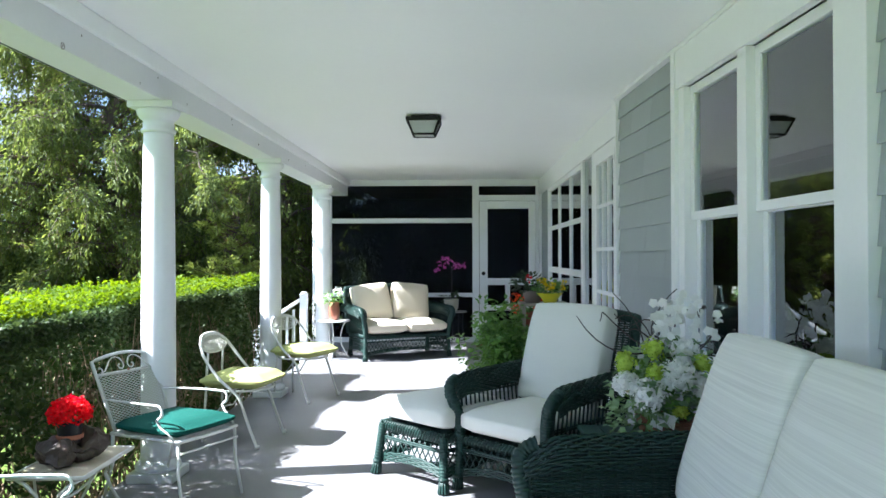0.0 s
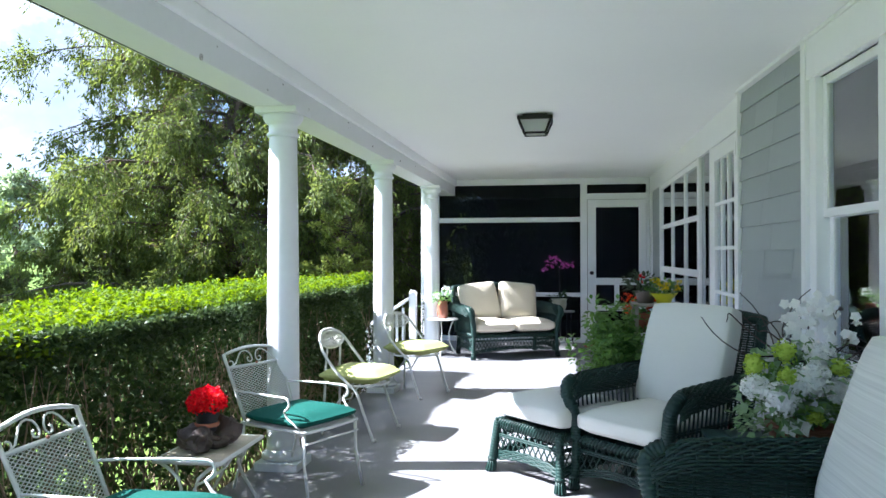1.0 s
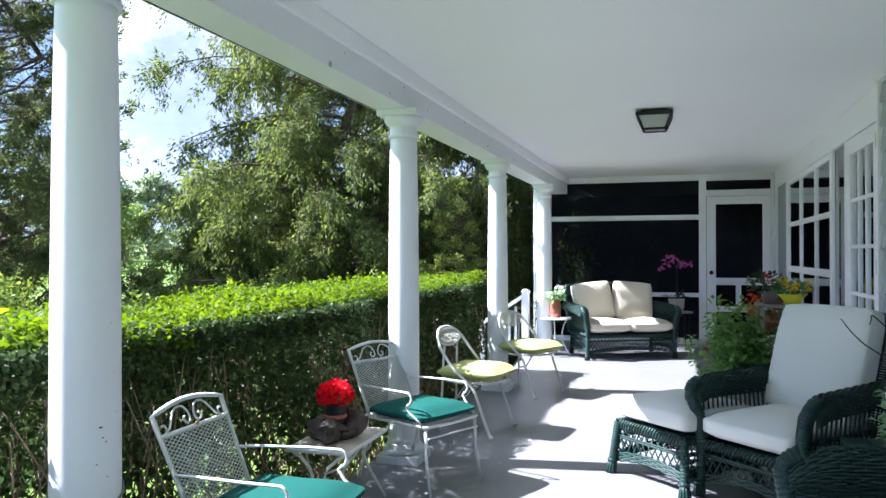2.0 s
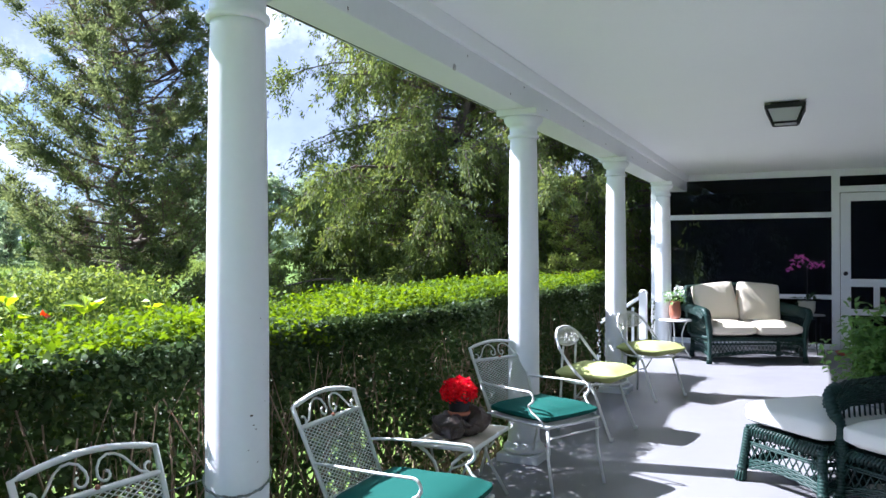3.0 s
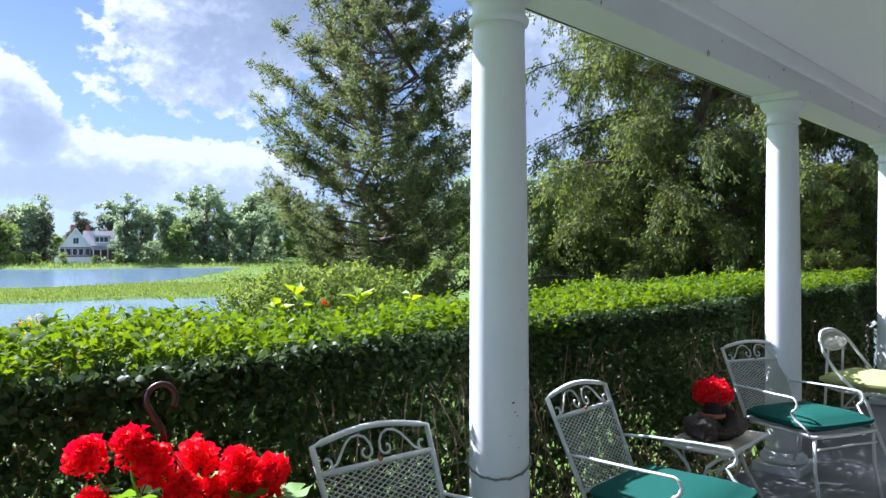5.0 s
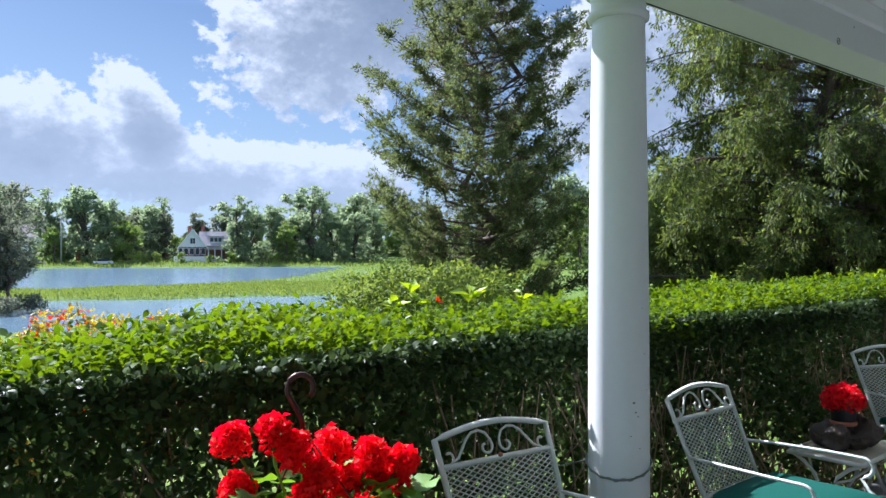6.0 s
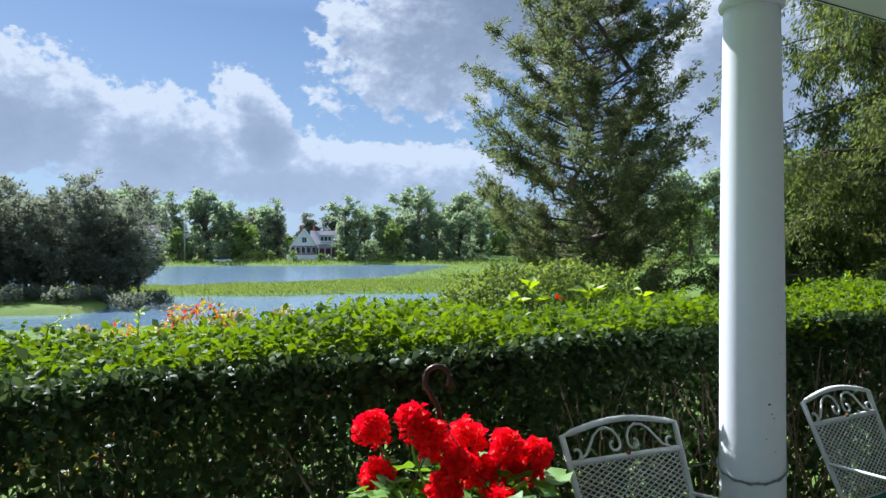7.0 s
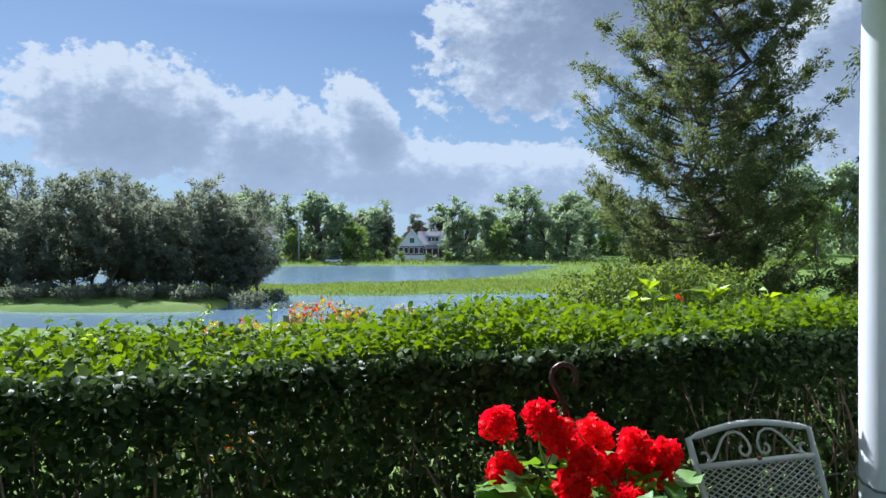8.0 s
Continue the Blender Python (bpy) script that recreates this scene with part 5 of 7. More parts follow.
# ottoman
ot = thing("wicker_ottoman", "dark green wicker footstool with a thick pale cushion", "footstool", (-0.115, 4.49, 0), 180 + 46.2)
o = 0.255
for a in (-1, 1):
    for b in (-1, 1):
        bm = bmesh.new()
        foot_post(bm, (a * o * 1.13, b * o * 1.13), (a * o, b * o), 0.30)
        foot_strands(ot, (a * o * 1.13, b * o * 1.13), (a * o, b * o), 0.30)
        part("leg", bm, WICKER, ot)
bm = bmesh.new()
for (xa, ya), (xb, yb) in (((o, -o), (o, o)), ((o, o), (-o, o)), ((-o, o), (-o, -o)), ((-o, -o), (o, -o))):
    n = 24
    for k in range(n):
        p = Vector((xa + (xb - xa) * k / n, ya + (yb - ya) * k / n, 0.26))
        q = Vector((xa + (xb - xa) * (k + 1.6) / n, ya + (yb - ya) * (k + 1.6) / n, 0.32))
        tube(bm, [p, p.lerp(q, 0.5) * 1.02, q], 0.0085, 5)
box(bm, -o + 0.01, o - 0.01, -o + 0.01, o - 0.01, 0.29, 0.315)
part("seat_rail", bm, WICKER, ot)
for (xa, ya), (xb, yb) in (((o, -o), (o, o)), ((o, o), (-o, o)), ((-o, o), (-o, -o)), ((-o, -o), (o, -o))):
    A, B = Vector((xa, ya, 0)), Vector((xb, yb, 0))
    bm = bmesh.new()
    lattice(bm, lambda u, v: A.lerp(B, u / (2 * o)) * 1.02 + Vector((0, 0, 0.10 + v)), 2 * o, 0.15, 0.045, 0.075, 0.0042)
    part("apron_lattice", bm, WICKER, ot)["kind"] = "stuff"
    bm = bmesh.new()
    for j in range(5):
        tube(bm, [A.lerp(B, i / 12) * 1.03 + Vector((0, 0, 0.075 + 0.011 * j + 0.03 * math.sin(math.pi * i / 12) + 0.003 * (-1) ** (i + j))) for i in range(13)], 0.0065, 5)
    for j in range(2):
        tube(bm, [A.lerp(B, i / 12) * 1.02 + Vector((0, 0, 0.215 + 0.012 * j)) for i in range(13)], 0.006, 5)
    part("apron_rim", bm, WICKER, ot)
part("seat_cushion", cushion(0.56, 0.56, 0.16, m=pose(0, 0, 0.395), seed=4, puff=0.3), GREY_CLOTH, ot, "thick pale cushion")

# slatted side table between armchair and sofa
st = thing("slatted_table", "dark green slatted wooden side table beside the sofa", "table", (0.86, 3.36, 0), 0)
GREENWOOD = surface("dark_green_wood_paint", (0.012, 0.04, 0.035), 0.4, 0.2, 5, 90, 0.3, stretch=(1, 0.2, 1), per_object=0.3)
for k in range(6):
    x = -0.3 + 0.1 * k
    part("slat", boxed(x + 0.002, x + 0.098, -0.35, 0.35, 0.448, 0.468, 0.004), GREENWOOD, st)
bm = bmesh.new()
for y in (-0.3, 0.28):
    box(bm, -0.28, 0.28, y, y + 0.02, 0.39, 0.4475, 0.003)
part("apron", bm, GREENWOOD, st)
for a in (-1, 1):
    for b in (-1, 1):
        part("leg", boxed(a * 0.26 - 0.022, a * 0.26 + 0.022, b * 0.27 - 0.012, b * 0.27 + 0.03, 0, 0.447, 0.004), GREENWOOD, st)

# small round table with a plant, by the last column
rt = thing("round_table", "small round white iron table with thin bowed legs", "table", (-1.62, 9.45, 0))
bm = bmesh.new()
lathe(bm, [(0.0, 0.468), (0.19, 0.468), (0.197, 0.474), (0.197, 0.482), (0.19, 0.487), (0.0, 0.487)], 28, cap=False)
part("tabletop", bm, IRON, rt)
for k in range(3):
    a = 0.5 + k * 2.094
    bm = bmesh.new()
    tube(bm, [(r * math.cos(a), r * math.sin(a), z) for r, z in ((0.15, 0.47), (0.11, 0.4), (0.08, 0.3), (0.09, 0.18), (0.14, 0.08), (0.2, 0.004))], 0.007, 6)
    part("leg", bm, IRON, rt)

# dark scrolled plant table by the loveseat
pt = thing("plant_table", "small dark iron plant table with scrolled feet", "table", (-0.10, 10.55, 0))
bm = bmesh.new()
lathe(bm, [(0.0, 0.50), (0.15, 0.50), (0.155, 0.51), (0.15, 0.517), (0.0, 0.517)], 24, cap=False)
part("tabletop", bm, surface("stone_top", (0.3, 0.28, 0.25), 0.6, 0.15), pt)
for k in range(4):
    a = k * math.pi / 2 + 0.4
    c, s = math.cos(a), math.sin(a)
    bm = bmesh.new()
    tube(bm, [(0.12 * c, 0.12 * s, 0.5), (0.1 * c, 0.1 * s, 0.3), (0.13 * c, 0.13 * s, 0.12), (0.16 * c, 0.16 * s, 0.01)], 0.006, 5)
    tube(bm, [((0.1 + 0.045 * math.cos(h)) * c, (0.1 + 0.045 * math.cos(h)) * s, 0.12 + (0.05 - 0.004 * i) * math.sin(h)) for i, h in enumerate(np.linspace(0, 7.5, 14))], 0.005, 5)
    part("leg", bm, BLACK, pt)

# ceiling lamp
lamp = thing("ceiling_lamp", "square black metal ceiling lantern with frosted glass sides", "lamp", (-0.312, 6.11, 2.43))
bm = bmesh.new()
box(bm, -0.10, 0.10, -0.10, 0.10, -0.02, -0.0005, 0.003)
box(bm, -0.14, 0.14, -0.14, 0.14, -0.05, -0.0205, 0.003)
part("canopy", bm, BLACK, lamp)
bm = bmesh.new()
zt, zb, rt_, rb_ = -0.05, -0.15, 0.125, 0.085
for a in (-1, 1):
    for b in (-1, 1):
        tube(bm, [(a * rt_, b * rt_, zt), (a * rb_, b * rb_, zb)], 0.010, 4)
    tube(bm, [(a * rb_, -rb_, zb), (a * rb_, rb_, zb)], 0.010, 4)
    tube(bm, [(-rb_, a * rb_, zb), (rb_, a * rb_, zb)], 0.010, 4)
part("cage", bm, BLACK, lamp)
m, N = material("lamp_glass")
p = N.n("ShaderNodeBsdfPrincipled", Base_Color=(0.85, 0.87, 0.86, 1), Roughness=0.3)
p.inputs["Transmission Weight"].default_value = 0.6
N.n("ShaderNodeOutputMaterial", Surface=p)
for k in range(4):
    bm = bmesh.new()
    R = Matrix.Rotation(k * math.pi / 2, 4, "Z")
    vs = [bm.verts.new(R @ Vector(q)) for q in ((rt_ - 0.003, -rt_ + 0.004, zt), (rt_ - 0.003, rt_ - 0.004, zt), (rb_ - 0.003, rb_ - 0.004, zb), (rb_ - 0.003, -rb_ + 0.004, zb))]
    bm.faces.new(vs)
    bmesh.ops.solidify(bm, geom=bm.faces[:], thickness=0.003)
    part("glass_side", bm, m, lamp)
part("glass_base", boxed(-rb_ + 0.006, rb_ - 0.006, -rb_ + 0.006, rb_ - 0.006, zb - 0.001, zb + 0.003), m, lamp)

# steps and rail between the columns
stp = thing("porch_steps", "painted grey steps leading down from the porch", "steps", (-1.97, 8.45, 0))
for k in range(3):
    part("tread", boxed(-0.30 * (k + 1), -0.30 * k + 0.0, -0.95, 1.0, -0.17 * (k + 1) - 0.03, -0.17 * (k + 1), 0.006), FLOOR, stp)
hr = thing("handrail", "white wooden stair rail with square posts", "handrail", (-2.02, 9.5, 0))
part("post", boxed(-0.045, 0.045, -0.045, 0.045, -0.15, 0.80, 0.006), WHITE, hr)
bm = bmesh.new()
lathe(bm, [(0.064, 0.801), (0.03, 0.84), (0.001, 0.845)], 4)
part("post_cap", bm, WHITE, hr)
part("post", boxed(-0.64, -0.55, -0.045, 0.045, -0.75, 0.36, 0.006), WHITE, hr)
sl = Matrix.Rotation(-math.atan2(0.40, 0.6), 4, "Y")
bm = bmesh.new()
box(bm, -0.85, 0.0, -0.055, 0.055, -0.02, 0.02, 0.005, pose(-0.045, 0, 0.74) @ sl)
part("top_rail", bm, WHITE, hr)
bm = bmesh.new()
box(bm, -0.85, 0.0, -0.02, 0.02, -0.03, 0.03, 0.004, pose(-0.045, 0, 0.18) @ sl)
part("lower_rail", bm, WHITE, hr)
for k in range(5):
    x = -0.13 - 0.085 * k
    part("baluster", boxed(x - 0.015, x + 0.015, -0.015, 0.015, 0.2 + x * 0.66, 0.70 + x * 0.66, 0.002), WHITE, hr)


# curtains behind the sash windows
CURT = surface("beige_curtain", (0.52, 0.46, 0.36), 0.9, 0.08, 2, 60)


SHEER = surface("grey_sheer_cloth", (0.6, 0.59, 0.56), 0.9, 0.25, 2, 60, stretch=(3, 3, 0.3))


def curtain(u0, u1, z0, z1, cloth=None, label="plain beige curtain inside the sash window"):
    t = thing("window_curtain", label, "curtain")
    bm = bmesh.new()
    n = 26
    rows = [[bm.verts.new(WALL @ Vector((u0 + (u1 - u0) * k / n, 0.24 + 0.018 * math.sin(k * 1.25), z))) for k in range(n + 1)] for z in (z0, z1)]
    for k in range(n):
        bm.faces.new((rows[0][k], rows[0][k + 1], rows[1][k + 1], rows[1][k])).smooth = True
    bmesh.ops.solidify(bm, geom=bm.faces[:], thickness=0.004)
    part("cloth", bm, cloth or CURT, t)


curtain(1.36, 1.55, 0.1, 2.3)
curtain(2.2, 2.36, 0.1, 2.3)
# the grey sheers are added to lighten the dark lower panes
for a, b in ((1.56, 2.19), (2.37, 2.9)):
    curtain(a, b, 0.1, 2.3, SHEER, "grey sheer curtain added inside the sash window to lighten its panes")


# ---- flowers and pot plants ----
def petal_material(name, a, b, through_light=0.3):
    return leaf_material(name, a, b, 0.6, through_light, spec=0.25, hue=0.496)


RED = petal_material("red_petals", (0.60, 0.004, 0.003), (0.88, 0.02, 0.012), 0.5)
CRIMSON = petal_material("crimson_petals", (0.5, 0.004, 0.008), (0.85, 0.02, 0.022), 0.4)
WHITEP = petal_material("white_petals", (0.84, 0.85, 0.83), (0.9, 0.9, 0.89), 0.2)
GREENP = petal_material("green_petals", (0.30, 0.45, 0.06), (0.55, 0.68, 0.14))
MAGENTA = petal_material("magenta_petals", (0.40, 0.05, 0.25), (0.70, 0.16, 0.48))
ORANGE = petal_material("orange_petals", (0.5, 0.03, 0.01), (0.85, 0.14, 0.05))
YELLOWP = petal_material("yellow_petals", (0.6, 0.42, 0.01), (0.85, 0.70, 0.03))
POTLEAF = leaf_material("pot_plant_leaves", (0.06, 0.15, 0.04), (0.2, 0.36, 0.1), 0.45, 0.35)
GERLEAF = leaf_material("geranium_leaves", (0.08, 0.19, 0.025), (0.2, 0.36, 0.06), 0.55, 0.35)
PALEIVY = leaf_material("variegated_leaves", (0.07, 0.17, 0.06), (0.32, 0.44, 0.26), 0.5, 0.3)
BROWNTWIG = surface("dark_twig", (0.035, 0.025, 0.025), 0.6, 0.3)
g4 = np.random.default_rng(44)


def ball_of(c, r, n, size, wide=0.9, squash=1.0, core=0.55):
    """Points, ways and up-sides for n petals over a ball."""
    d = unit(g4.normal(size=(n, 3)) + [0, 0, 0.25])
    P = np.array(c) + d * r * g4.uniform(core, 1.0, (n, 1)) * [1, 1, squash]
    D = unit(np.cross(d, g4.normal(size=(n, 3))) + d * 0.6)
    L = size * g4.uniform(0.7, 1.3, n)
    return P, D, d, L, L * wide


def petals(name, balls, mat, parent, fold=0.2):
    P, D, U, L, Wd = (np.concatenate(k) for k in zip(*balls))
    return leaves(name, P, D, U, L, Wd, mat, parent, fold)


def bush_leaves(c, rx, ry, rz, n, size, wide=0.6, core=0.3):
    d = unit(g4.normal(size=(n, 3)))
    P = np.array(c) + d * [rx, ry, rz] * g4.uniform(core, 1.0, (n, 1)) ** 0.6
    D = unit(d * [1, 1, 0.4] + g4.normal(size=(n, 3)) * 0.6)
    L = size * g4.uniform(0.6, 1.3, n)
    return P, D, d * 0.5 + [0, 0, 0.8], L, L * wide


def round_leaf(bm, c, r, normal, wave=0.25, seed=0):
    """A round scalloped leaf with its own dish."""
    q = Vector(normal).to_track_quat("Z", "X").to_matrix()
    mid = bm.verts.new(Vector(c))
    ring = []
    for k in range(14):
        a = 2 * math.pi * k / 14
        rr = r * (1.0 if k % 2 else 0.9) * (0.35 if k == 0 else 1)
        ring.append(bm.verts.new(Vector(c) + q @ Vector((rr * math.cos(a), rr * math.sin(a), r * wave * (0.6 + 0.5 * math.sin(3 * a + seed))))))
    for k in range(14):
        bm.faces.new((mid, ring[k], ring[(k + 1) % 14])).smooth = True


# geranium basket near the hedge
gx, gy, gz = -1.70, 0.55, 0.787
lat, out_ = Vector((0.397, 0.918, 0)), Vector((-0.918, 0.397, 0))
ps = thing("plant_stand", "low dark iron plant stand on the porch floor", "plant stand", (gx, gy, 0))
bm = bmesh.new()
tube(bm, [(0.13 * math.cos(a), 0.13 * math.sin(a), 0.405) for a in np.linspace(0, 2 * math.pi, 21)[:-1]], 0.008, 6, closed=True)
part("ring", bm, BLACK, ps)
for k in range(4):
    a = k * math.pi / 2
    bm = bmesh.new()
    tube(bm, [(0.13 * math.cos(a), 0.13 * math.sin(a), 0.405), (0.11 * math.cos(a), 0.11 * math.sin(a), 0.2), (0.15 * math.cos(a), 0.15 * math.sin(a), 0.004)], 0.007, 6)
    part("leg", bm, BLACK, ps)
ger = thing("geranium_basket", "hanging basket of bright red geraniums with a bronze hook", "potted plant", (gx, gy, 0.41))
bm = bmesh.new()
lathe(bm, [(0.0, 0.0), (0.10, 0.0), (0.125, 0.1), (0.145, 0.2), (0.152, 0.205), (0.152, 0.225), (0.14, 0.225), (0.13, 0.19), (0.0, 0.185)], 28, cap=False)
part("pot", bm, surface("green_plastic_pot", (0.03, 0.06, 0.04), 0.5, 0.1), ger)
heads = [(-0.195, 0.07), (-0.105, 0.105), (-0.056, 0.063), (0.035, 0.05), (0.115, 0.042), (0.185, -0.02), (0.05, -0.014), (-0.18, -0.028), (-0.033, -0.04), (0.09, -0.06), (-0.007, -0.095), (0.135, -0.005), (0.2, 0.025), (0.0, 0.02)]
rg = random.Random(2)
stalks = bmesh.new()
for k, (a, z) in enumerate(heads):
    c = lat * a * 0.93 + out_ * rg.uniform(-0.09, 0.07) + Vector((0, 0, gz - 0.41 + z))
    r = rg.uniform(0.032, 0.039) if k < 10 else 0.028
    balls = []
    for f in range(30):
        d = unit(g4.normal(size=3) + [0, 0, 0.3])
        balls.append(ball_of(np.array(c) + d * r * 0.72, r * 0.42, 12, 0.017, 0.95))
    petals("flower_head", balls, RED, ger)
    tube(stalks, limb_points((c.x * 0.35, c.y * 0.35, 0.2), tuple(c), 4, 0.03, 0.2, rg), 0.0032, 5)
part("stalk", stalks, GERLEAF, ger)["kind"] = "stuff"
bm = bmesh.new()
for k in range(120):
    a, rr = rg.uniform(0, 2 * math.pi), 0.24 * math.sqrt(rg.random())
    c = Vector((rr * math.cos(a), rr * math.sin(a), 0.25 + rg.uniform(0, 0.14) - 0.2 * rr))
    round_leaf(bm, c, rg.uniform(0.024, 0.046), (rg.uniform(-0.6, 0.6), rg.uniform(-0.6, 0.6), 1), 0.25, k)
for k in range(26):
    a = rg.uniform(0, 2 * math.pi)
    c = Vector((0.17 * math.cos(a), 0.17 * math.sin(a), rg.uniform(0.22, 0.31)))
    round_leaf(bm, c, rg.uniform(0.03, 0.05), (math.cos(a) * 0.8, math.sin(a) * 0.8, 0.6), 0.25, k)
part("leaf", bm, GERLEAF, ger)["kind"] = "stuff"
BRONZE = surface("bronze_metal", (0.07, 0.035, 0.03), 0.4, 0.2, metal=0.6)
hk = lat * -0.04
bm = bmesh.new()
tip = [hk + lat * (0.028 * math.cos(a)) + Vector((0, 0, 0.572 + 0.03 * math.sin(a))) for a in np.linspace(-0.6, 3.5, 14)]
tube(bm, tip + [hk + lat * -0.018 + Vector((0, 0, 0.545)), hk + lat * 0.002 + Vector((0, 0, 0.51)), hk + lat * 0.006 + Vector((0, 0, 0.48))], 0.006, 8)
part("hook", bm, BRONZE, ger, "bent bronze hanging hook")
for k in range(3):
    a = k * 2.094 + 0.3
    bm = bmesh.new()
    tube(bm, [hk + lat * 0.006 + Vector((0, 0, 0.485)), Vector((0.1 * math.cos(a), 0.1 * math.sin(a), 0.34)), Vector((0.148 * math.cos(a), 0.148 * math.sin(a), 0.215))], 0.0017, 4)
    part("hanger_wire", bm, BRONZE, ger)

# carved planter with a black pot of red flowers on the iron table
LOGWOOD = surface("dark_driftwood", (0.075, 0.055, 0.045), 0.6, 0.45, 9, 60, 0.9, 0.006, stain=(0.2, 0.1, 0.05), stain_at=0.62)
lp = thing("wooden_planter", "dark carved driftwood planter on the iron table", "planter", (-1.765, 3.36, 0.371), 62)
bm = bmesh.new()
prev = cushion(0.33, 0.18, 0.17, n=26, seed=12, puff=0.35, m=pose(0, 0, 0.08))
for v in prev.verts:
    x, top_ = v.co.x, v.co.z
    v.co.z *= 1 - 0.42 * math.exp(-((x - 0.005) / 0.055) ** 2) * (top_ > 0.08) + 0.16 * (x > 0.08) - 0.12 * (x < -0.1)
    v.co.y *= 0.8 + 0.3 * abs(x) / 0.16
    n_ = v.co.copy()
    v.co += Vector((noise.noise(n_ * 17), noise.noise(n_ * 17 + Vector((9, 0, 0))), noise.noise(n_ * 15 + Vector((0, 9, 0))))) * 0.034
    v.co += Vector((noise.noise(n_ * 45), noise.noise(n_ * 45 + Vector((5, 0, 0))), noise.noise(n_ * 45 + Vector((0, 5, 0))))) * 0.010
    v.co.z = max(0.0, v.co.z)
    v.co *= 0.8
bm.free()
part("body", prev, LOGWOOD, lp)
fp = thing("flower_pot", "black pot with a dome of bright red flowers", "potted plant", (-1.772, 3.345, 0.455))
bm = bmesh.new()
lathe(bm, [(0.0, 0.0), (0.042, 0.0), (0.05, 0.035), (0.056, 0.095), (0.06, 0.1), (0.0, 0.1)], 20, cap=False)
part("pot", bm, BLACK, fp)
bm = bmesh.new()
lathe(bm, [(0.05, 0.024), (0.057, 0.026), (0.059, 0.04), (0.054, 0.045)], 20, cap=False)
part("band", bm, TERRACOTTA, fp, "brown band round the pot")
balls = []
for k in range(120):
    d = unit(g4.normal(size=3) * [1, 1, 0.8] + [0, 0, 0.35])
    balls.append(ball_of(np.array([0, 0, 0.138]) + d * [0.075, 0.075, 0.055], 0.019, 9, 0.017, 0.9))
petals("blossom", balls, CRIMSON, fp)["kind"] = "stuff"

# the white flower arrangement on the slatted table
fa = thing("flower_arrangement", "basket of white hydrangeas, orchids and ivy with dark twigs", "flower arrangement", (0.93, 3.42, 0.469))
RATTAN = surface("brown_rattan", (0.22, 0.09, 0.045), 0.6, 0.3, 10, 120, 0.5, island=0.5)
bm = bmesh.new()
for k in range(9):
    z = 0.006 + 0.0115 * k
    r = 0.10 + 0.045 * (k / 8) ** 0.7
    tube(bm, [((r + 0.003 * (-1) ** (j + k)) * math.cos(a), (r + 0.003 * (-1) ** (j + k)) * math.sin(a), z) for j, a in enumerate(np.linspace(0, 2 * math.pi, 41)[:-1])], 0.0062, 5, closed=True)
lathe(bm, [(0.0, 0.002), (0.1, 0.002), (0.14, 0.1), (0.0, 0.095)], 24, cap=False)
part("basket", bm, RATTAN, fa)
right, up_ = Vector((0.99, -0.1, 0)), Vector((0, 0, 1))
spot = lambda a, z, d=0.0: np.array(right * a + Vector((0, -1, 0)) * d + up_ * z)
for a, z, d, r in ((-0.01, 0.31, 0.17, 0.075), (-0.13, 0.23, 0.18, 0.07), (-0.22, 0.27, 0.13, 0.052), (0.10, 0.27, 0.15, 0.05), (0.05, 0.40, 0.08, 0.06)):
    balls = [ball_of(spot(a, z, d) + unit(g4.normal(size=3)) * r * 0.8, r * 0.24, 10, 0.0135, 1.1, core=0.8) for k in range(80)]
    head = petals("hydrangea_head", balls, WHITEP, fa)
    bm = bmesh.new()
    bmesh.ops.create_icosphere(bm, subdivisions=2, radius=r * 0.78, matrix=Matrix.Translation(spot(a, z, d)))
    part("core", bm, WHITEP, head)
for a, z, d, r in ((-0.22, 0.36, 0.13, 0.048), (-0.10, 0.42, 0.13, 0.05), (-0.11, 0.33, 0.19, 0.034), (0.10, 0.36, 0.14, 0.04), (0.0, 0.16, 0.18, 0.03)):
    balls = [ball_of(spot(a, z, d) + unit(g4.normal(size=3)) * r * 0.75, r * 0.28, 8, 0.013, 0.95, core=0.8) for k in range(34)]
    head = petals("green_flower_head", balls, GREENP, fa)
    bm = bmesh.new()
    bmesh.ops.create_icosphere(bm, subdivisions=2, radius=r * 0.74, matrix=Matrix.Translation(spot(a, z, d)))
    part("core", bm, GREENP, head)
balls = []
for k in range(64):
    t_ = g4.random()
    c = spot(-0.08 + 0.22 * t_ + g4.normal() * 0.033, 0.44 + 0.15 * math.sin(2.4 * t_ + 0.2) + g4.normal() * 0.04, 0.03 + g4.normal() * 0.04)
    n_ = 5
    ang = np.linspace(0, 2 * np.pi, n_ + 1)[:-1] + g4.random() * 6
    face = unit(np.array([-0.3, -1.0, 0.2]) + g4.normal(size=3) * 0.5)
    a1 = unit(np.cross(face, [0, 0, 1.0]))
    a2 = np.cross(face, a1)
    D = np.cos(ang)[:, None] * a1 + np.sin(ang)[:, None] * a2
    L = np.full(n_, 0.024)
    balls.append((np.repeat(c[None], n_, 0), D, np.repeat(face[None], n_, 0) + 0.1, L, L * 1.25))
for a, z in ((-0.10, 0.115), (-0.05, 0.12)):
    ang = np.linspace(0, 2 * np.pi, 5)[:-1] + 0.5
    D = np.stack([np.cos(ang), np.full(4, -0.25), np.sin(ang)], 1)
    L = np.full(4, 0.045)
    balls.append((np.repeat(spot(a, z, 0.18)[None], 4, 0), D, np.repeat(np.array([[0.1, -1, 0.2]]), 4, 0), L, L * 0.8))
petals("orchid_petals", balls, WHITEP, fa)["kind"] = "stuff"
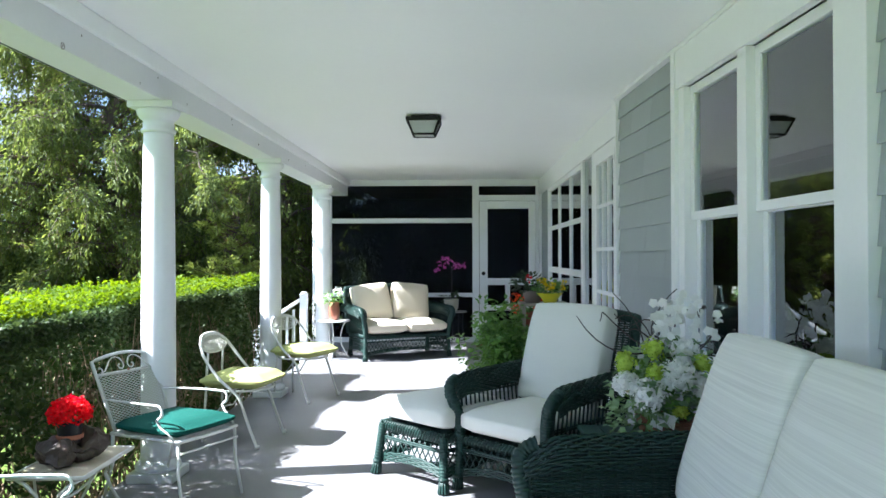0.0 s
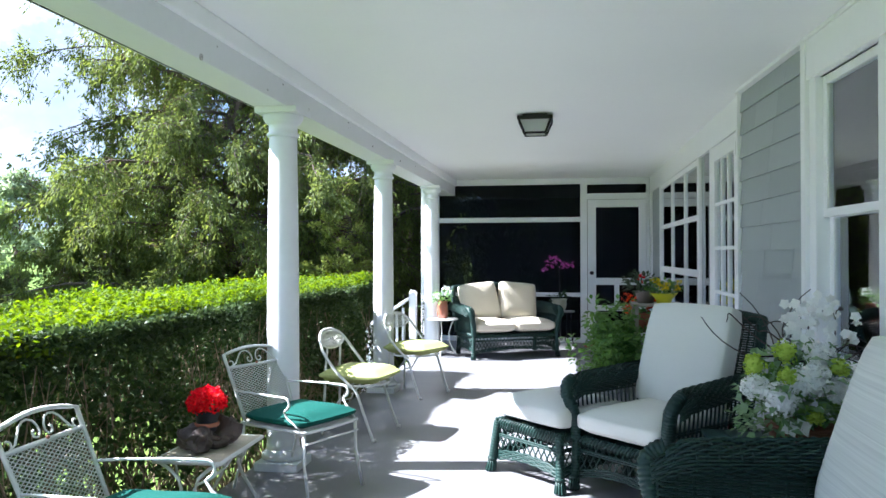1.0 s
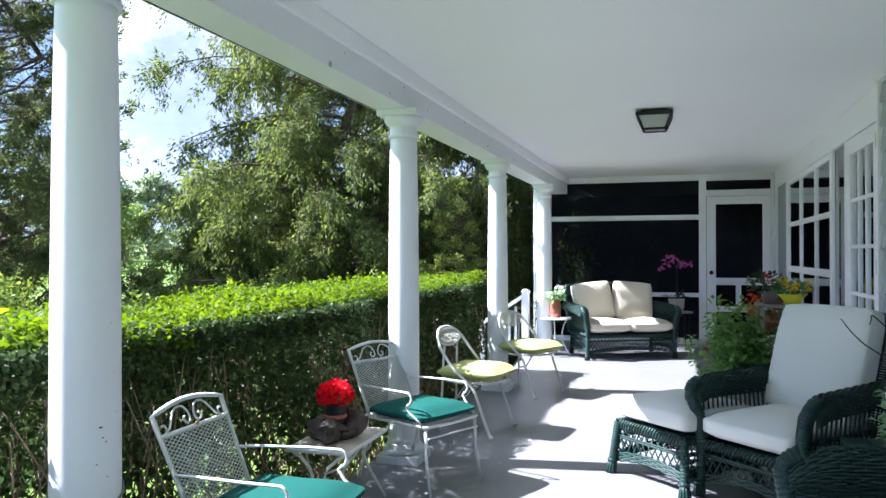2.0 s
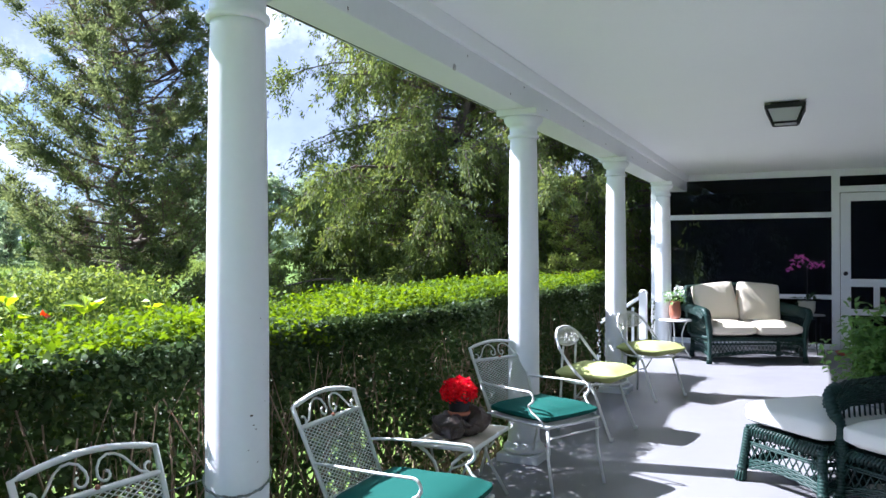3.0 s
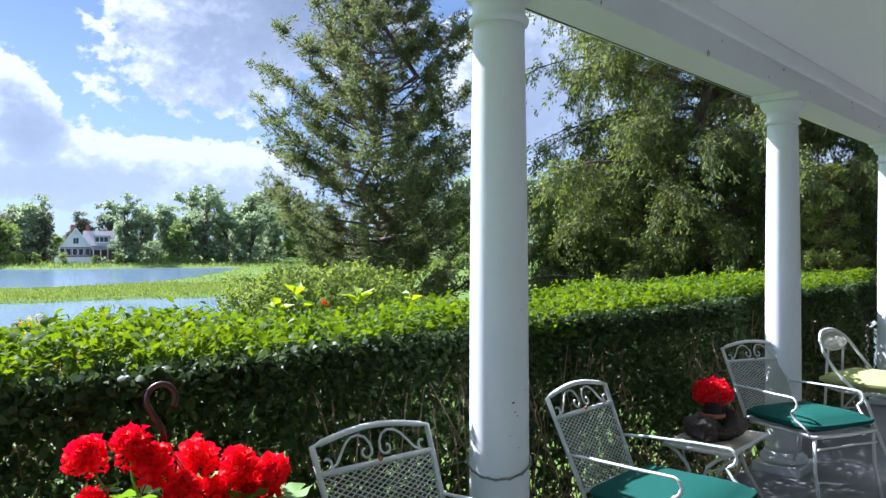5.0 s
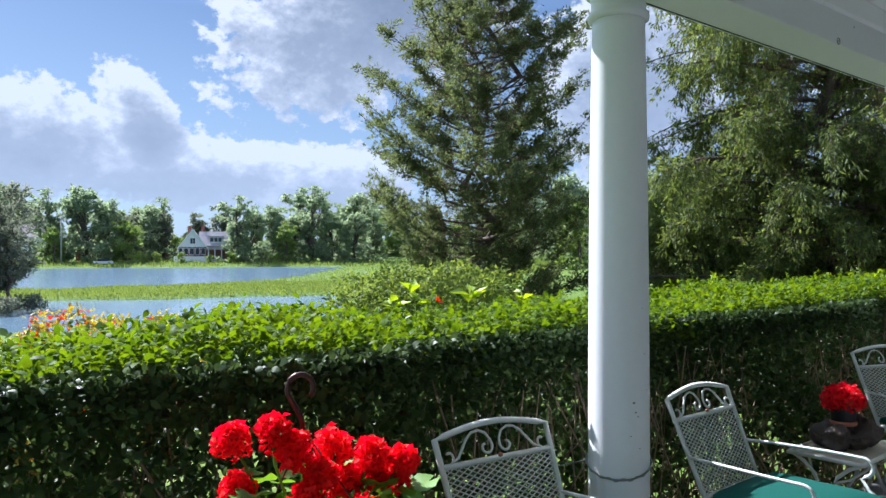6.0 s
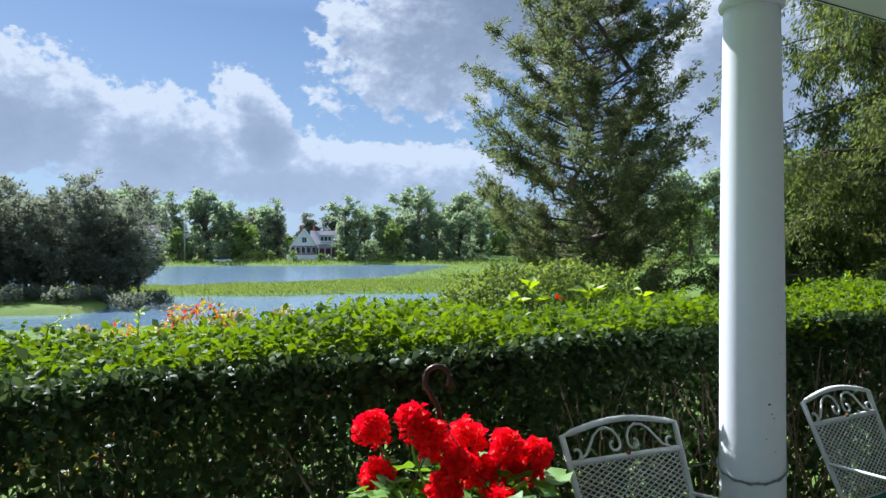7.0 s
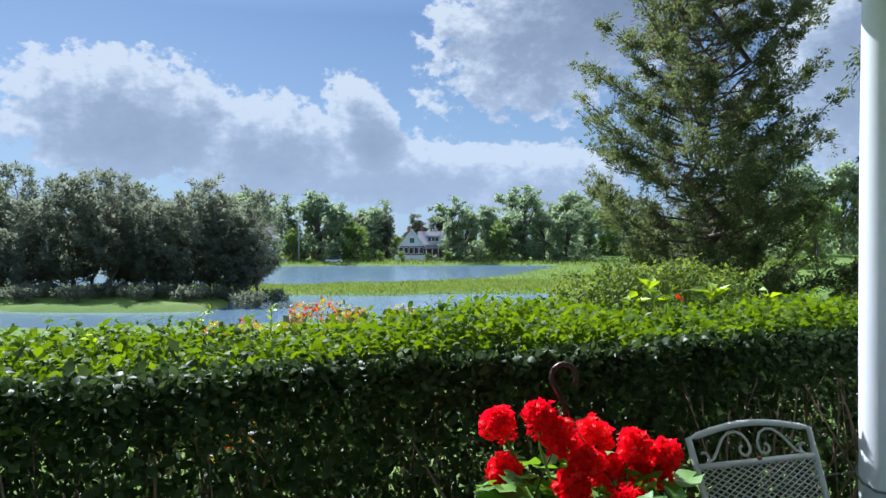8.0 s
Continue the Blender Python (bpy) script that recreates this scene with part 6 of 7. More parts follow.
balls = [bush_leaves((0, -0.05, 0.26), 0.28, 0.2, 0.2, 420, 0.05, 0.62, 0.3), bush_leaves((-0.16, -0.12, 0.13), 0.16, 0.1, 0.1, 150, 0.045, 0.7, 0.3)]
petals("ivy_leaves", balls, PALEIVY, fa)["kind"] = "stuff"
petals("green_leaves", [bush_leaves((0, 0, 0.22), 0.22, 0.2, 0.17, 420, 0.055, 0.5, 0.2)], POTLEAF, fa)["kind"] = "stuff"
for k in range(15):
    rt2 = random.Random(60 + k)
    a0, z0 = rt2.uniform(-0.1, 0.12), rt2.uniform(0.28, 0.42)
    a1, z1 = (-0.42 + 0.06 * k, 0.45 + 0.16 * rt2.random()) if k < 9 else (0.2 + 0.14 * rt2.random(), 0.42 + 0.12 * rt2.random())
    pts = []
    for i in range(13):
        q = i / 12
        w_ = 0.06 * q * math.sin(6.5 * q + k)
        pts.append(spot(a0 + (a1 - a0) * q + w_, z0 + (z1 - z0) * q + 0.07 * q * math.cos(7 * q + k * 1.7), 0.05 * math.sin(k * 2 + 4 * q)))
    bm = bmesh.new()
    tube(bm, pts, 0.005, 5, taper=0.45)
    if k >= 11:
        bmesh.ops.create_icosphere(bm, subdivisions=1, radius=0.011, matrix=Matrix.Translation(pts[-1]))
    part("twig", bm, BROWNTWIG, fa)

# pots beside the glazed door
ST = surface("stand_wood", (0.3, 0.27, 0.22), 0.5, 0.15)
sd2 = thing("plant_table", "pale plant table beside the glazed door", "table", (0.80, 7.55, 0))
part("tabletop", boxed(-0.24, 0.24, -0.2, 0.2, 0.80, 0.825, 0.005), ST, sd2)
for a in (-1, 1):
    for b in (-1, 1):
        part("leg", boxed(a * 0.2 - 0.018, a * 0.2 + 0.018, b * 0.16 - 0.018, b * 0.16 + 0.018, 0, 0.799, 0.003), ST, sd2)


def potted(name, label, at, prof, potmat, leafballs, leafmat, flowers=()):
    t = thing(name, label, "potted plant", at)
    bm = bmesh.new()
    lathe(bm, prof, 24, cap=False)
    part("pot", bm, potmat, t)
    petals("foliage", leafballs, leafmat, t)["kind"] = "stuff"
    for nm, balls, mat in flowers:
        petals(nm, balls, mat, t)["kind"] = "stuff"
    return t


potted("potted_pansies", "yellow flared pot of yellow pansies", (0.86, 7.45, 0.826), [(0, 0), (0.06, 0), (0.085, 0.05), (0.125, 0.095), (0.13, 0.1), (0.118, 0.098), (0.0, 0.08)], YELLOW,
       [bush_leaves((-0.02, 0, 0.15), 0.19, 0.13, 0.075, 320, 0.04)], POTLEAF, [("blossom", [ball_of((g4.uniform(-0.17, 0.15), -0.07 + g4.uniform(-0.05, 0.1), 0.17 + g4.uniform(-0.03, 0.05)), 0.022, 9, 0.03) for k in range(13)], YELLOWP)])
potted("potted_plant", "taupe pot with dark foliage and a red flower", (0.70, 7.55, 0.826), [(0, 0), (0.075, 0), (0.1, 0.11), (0.105, 0.115), (0.09, 0.11), (0, 0.1)], surface("taupe_pot", (0.2, 0.16, 0.14), 0.6, 0.1),
       [bush_leaves((-0.05, 0, 0.19), 0.17, 0.13, 0.11, 260, 0.05)], leaf_material("dark_pot_leaves", (0.02, 0.04, 0.02), (0.07, 0.1, 0.05)), [("blossom", [ball_of((-0.05, -0.08, 0.235), 0.03, 14, 0.03)], CRIMSON)])
g5 = []
for k in range(60):
    c = np.array([g4.normal() * 0.10, g4.normal() * 0.09, 0.0])
    h = g4.uniform(0.45, 0.86)
    for z in np.arange(0.2, h, 0.05):
        g5.append(bush_leaves(c * (1 + z) + [0.05 * math.sin(k + 5 * z), 0, z], 0.055, 0.055, 0.025, 6, 0.068, 0.62, 0.5))
potted("leafy_plant", "tall bushy green plant in a white pot", (0.37, 7.3, 0), [(0, 0), (0.10, 0), (0.14, 0.17), (0.15, 0.175), (0.135, 0.17), (0, 0.15)], WHITE, g5, POTLEAF)
gp = potted("potted_geranium", "orange-red geranium in a terracotta pot", (0.72, 7.95, 0.54), [(0, 0), (0.09, 0), (0.12, 0.14), (0.13, 0.145), (0.13, 0.17), (0.115, 0.165), (0, 0.15)], TERRACOTTA,
            [bush_leaves((0, 0, 0.2), 0.2, 0.16, 0.1, 240, 0.05, 0.9)], POTLEAF, [("blossom", [ball_of((g4.uniform(-0.18, 0.15), g4.uniform(-0.12, 0.08), 0.26 + g4.uniform(-0.07, 0.08)), 0.042, 26, 0.03) for k in range(13)], ORANGE)])
cr = thing("plant_stool", "dark wooden stool under the potted geranium", "stool", (0.72, 7.95, 0))
part("seat", boxed(-0.16, 0.16, -0.16, 0.16, 0.51, 0.5395, 0.005), DARKWOOD, cr)
for a in (-1, 1):
    for b in (-1, 1):
        part("leg", boxed(a * 0.13 - 0.015, a * 0.13 + 0.015, b * 0.13 - 0.015, b * 0.13 + 0.015, 0, 0.5095), DARKWOOD, cr)
potted("flower_vase", "reddish vase with white flowers on the round table", (-1.62, 9.42, 0.488), [(0, 0), (0.055, 0), (0.07, 0.06), (0.068, 0.15), (0.058, 0.2), (0.066, 0.22), (0.05, 0.2), (0, 0.19)], surface("copper_glaze", (0.30, 0.11, 0.07), 0.3, 0.25),
       [bush_leaves((0, 0, 0.27), 0.13, 0.11, 0.09, 70, 0.06)], POTLEAF, [("blossom", [ball_of((0.05, 0, 0.36), 0.05, 30, 0.035), ball_of((-0.07, -0.03, 0.28), 0.035, 20, 0.03)], WHITEP)])
oc = potted("potted_orchid", "magenta orchid in a cream pot", (-0.16, 10.5, 0.518), [(0, 0), (0.07, 0), (0.1, 0.06), (0.1, 0.15), (0.11, 0.17), (0.095, 0.165), (0, 0.15)], surface("cream_glaze", (0.55, 0.52, 0.42), 0.4, 0.15),
            [bush_leaves((0, 0, 0.19), 0.12, 0.1, 0.03, 12, 0.13, 0.4)], leaf_material("orchid_leaves", (0.01, 0.03, 0.01), (0.04, 0.08, 0.03)),
            [("blossom", [ball_of((-0.2 + 0.36 * (k / 11) + g4.normal() * 0.02, g4.normal() * 0.03, 0.64 + 0.08 * math.sin(3.3 * k / 11 + 0.2) - 0.10 * (k % 4 == 0) + g4.normal() * 0.02), 0.026, 8, 0.04) for k in range(12)], MAGENTA)])
bm = bmesh.new()
tube(bm, [(0, 0, 0.16), (0.01, 0, 0.4), (0.0, 0, 0.6), (-0.08, 0, 0.71), (-0.2, 0, 0.7)], 0.006, 5)
tube(bm, [(0.0, 0, 0.56), (0.08, 0, 0.68), (0.18, 0, 0.66)], 0.005, 5)
part("stem", bm, BROWNTWIG, oc)
tr = thing("plant_saucer", "red clay saucer on the floor by the screen door", "saucer", (0.33, 10.72, 0))
bm = bmesh.new()
lathe(bm, [(0, 0), (0.14, 0), (0.17, 0.045), (0.16, 0.045), (0.135, 0.012), (0, 0.01)], 24, cap=False)
part("dish", bm, surface("red_clay", (0.3, 0.05, 0.035), 0.7, 0.15), tr)
# vine on the downspout
vn = thing("climbing_vine", "thin leafy vine climbing the downspout", "vine", (-1.90, 9.9, -0.4))
bm = bmesh.new()
for k in range(3):
    tube(bm, [(0.03 * math.sin(3 * z + 2 * k) - 0.03 * k, -0.06 + 0.02 * math.cos(4 * z + k), z) for z in np.linspace(0, 1.05, 14)], 0.003, 4)
part("stem", bm, BROWNTWIG, vn)
P = np.stack([g4.normal(size=90) * 0.05 - 0.03, -0.07 + g4.normal(size=90) * 0.02, g4.uniform(0.1, 1.1, 90)], 1)
leaves("leaves", P, g4.normal(size=(90, 3)), g4.normal(size=(90, 3)) + [0, -1, 0], g4.uniform(0.03, 0.06, 90), g4.uniform(0.02, 0.04, 90), leaf_material("vine_leaves", (0.02, 0.05, 0.02), (0.06, 0.11, 0.03)), vn)["kind"] = "stuff"
# cable round the column
cb = thing("garden_wire", "thin wire looped round the porch column", "wire", (-1.79, 1.71, 0))
bm = bmesh.new()
tube(bm, [(0.1025 * math.cos(a), 0.1025 * math.sin(a), 0.60 + 0.035 * math.sin(a - 0.6)) for a in np.linspace(0, 2 * math.pi, 33)[:-1]], 0.0032, 5, closed=True)
tube(bm, [(0.1035 * math.cos(a), 0.1035 * math.sin(a), 0.60 + 0.035 * math.sin(a - 0.6) + 0.004 * math.sin(14 * a)) for a in np.linspace(0, 2 * math.pi, 85)[:-1]], 0.0024, 4, closed=True)
tube(bm, [(-0.10, 0.02, 0.585), (-0.2, -0.1, 0.55), (-0.3, -0.25, 0.5)], 0.0022, 5)
part("loop", bm, surface("grey_wire", (0.2, 0.22, 0.2), 0.5, 0.3), cb)


# ---- garden and far shore ----
def shrub(name, label, at, rx, ry, h, mat, seed, n=9000, leaf=0.06, clumps=40):
    g = np.random.default_rng(seed)
    rnd = random.Random(seed)
    t = thing(name, label, "shrub", at)
    bm = bmesh.new()
    P, U = [], []
    for k in range(clumps):
        a, r = g.uniform(0, 2 * np.pi), np.sqrt(g.uniform(0, 1))
        z = h * (0.35 + 0.6 * g.random() * np.sqrt(max(0.05, 1 - r * r * 0.8)))
        c = np.array([rx * r * np.cos(a), ry * r * np.sin(a), z])
        tube(bm, limb_points((c[0] * 0.2, c[1] * 0.2, -0.1), tuple(c), 4, 0, 0.3, rnd), 0.012, 4, taper=0.4)
        m_ = n // clumps
        d = unit(g.normal(size=(m_, 3)))
        P.append(c + d * g.uniform(0.5, 1.1, (m_, 1)) * 0.24 * min(rx, 1.2) * [1.1, 1.1, 0.9])
        U.append(d + [0, 0, 0.7])
    part("stem", bm, TWIG, t)["kind"] = "stuff"
    P, U = np.concatenate(P), np.concatenate(U)
    n = len(P)
    leaves("crown", P, unit(g.normal(size=(n, 3)) + U * 0.3), U, leaf * g.uniform(0.6, 1.4, n), leaf * 0.55 * g.uniform(0.7, 1.3, n), mat, t)
    return t


def dome_shrub(label, at, rx, ry, h, mat, seed, n, leaf):
    """A dense rounded shrub: stems and a lumpy dome of leaves."""
    g = np.random.default_rng(seed)
    rnd = random.Random(seed)
    t = thing("garden_shrub", label, "shrub", at)
    bm = bmesh.new()
    for k in range(50):
        a, r = rnd.uniform(0, 6.28), math.sqrt(rnd.random()) * 0.8
        tube(bm, limb_points((rx * r * 0.3 * math.cos(a), ry * r * 0.3 * math.sin(a), -0.1), (rx * r * math.cos(a), ry * r * math.sin(a), h * (0.95 - 0.5 * r)), 4, 0, 0.3, rnd), 0.012, 4, taper=0.4)
    part("stem", bm, TWIG, t)["kind"] = "stuff"
    d = unit(g.normal(size=(n, 3)) * [1, 1, 0.8] + [0, 0, 0.35])
    d = d / ((d[:, :2] ** 2).sum(1) ** 2 + d[:, 2] ** 4)[:, None] ** 0.25
    lump = 1 + 0.09 * np.sin(d[:, 0] * 9 + seed) * np.sin(d[:, 1] * 8) + 0.07 * np.sin(d[:, 2] * 13 + d[:, 0] * 5) + 0.05 * np.sin(d[:, 1] * 19 + seed) * np.sin(d[:, 0] * 17) + 0.03 * g.normal(size=n)
    lump = lump * np.where(g.random(n) < 0.3, g.uniform(0.6, 0.95, n), 1.0)
    P = d * lump[:, None] * [rx, ry, h * 0.55] + [0, 0, h * 0.45]
    leaves("crown", P, unit(g.normal(size=(n, 3)) + d * 0.5), d + g.normal(size=(n, 3)) * 0.4 + [0, 0, 0.4], leaf * g.uniform(0.6, 1.4, n), leaf * 0.6 * g.uniform(0.7, 1.3, n), mat, t)
    return t


dome_shrub("broad rounded yellow-green shrub on the lawn beyond the hedge", (-7.86, 5.74, drop(-7.86, 5.74)), 1.0, 1.25, 1.75, SHRUB, 31, 24000, 0.065)
GOLD = leaf_material("golden_leaves", (0.17, 0.2, 0.03), (0.42, 0.33, 0.05), 0.5, 0.45, tip=(0.5, 0.11, 0.05), tip_at=0.68)
shrub("golden_shrub", "yellow and red tipped shrub behind the hedge", (-5.95, 1.2, drop(-5.95, 1.2)), 0.45, 1.0, 1.66, GOLD, 33, 14000, 0.04, 130)
shrub("golden_shrub", "yellow leaved shrub behind the hedge", (-5.6, 0.1, drop(-5.6, 0.1)), 0.35, 0.6, 1.56, GOLD, 34, 3600, 0.04, 40)

YOUNG = leaf_material("sapling_leaves", (0.11, 0.15, 0.05), (0.28, 0.33, 0.09), 0.6, 0.5, spec=0.2)
sap = conifer("sapling_tree", "slender bright green sapling before the junipers", (-3.25, 10.2, drop(-3.25, 10.2)), 3.2, 0.62, YOUNG, 51, limbs=46, plumes=9, tufts=5, per=9, spray=0.05, trunk_r=0.03, low=0.15, shape=0.6, dead=1)

# shoots that stand above the clipped hedge
SHOOT = leaf_material("young_shoot_leaves", (0.16, 0.26, 0.03), (0.34, 0.44, 0.06), 0.45, 0.45)
REDLEAF = leaf_material("red_shoot_leaves", (0.4, 0.08, 0.04), (0.6, 0.15, 0.06), 0.5, 0.4)


def shoot(at, h, n, leaf, seed, lean=0.1, mat=None):
    g = np.random.default_rng(seed)
    t = thing("hedge_shoot", "bright green young shoot standing above the hedge", "plant shoot", at, group="shoots above the hedge")
    bm = bmesh.new()
    dx, dy = g.normal() * lean, g.normal() * lean
    tube(bm, [(0, 0, -0.12), (dx * 0.3, dy * 0.3, h * 0.5), (dx, dy, h)], 0.0035, 5, taper=0.5)
    part("stem", bm, SHOOT, t)
    q = g.uniform(0.25, 1.0, n)[:, None]
    P = q * [dx, dy, h]
    D = np.stack([g.normal(size=n), g.normal(size=n), g.uniform(0.1, 0.9, n)], 1)
    leaves("leaf", P, D, g.normal(size=(n, 3)) * 0.4 + [0.2, 0, 1], leaf * g.uniform(0.7, 1.2, n), leaf * 0.55 * g.uniform(0.8, 1.2, n), mat or SHOOT, t)
    return t


for k, (x, y, h, n, lf) in enumerate(((-2.95, 1.78, 0.10, 7, 0.10), (-2.92, 2.05, 0.08, 6, 0.10), (-2.8, 1.55, 0.07, 5, 0.08), (-2.95, 2.45, 0.06, 5, 0.07), (-2.9, 4.1, 0.10, 9, 0.045), (-3.0, 0.1, 0.06, 9, 0.03),
                                       (-2.9, -0.2, 0.07, 9, 0.032), (-2.7, 0.6, 0.04, 7, 0.03), (-2.95, 0.95, 0.05, 7, 0.03), (-2.6, -0.45, 0.04, 6, 0.03), (-2.85, 5.6, 0.08, 7, 0.04), (-2.8, 6.4, 0.08, 7, 0.04))):
    shoot((x, y, 1.0 + 0.006 * y), h, n, lf, 70 + k, 0.05)
rf = thing("red_leaf", "small red leaf on top of the hedge", "leaf", (-2.9, 1.86, 1.05))
leaves("blade", np.zeros((3, 3)), g4.normal(size=(3, 3)) + [0, 0, 0.5], g4.normal(size=(3, 3)) + [1, 0, 0.4], np.full(3, 0.035), np.full(3, 0.022), REDLEAF, rf)

# reeds and marsh grass, each blade too small to tell apart
g6 = np.random.default_rng(61)
n = 90000
s = np.where(g6.random(n) < 0.55, g6.uniform(60, 92, n), g6.uniform(84, 215, n))
q = g6.uniform(-0.62, 0.5, n)
x, y = UX * s + UY * q * s, UY * s - UX * q * s
z = ground_height(x, y)
shore = (z > WATER - 0.12)
x, y, z, s = x[shore], y[shore], z[shore], s[shore]
n = len(x)
L = g6.uniform(0.14, 0.38, n) * np.where(s > 180, 2.6, 1.0)
leaves("marsh_grass", np.stack([x, y, z - 0.05], 1), g6.normal(size=(n, 3)) * [0.25, 0.25, 0] + [0, 0, 1], g6.normal(size=(n, 3)), L, L * 0.35, leaf_material("marsh_grass_blades", (0.12, 0.18, 0.045), (0.22, 0.27, 0.07), 0.7, 0.35))
tagged(bpy.data.objects["marsh_grass"], "yellow-green marsh grass along the water", "grass", kind="stuff")

# island pines
isl_rng = random.Random(8)
ISL_P = conifer("island_pine", "dark ragged cedar on the pond island", (0, 0, 0), 8.2, 2.9, HAZY_DARKTREE, 81, limbs=60, plumes=8, tufts=4, per=4, spray=0.3, wide=0.5, trunk_r=0.17, low=0.1, shape=0.4, dead=2)
ISL_Q = conifer("island_pine", "dark ragged cedar with a bare trunk on the pond island", (0, 0, 0), 9.6, 2.7, HAZY_DARKTREE, 82, limbs=44, plumes=7, tufts=4, per=4, spray=0.28, wide=0.5, trunk_r=0.17, low=0.2, shape=0.28, dead=3)
for o_ in (ISL_P, ISL_Q):
    o_["group"] = "pines on the island"
spots = [(-0.585, 60, 0), (-0.55, 57, 0), (-0.525, 62, 0), (-0.495, 58, 0), (-0.465, 61, 1), (-0.44, 57, 1), (-0.42, 60, 0), (-0.385, 58, 0), (-0.36, 61, 0), (-0.335, 57, 0), (-0.315, 60, 1), (-0.285, 58, 0), (-0.262, 60, 0), (-0.244, 58, 1), (-0.62, 58, 0), (-0.30, 62, 0), (-0.41, 63, 0), (-0.66, 60, 0), (-0.57, 63, 1)]
first = {0: ISL_P, 1: ISL_Q}
used = set()
for qq, ss, kind_ in spots:
    p = polar(ss, qq)
    zz = max(drop(*p), WATER + 0.1) - 0.1
    k = isl_rng.uniform(0.82, 1.08) * (0.92 if qq > -0.3 else 1)
    mm = Matrix.LocRotScale((p[0], p[1], zz), Euler((0, 0, isl_rng.uniform(0, 6.28))), (1, 1, 1))
    src = first[kind_]
    if kind_ not in used:
        used.add(kind_)
        src.matrix_basis = mm
        o_ = src
    else:
        o_ = copy_thing(src, mm)
    o_.scale = (k, k, k)
for k in range(16):
    qq, ss = -0.62 + 0.026 * k, 54 + 3 * math.sin(k * 2.1)
    p = polar(ss, qq)
    o_ = shrub("island_shrub", "low dark shrub along the island shore", (p[0], p[1], max(drop(*p), WATER) - 0.1), 1.3, 1.3, 1.3, HAZY_DARKTREE if k % 3 else HAZY_BROADLEAF, 200 + k, 900, 0.2, 14) if k < 3 else copy_thing(o_, pose(p[0], p[1], max(drop(*p), WATER) - 0.1, 0, 0, 40 * k))
rk = polar(51.5, -0.381)
rock = thing("boulder", "pale grey boulder in the shallow water by the island", "rock", (rk[0], rk[1], WATER - 0.1))
bm = bmesh.new()
bmesh.ops.create_icosphere(bm, subdivisions=4, radius=0.7)
for v in bm.verts:
    k = 1 + 0.25 * noise.noise(v.co * 1.5) + 0.08 * noise.noise(v.co * 5)
    v.co = Vector((v.co.x * k, v.co.y * k * 0.8, max(-0.1, v.co.z * k * 0.6)))
part("stone", bm, surface("boulder_stone", (0.32, 0.32, 0.33), 0.85, 0.2, 3, 30, 0.8, 0.03), rock)

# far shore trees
kinds = [broad_tree("shore_tree", "broad green tree on the far shore", 17.0, 6.4, HAZY_BROADLEAF, 91, clumps=150, per=28, leaf=0.75, trunk=0.05),
         broad_tree("shore_tree", "tall green tree on the far shore", 20.0, 5.6, HAZY_BROADLEAF, 92, clumps=140, per=28, leaf=0.7, trunk=0.06),
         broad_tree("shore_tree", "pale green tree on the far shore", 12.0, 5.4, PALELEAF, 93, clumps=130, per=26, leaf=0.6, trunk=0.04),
         broad_tree("shore_tree", "dark evergreen tree on the far shore", 15.0, 4.4, HAZY_DARKTREE, 94, clumps=130, per=26, leaf=0.65, trunk=0.05)]
for k, o_ in enumerate(kinds):
    o_["group"] = "trees on the far shore"
    o_.matrix_basis = pose(-340 - 20 * k, 40, drop(-340 - 20 * k, 40) - 0.5)
sr = random.Random(17)


def plant(kind_, s_, q_, k):
    p = polar(s_, q_)
    o_ = copy_thing(kinds[kind_], pose(p[0], p[1], drop(*p) - 0.6, 0, 0, sr.uniform(0, 360)))
    o_.scale = (k * sr.uniform(0.9, 1.1), k * sr.uniform(0.9, 1.1), k)
    return o_


# (kind, distance, place across, size) of the trees that make the skyline
for row in ((1, 215, -0.205, 1.0), (0, 212, -0.165, 1.18), (0, 218, -0.14, 1.0), (2, 206, -0.20, 0.8), (3, 222, -0.115, 0.95), (2, 212, -0.122, 0.95), (0, 226, -0.09, 0.95), (3, 226, -0.075, 1.0),
            (1, 208, 0.012, 0.95), (0, 210, 0.03, 0.85), (0, 214, 0.058, 0.95), (1, 212, 0.108, 1.12), (0, 216, 0.085, 0.8), (2, 207, 0.075, 0.9), (0, 212, 0.135, 0.85), (0, 210, 0.165, 0.85), (1, 214, 0.19, 0.9),
            (2, 204, -0.055, 0.30), (2, 204, -0.085, 0.3), (2, 203, -0.02, 0.25), (2, 205, -0.10, 0.28), (2, 204, 0.005, 0.3)):
    plant(*row)
for k in range(74):
    plant(sr.choice((0, 0, 1, 3, 2)), sr.uniform(230, 285), -0.75 + 1.25 * (k + sr.random()) / 74, sr.uniform(0.6, 1.35))
for k in range(18):
    plant(sr.choice((0, 0, 1, 3)), sr.uniform(90, 150), 0.52 + 1.3 * (k + sr.random()) / 18, sr.uniform(0.55, 0.85))
for k in range(9):
    plant(sr.choice((0, 0, 1, 3)), sr.uniform(120, 200), -2.2 + 1.5 * (k + sr.random()) / 9, sr.uniform(0.6, 0.9))
for row in ((2, 58, 0.495, 0.50), (0, 72, 0.47, 0.55), (0, 76, 0.53, 0.58), (0, 80, 0.6, 0.6), (2, 66, 0.66, 0.7), (0, 70, 0.75, 0.62), (2, 60, 0.80, 0.62), (0, 64, 0.9, 0.6)):
    plant(*row)
sb = conifer("low_juniper", "low dark juniper shrub on the lawn", (*polar(13.2, 0.545), -0.95), 1.9, 0.9, CEDAR, 41, limbs=40, plumes=9, tufts=5, per=9, spray=0.07, trunk_r=0.06, dead=1)

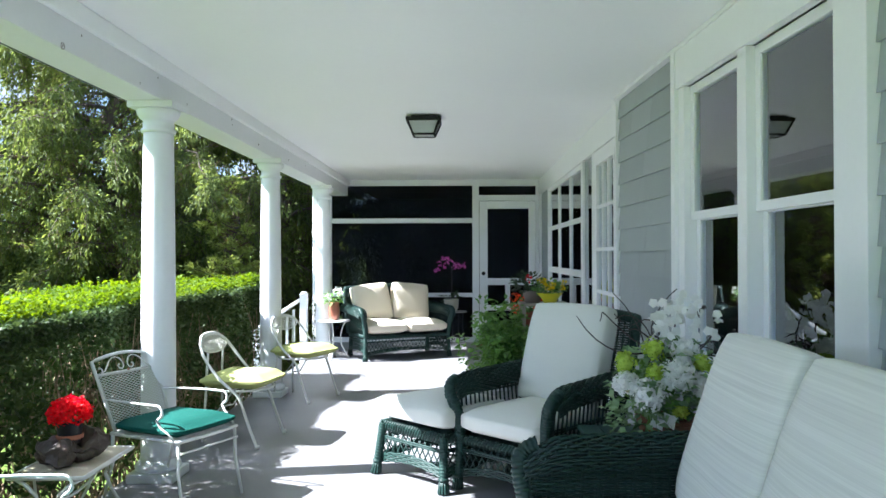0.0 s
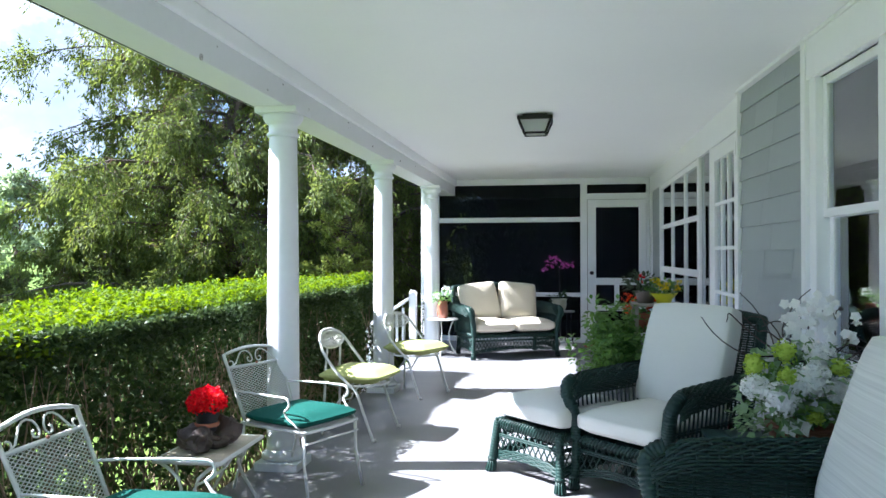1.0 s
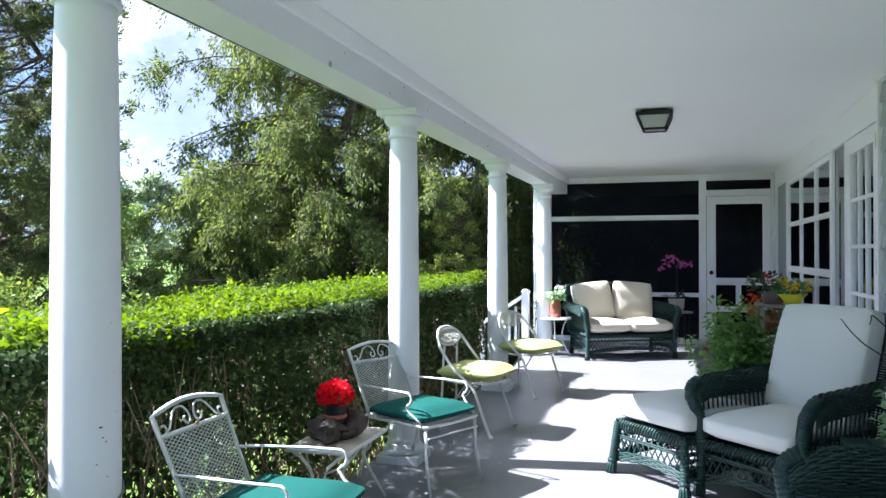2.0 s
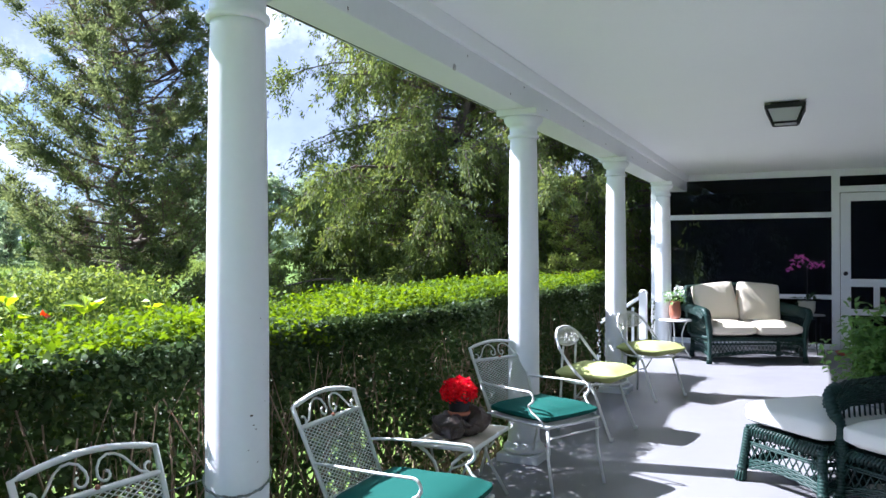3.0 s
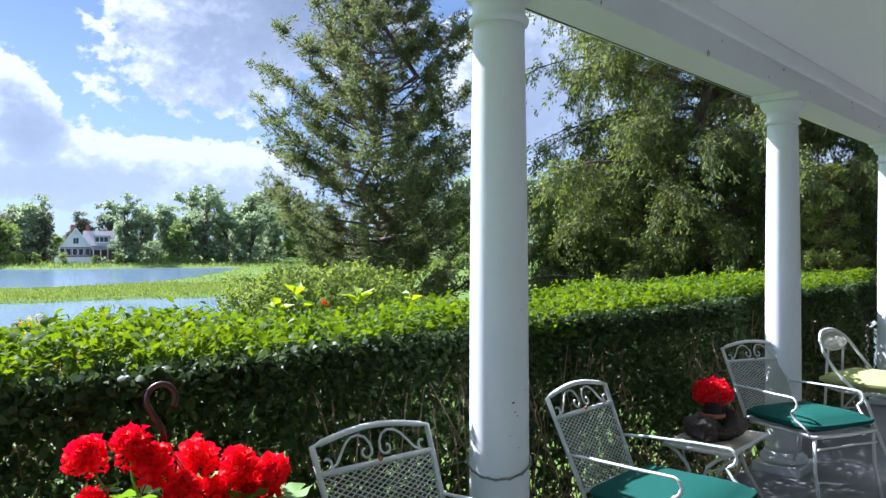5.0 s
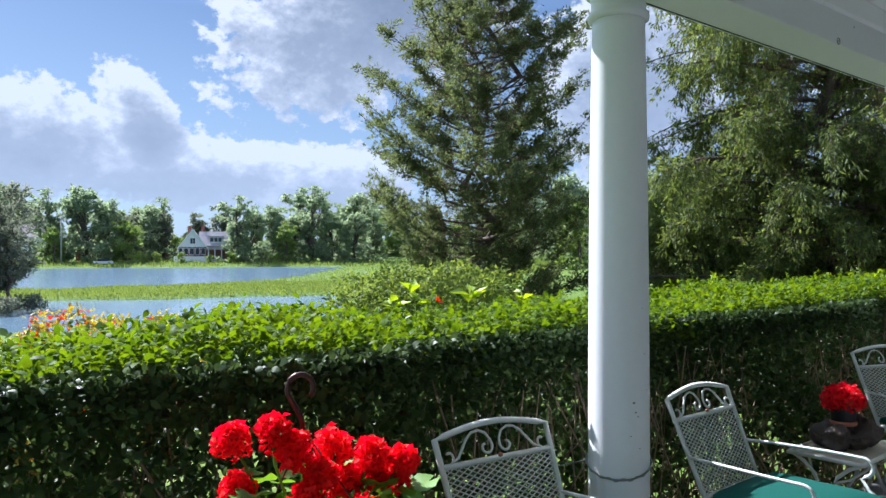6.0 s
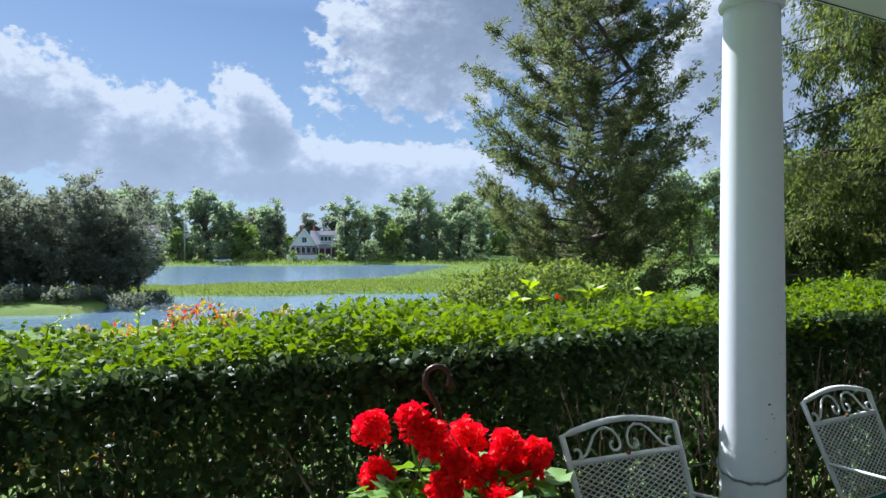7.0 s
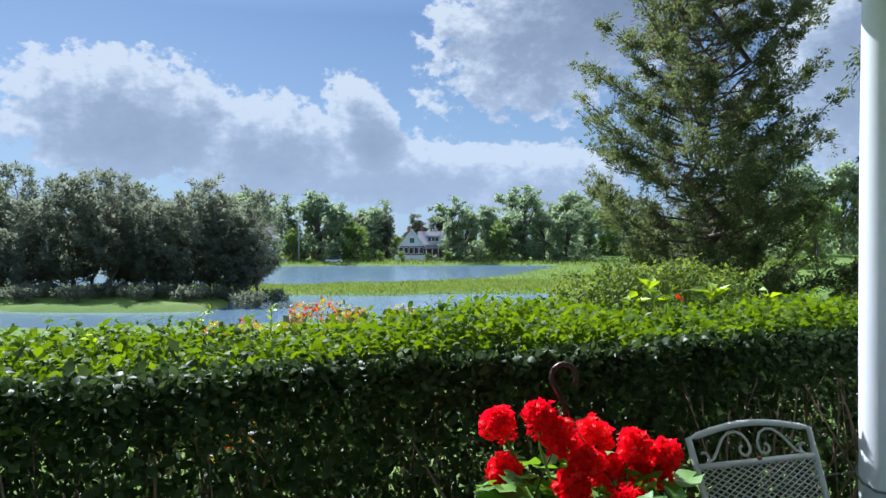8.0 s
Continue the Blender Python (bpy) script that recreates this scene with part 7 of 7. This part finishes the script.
# far houses
ROOFP = surface("rose_shingle_roof", (0.46, 0.40, 0.40), 0.8, 0.15)
PALEW = surface("pale_clapboard", (0.76, 0.77, 0.78), 0.6, 0.06)
BRICKW = surface("red_brick_wall", (0.26, 0.10, 0.08), 0.8, 0.15)
DARKGL = surface("dark_window", (0.03, 0.04, 0.05), 0.15, 0.1)


def far_house(label, s_, q_, turn, w, d, h, ridge, wall, roof, cross=True, z0=None):
    """A house with a gabled wing towards the water, main roof, windows with frames and a porch."""
    p = polar(s_, q_)
    z0 = drop(*p) - 0.3 if z0 is None else z0
    t = thing("far_house", label, "house", (p[0], p[1], z0), math.degrees(math.atan2(-UY, -UX)) - 90 + turn)
    bm = bmesh.new()
    box(bm, -w / 2, w / 2, -d / 2, d / 2, 0, h)
    part("wall", bm, wall, t)

    def gable(x0, x1, y0, y1, zb, zt, along, over=0.4):
        bm = bmesh.new()
        if along == "x":
            A = [(x0 - over, y0 - over, zb), (x0 - over, (y0 + y1) / 2, zt), (x0 - over, y1 + over, zb)]
            B = [(x1 + over, b, c) for _, b, c in A]
        else:
            A = [(x0 - over, y0 - over, zb), ((x0 + x1) / 2, y0 - over, zt), (x1 + over, y0 - over, zb)]
            B = [(a, y1 + over, c) for a, _, c in A]
        va, vb = [bm.verts.new(k) for k in A], [bm.verts.new(k) for k in B]
        bm.faces.new((va[0], va[1], vb[1], vb[0]))
        bm.faces.new((va[1], va[2], vb[2], vb[1]))
        bmesh.ops.solidify(bm, geom=bm.faces[:], thickness=0.25)
        return bm

    part("roof", gable(-w / 2, w / 2, -d / 2, d / 2, h, ridge, "x"), roof, t)

    def gable_wall(x0, x1, y, zb, zt):
        bm = bmesh.new()
        vs = [bm.verts.new(k) for k in ((x0, y, zb), (x1, y, zb), ((x0 + x1) / 2, y, zt))]
        bm.faces.new(vs)
        bmesh.ops.solidify(bm, geom=bm.faces[:], thickness=0.2)
        return bm

    wins = []
    if cross:
        part("wing", boxed(w / 2 - 5.0, w / 2 + 0.6, d / 2 - 1, d / 2 + 2.4, 0, h), wall, t)
        part("gable", gable_wall(w / 2 - 5.0, w / 2 + 0.6, d / 2 + 2.4, h, ridge + 0.3), wall, t)
        part("roof", gable(w / 2 - 5.0, w / 2 + 0.6, -d / 4, d / 2 + 2.4, h - 0.1, ridge + 0.4, "y", 0.35), roof, t)
        yw = d / 2 + 2.41
        wins += [(w / 2 - 2.2, yw, h + 0.4, 1.2, 1.5)]
        wins += [(w / 2 - 0.7 - 1.5 * k, yw, h * 0.42, 0.9, 1.5) for k in range(3)]
    wins += [(x, d / 2 + 0.01, z, 1.0, 1.4) for x in np.arange(-w / 2 + 1.0, w / 2 - (5.8 if cross else 0.8), 2.0) for z in ((h * 0.15), h * 0.60)]
    for x, y, z, ww, hh in wins:
        wn = part("window", boxed(x - ww / 2 - 0.1, x + ww / 2 + 0.1, y, y + 0.06, z - 0.1, z + hh + 0.1), WHITE, t)
        part("pane", boxed(x - ww / 2, x + ww / 2, y + 0.065, y + 0.09, z, z + hh), DARKGL, wn)
    if cross:
        part("porch_roof", boxed(-w / 2, w / 2 - 5.1, d / 2 + 0.1, d / 2 + 2.4, h * 0.5, h * 0.5 + 0.25), roof, t)
        for x in np.linspace(-w / 2 + 0.2, w / 2 - 5.3, 4):
            part("porch_post", boxed(x - 0.1, x + 0.1, d / 2 + 2.1, d / 2 + 2.3, 0, h * 0.5), WHITE, t)
    part("chimney", boxed(w * 0.12, w * 0.12 + 0.9, -0.4, 0.4, ridge - 1.2, ridge + 1.0), BRICKW, t)
    return t




def gabled_house(label, s_, q_):
    """A white house: a steep gable towards the water with a dark band of windows, a rose roof with a wide dormer, a
    porch on posts with its shade set in as a dark sheet, and a low white terrace.
    """
    p = polar(s_, q_)
    t = thing("far_house", label, "house", (p[0], p[1], drop(*p) - 0.2), math.degrees(math.atan2(-UY, -UX)) - 90)

    def slab(a, b, c, d, thick=0.22):
        bm = bmesh.new()
        bm.faces.new([bm.verts.new(q) for q in (a, b, c, d)])
        bmesh.ops.recalc_face_normals(bm, faces=bm.faces[:])
        bmesh.ops.solidify(bm, geom=bm.faces[:], thickness=thick)
        return bm

    part("wall", boxed(-6.4, 6.2, -4.0, 1.0, 0.0, 4.4), PALEW, t)
    part("roof", slab((-6.9, -1.5, 8.3), (1.2, -1.5, 8.3), (1.2, 2.2, 4.4), (-6.9, 2.2, 4.4)), ROOFP, t)
    part("roof", slab((-6.9, -1.5, 8.3), (1.2, -1.5, 8.3), (1.2, -4.6, 4.3), (-6.9, -4.6, 4.3)), ROOFP, t)
    # the steep front gable
    bm = bmesh.new()
    face = [(-0.9, 2.4, 4.2), (6.3, 2.4, 4.2), (2.7, 2.4, 8.9)]
    va, vb = [bm.verts.new(q) for q in face], [bm.verts.new((x, -2.0, z)) for x, y, z in face]
    bm.faces.new(va), bm.faces.new(vb[::-1])
    for k in range(3):
        bm.faces.new((va[k], vb[k], vb[(k + 1) % 3], va[(k + 1) % 3]))
    part("gable", bm, PALEW, t)
    for x0 in (-1.25, 6.65):
        part("roof", slab((2.7, 2.75, 9.05), (x0, 2.75, 3.85), (x0, -2.4, 3.85), (2.7, -2.4, 9.05)), ROOFP, t)
    for x0 in (-1.25, 6.65):
        part("barge_board", slab((2.7, 2.78, 9.1), (2.7, 2.78, 8.7), (x0, 2.78, 3.5), (x0, 2.78, 3.9), 0.08), WHITE, t)
    # storey under the gable: dark windows between white posts
    part("wing", boxed(-0.7, 6.1, -1.0, 2.2, 0.0, 4.18), BRICKW, t)
    for x in (-0.55, 0.9, 2.35, 3.8, 5.2):
        wn = part("window", boxed(x, x + 1.2, 2.21, 2.28, 2.1, 3.9), WHITE, t)
        part("pane", boxed(x + 0.1, x + 1.1, 2.285, 2.31, 2.2, 3.8), DARKGL, wn)
    wn = part("window", boxed(2.0, 3.4, 2.41, 2.47, 5.0, 6.6), WHITE, t)
    part("pane", boxed(2.1, 2.66, 2.475, 2.5, 5.1, 6.5), DARKGL, wn)
    part("pane", boxed(2.74, 3.3, 2.475, 2.5, 5.1, 6.5), DARKGL, wn)
    # dormer in the main roof
    dm = part("dormer", boxed(-4.9, -1.6, -1.2, 1.6, 5.2, 7.0), PALEW, t)
    part("dormer_roof", boxed(-5.2, -1.3, -1.2, 1.9, 7.0, 7.2), ROOFP, dm)
    for x in (-4.7, -3.65, -2.6):
        part("pane", boxed(x, x + 0.85, 1.605, 1.66, 5.6, 6.75), DARKGL, dm)
    # porch
    part("porch_roof", boxed(-6.6, -1.0, 1.05, 3.4, 3.5, 3.75), ROOFP, t)
    for x in (-6.4, -4.7, -3.0, -1.3):
        part("porch_post", boxed(x - 0.12, x + 0.12, 3.1, 3.3, 0.9, 3.5), WHITE, t)
    # dark sheet over the pale wall stands in for the porch's shade
    part("porch_shade", boxed(-6.5, -0.75, 1.02, 1.06, 0.9, 3.45), BRICKW, t)
    part("terrace_wall", boxed(-1.2, 7.4, 4.2, 4.5, -0.2, 1.7), PALEW, t)
    for x in (-0.2, 3.3):
        part("chimney", boxed(x, x + 0.8, -2.6, -1.8, 7.2, 10.0), BRICKW, t)


gabled_house("white house with steep gable and rose roof across the pond", 214, -0.028)
far_house("red brick house with a pale porch across the pond", 222, -0.155, 8, 9, 7, 4.6, 7.4, BRICKW, surface("grey_roof", (0.22, 0.22, 0.24), 0.8, 0.15), cross=False)
far_house("pale house with a low roof behind the island trees", 225, -0.232, -6, 12, 8, 6.5, 10.0, PALEW, ROOFP, cross=False)
far_house("grey roofed house beyond the lawn", 95, 0.62, 20, 9, 7, 2.6, 4.4, PALEW, surface("slate_roof", (0.12, 0.13, 0.15), 0.8, 0.15), cross=False)
pole = polar(203, -0.192)
up = thing("utility_pole", "tall grey utility pole on the far shore", "utility pole", (pole[0], pole[1], drop(*pole) - 0.3))
bm = bmesh.new()
tube(bm, [(0, 0, 0), (0, 0, 12.6)], 0.2, 8, taper=0.7)
part("pole", bm, surface("weathered_pole", (0.35, 0.33, 0.31), 0.8, 0.15), up)
part("crossarm", boxed(-0.9, 0.9, -0.08, 0.08, 11.4, 11.6), DARKWOOD, up)
car_at = polar(200, -0.145)
car = thing("parked_car", "small white car parked on the far shore road", "car", (car_at[0], car_at[1], drop(*car_at)), math.degrees(math.atan2(-UY, -UX)) - 90)
CARP = surface("white_car_paint", (0.75, 0.76, 0.78), 0.25, 0.03)
bm = bmesh.new()
box(bm, -2.2, 2.2, -0.85, 0.85, 0.35, 0.95, 0.12)
part("body", bm, CARP, car)
bm = bmesh.new()
box(bm, -1.3, 1.2, -0.75, 0.75, 0.96, 1.5, 0.18)
part("cabin", bm, DARKGL, car, "dark glazed cabin")
for a in (-1.4, 1.4):
    for b in (-0.8, 0.8):
        bm = bmesh.new()
        lathe(bm, [(0.2, -0.1), (0.33, -0.1), (0.35, 0), (0.33, 0.1), (0.2, 0.1)], 16)
        bmesh.ops.transform(bm, matrix=pose(a, b, 0.35, 90), verts=bm.verts[:])
        part("wheel", bm, BLACK, car)


# ---- shingles on the house wall, piece by piece ----
shingles(0.0, 1.224, 0.0, 2.43, wall_e, seed=3)
shingles(3.061, 6.0, 0.0, 2.43, wall_e, seed=5)
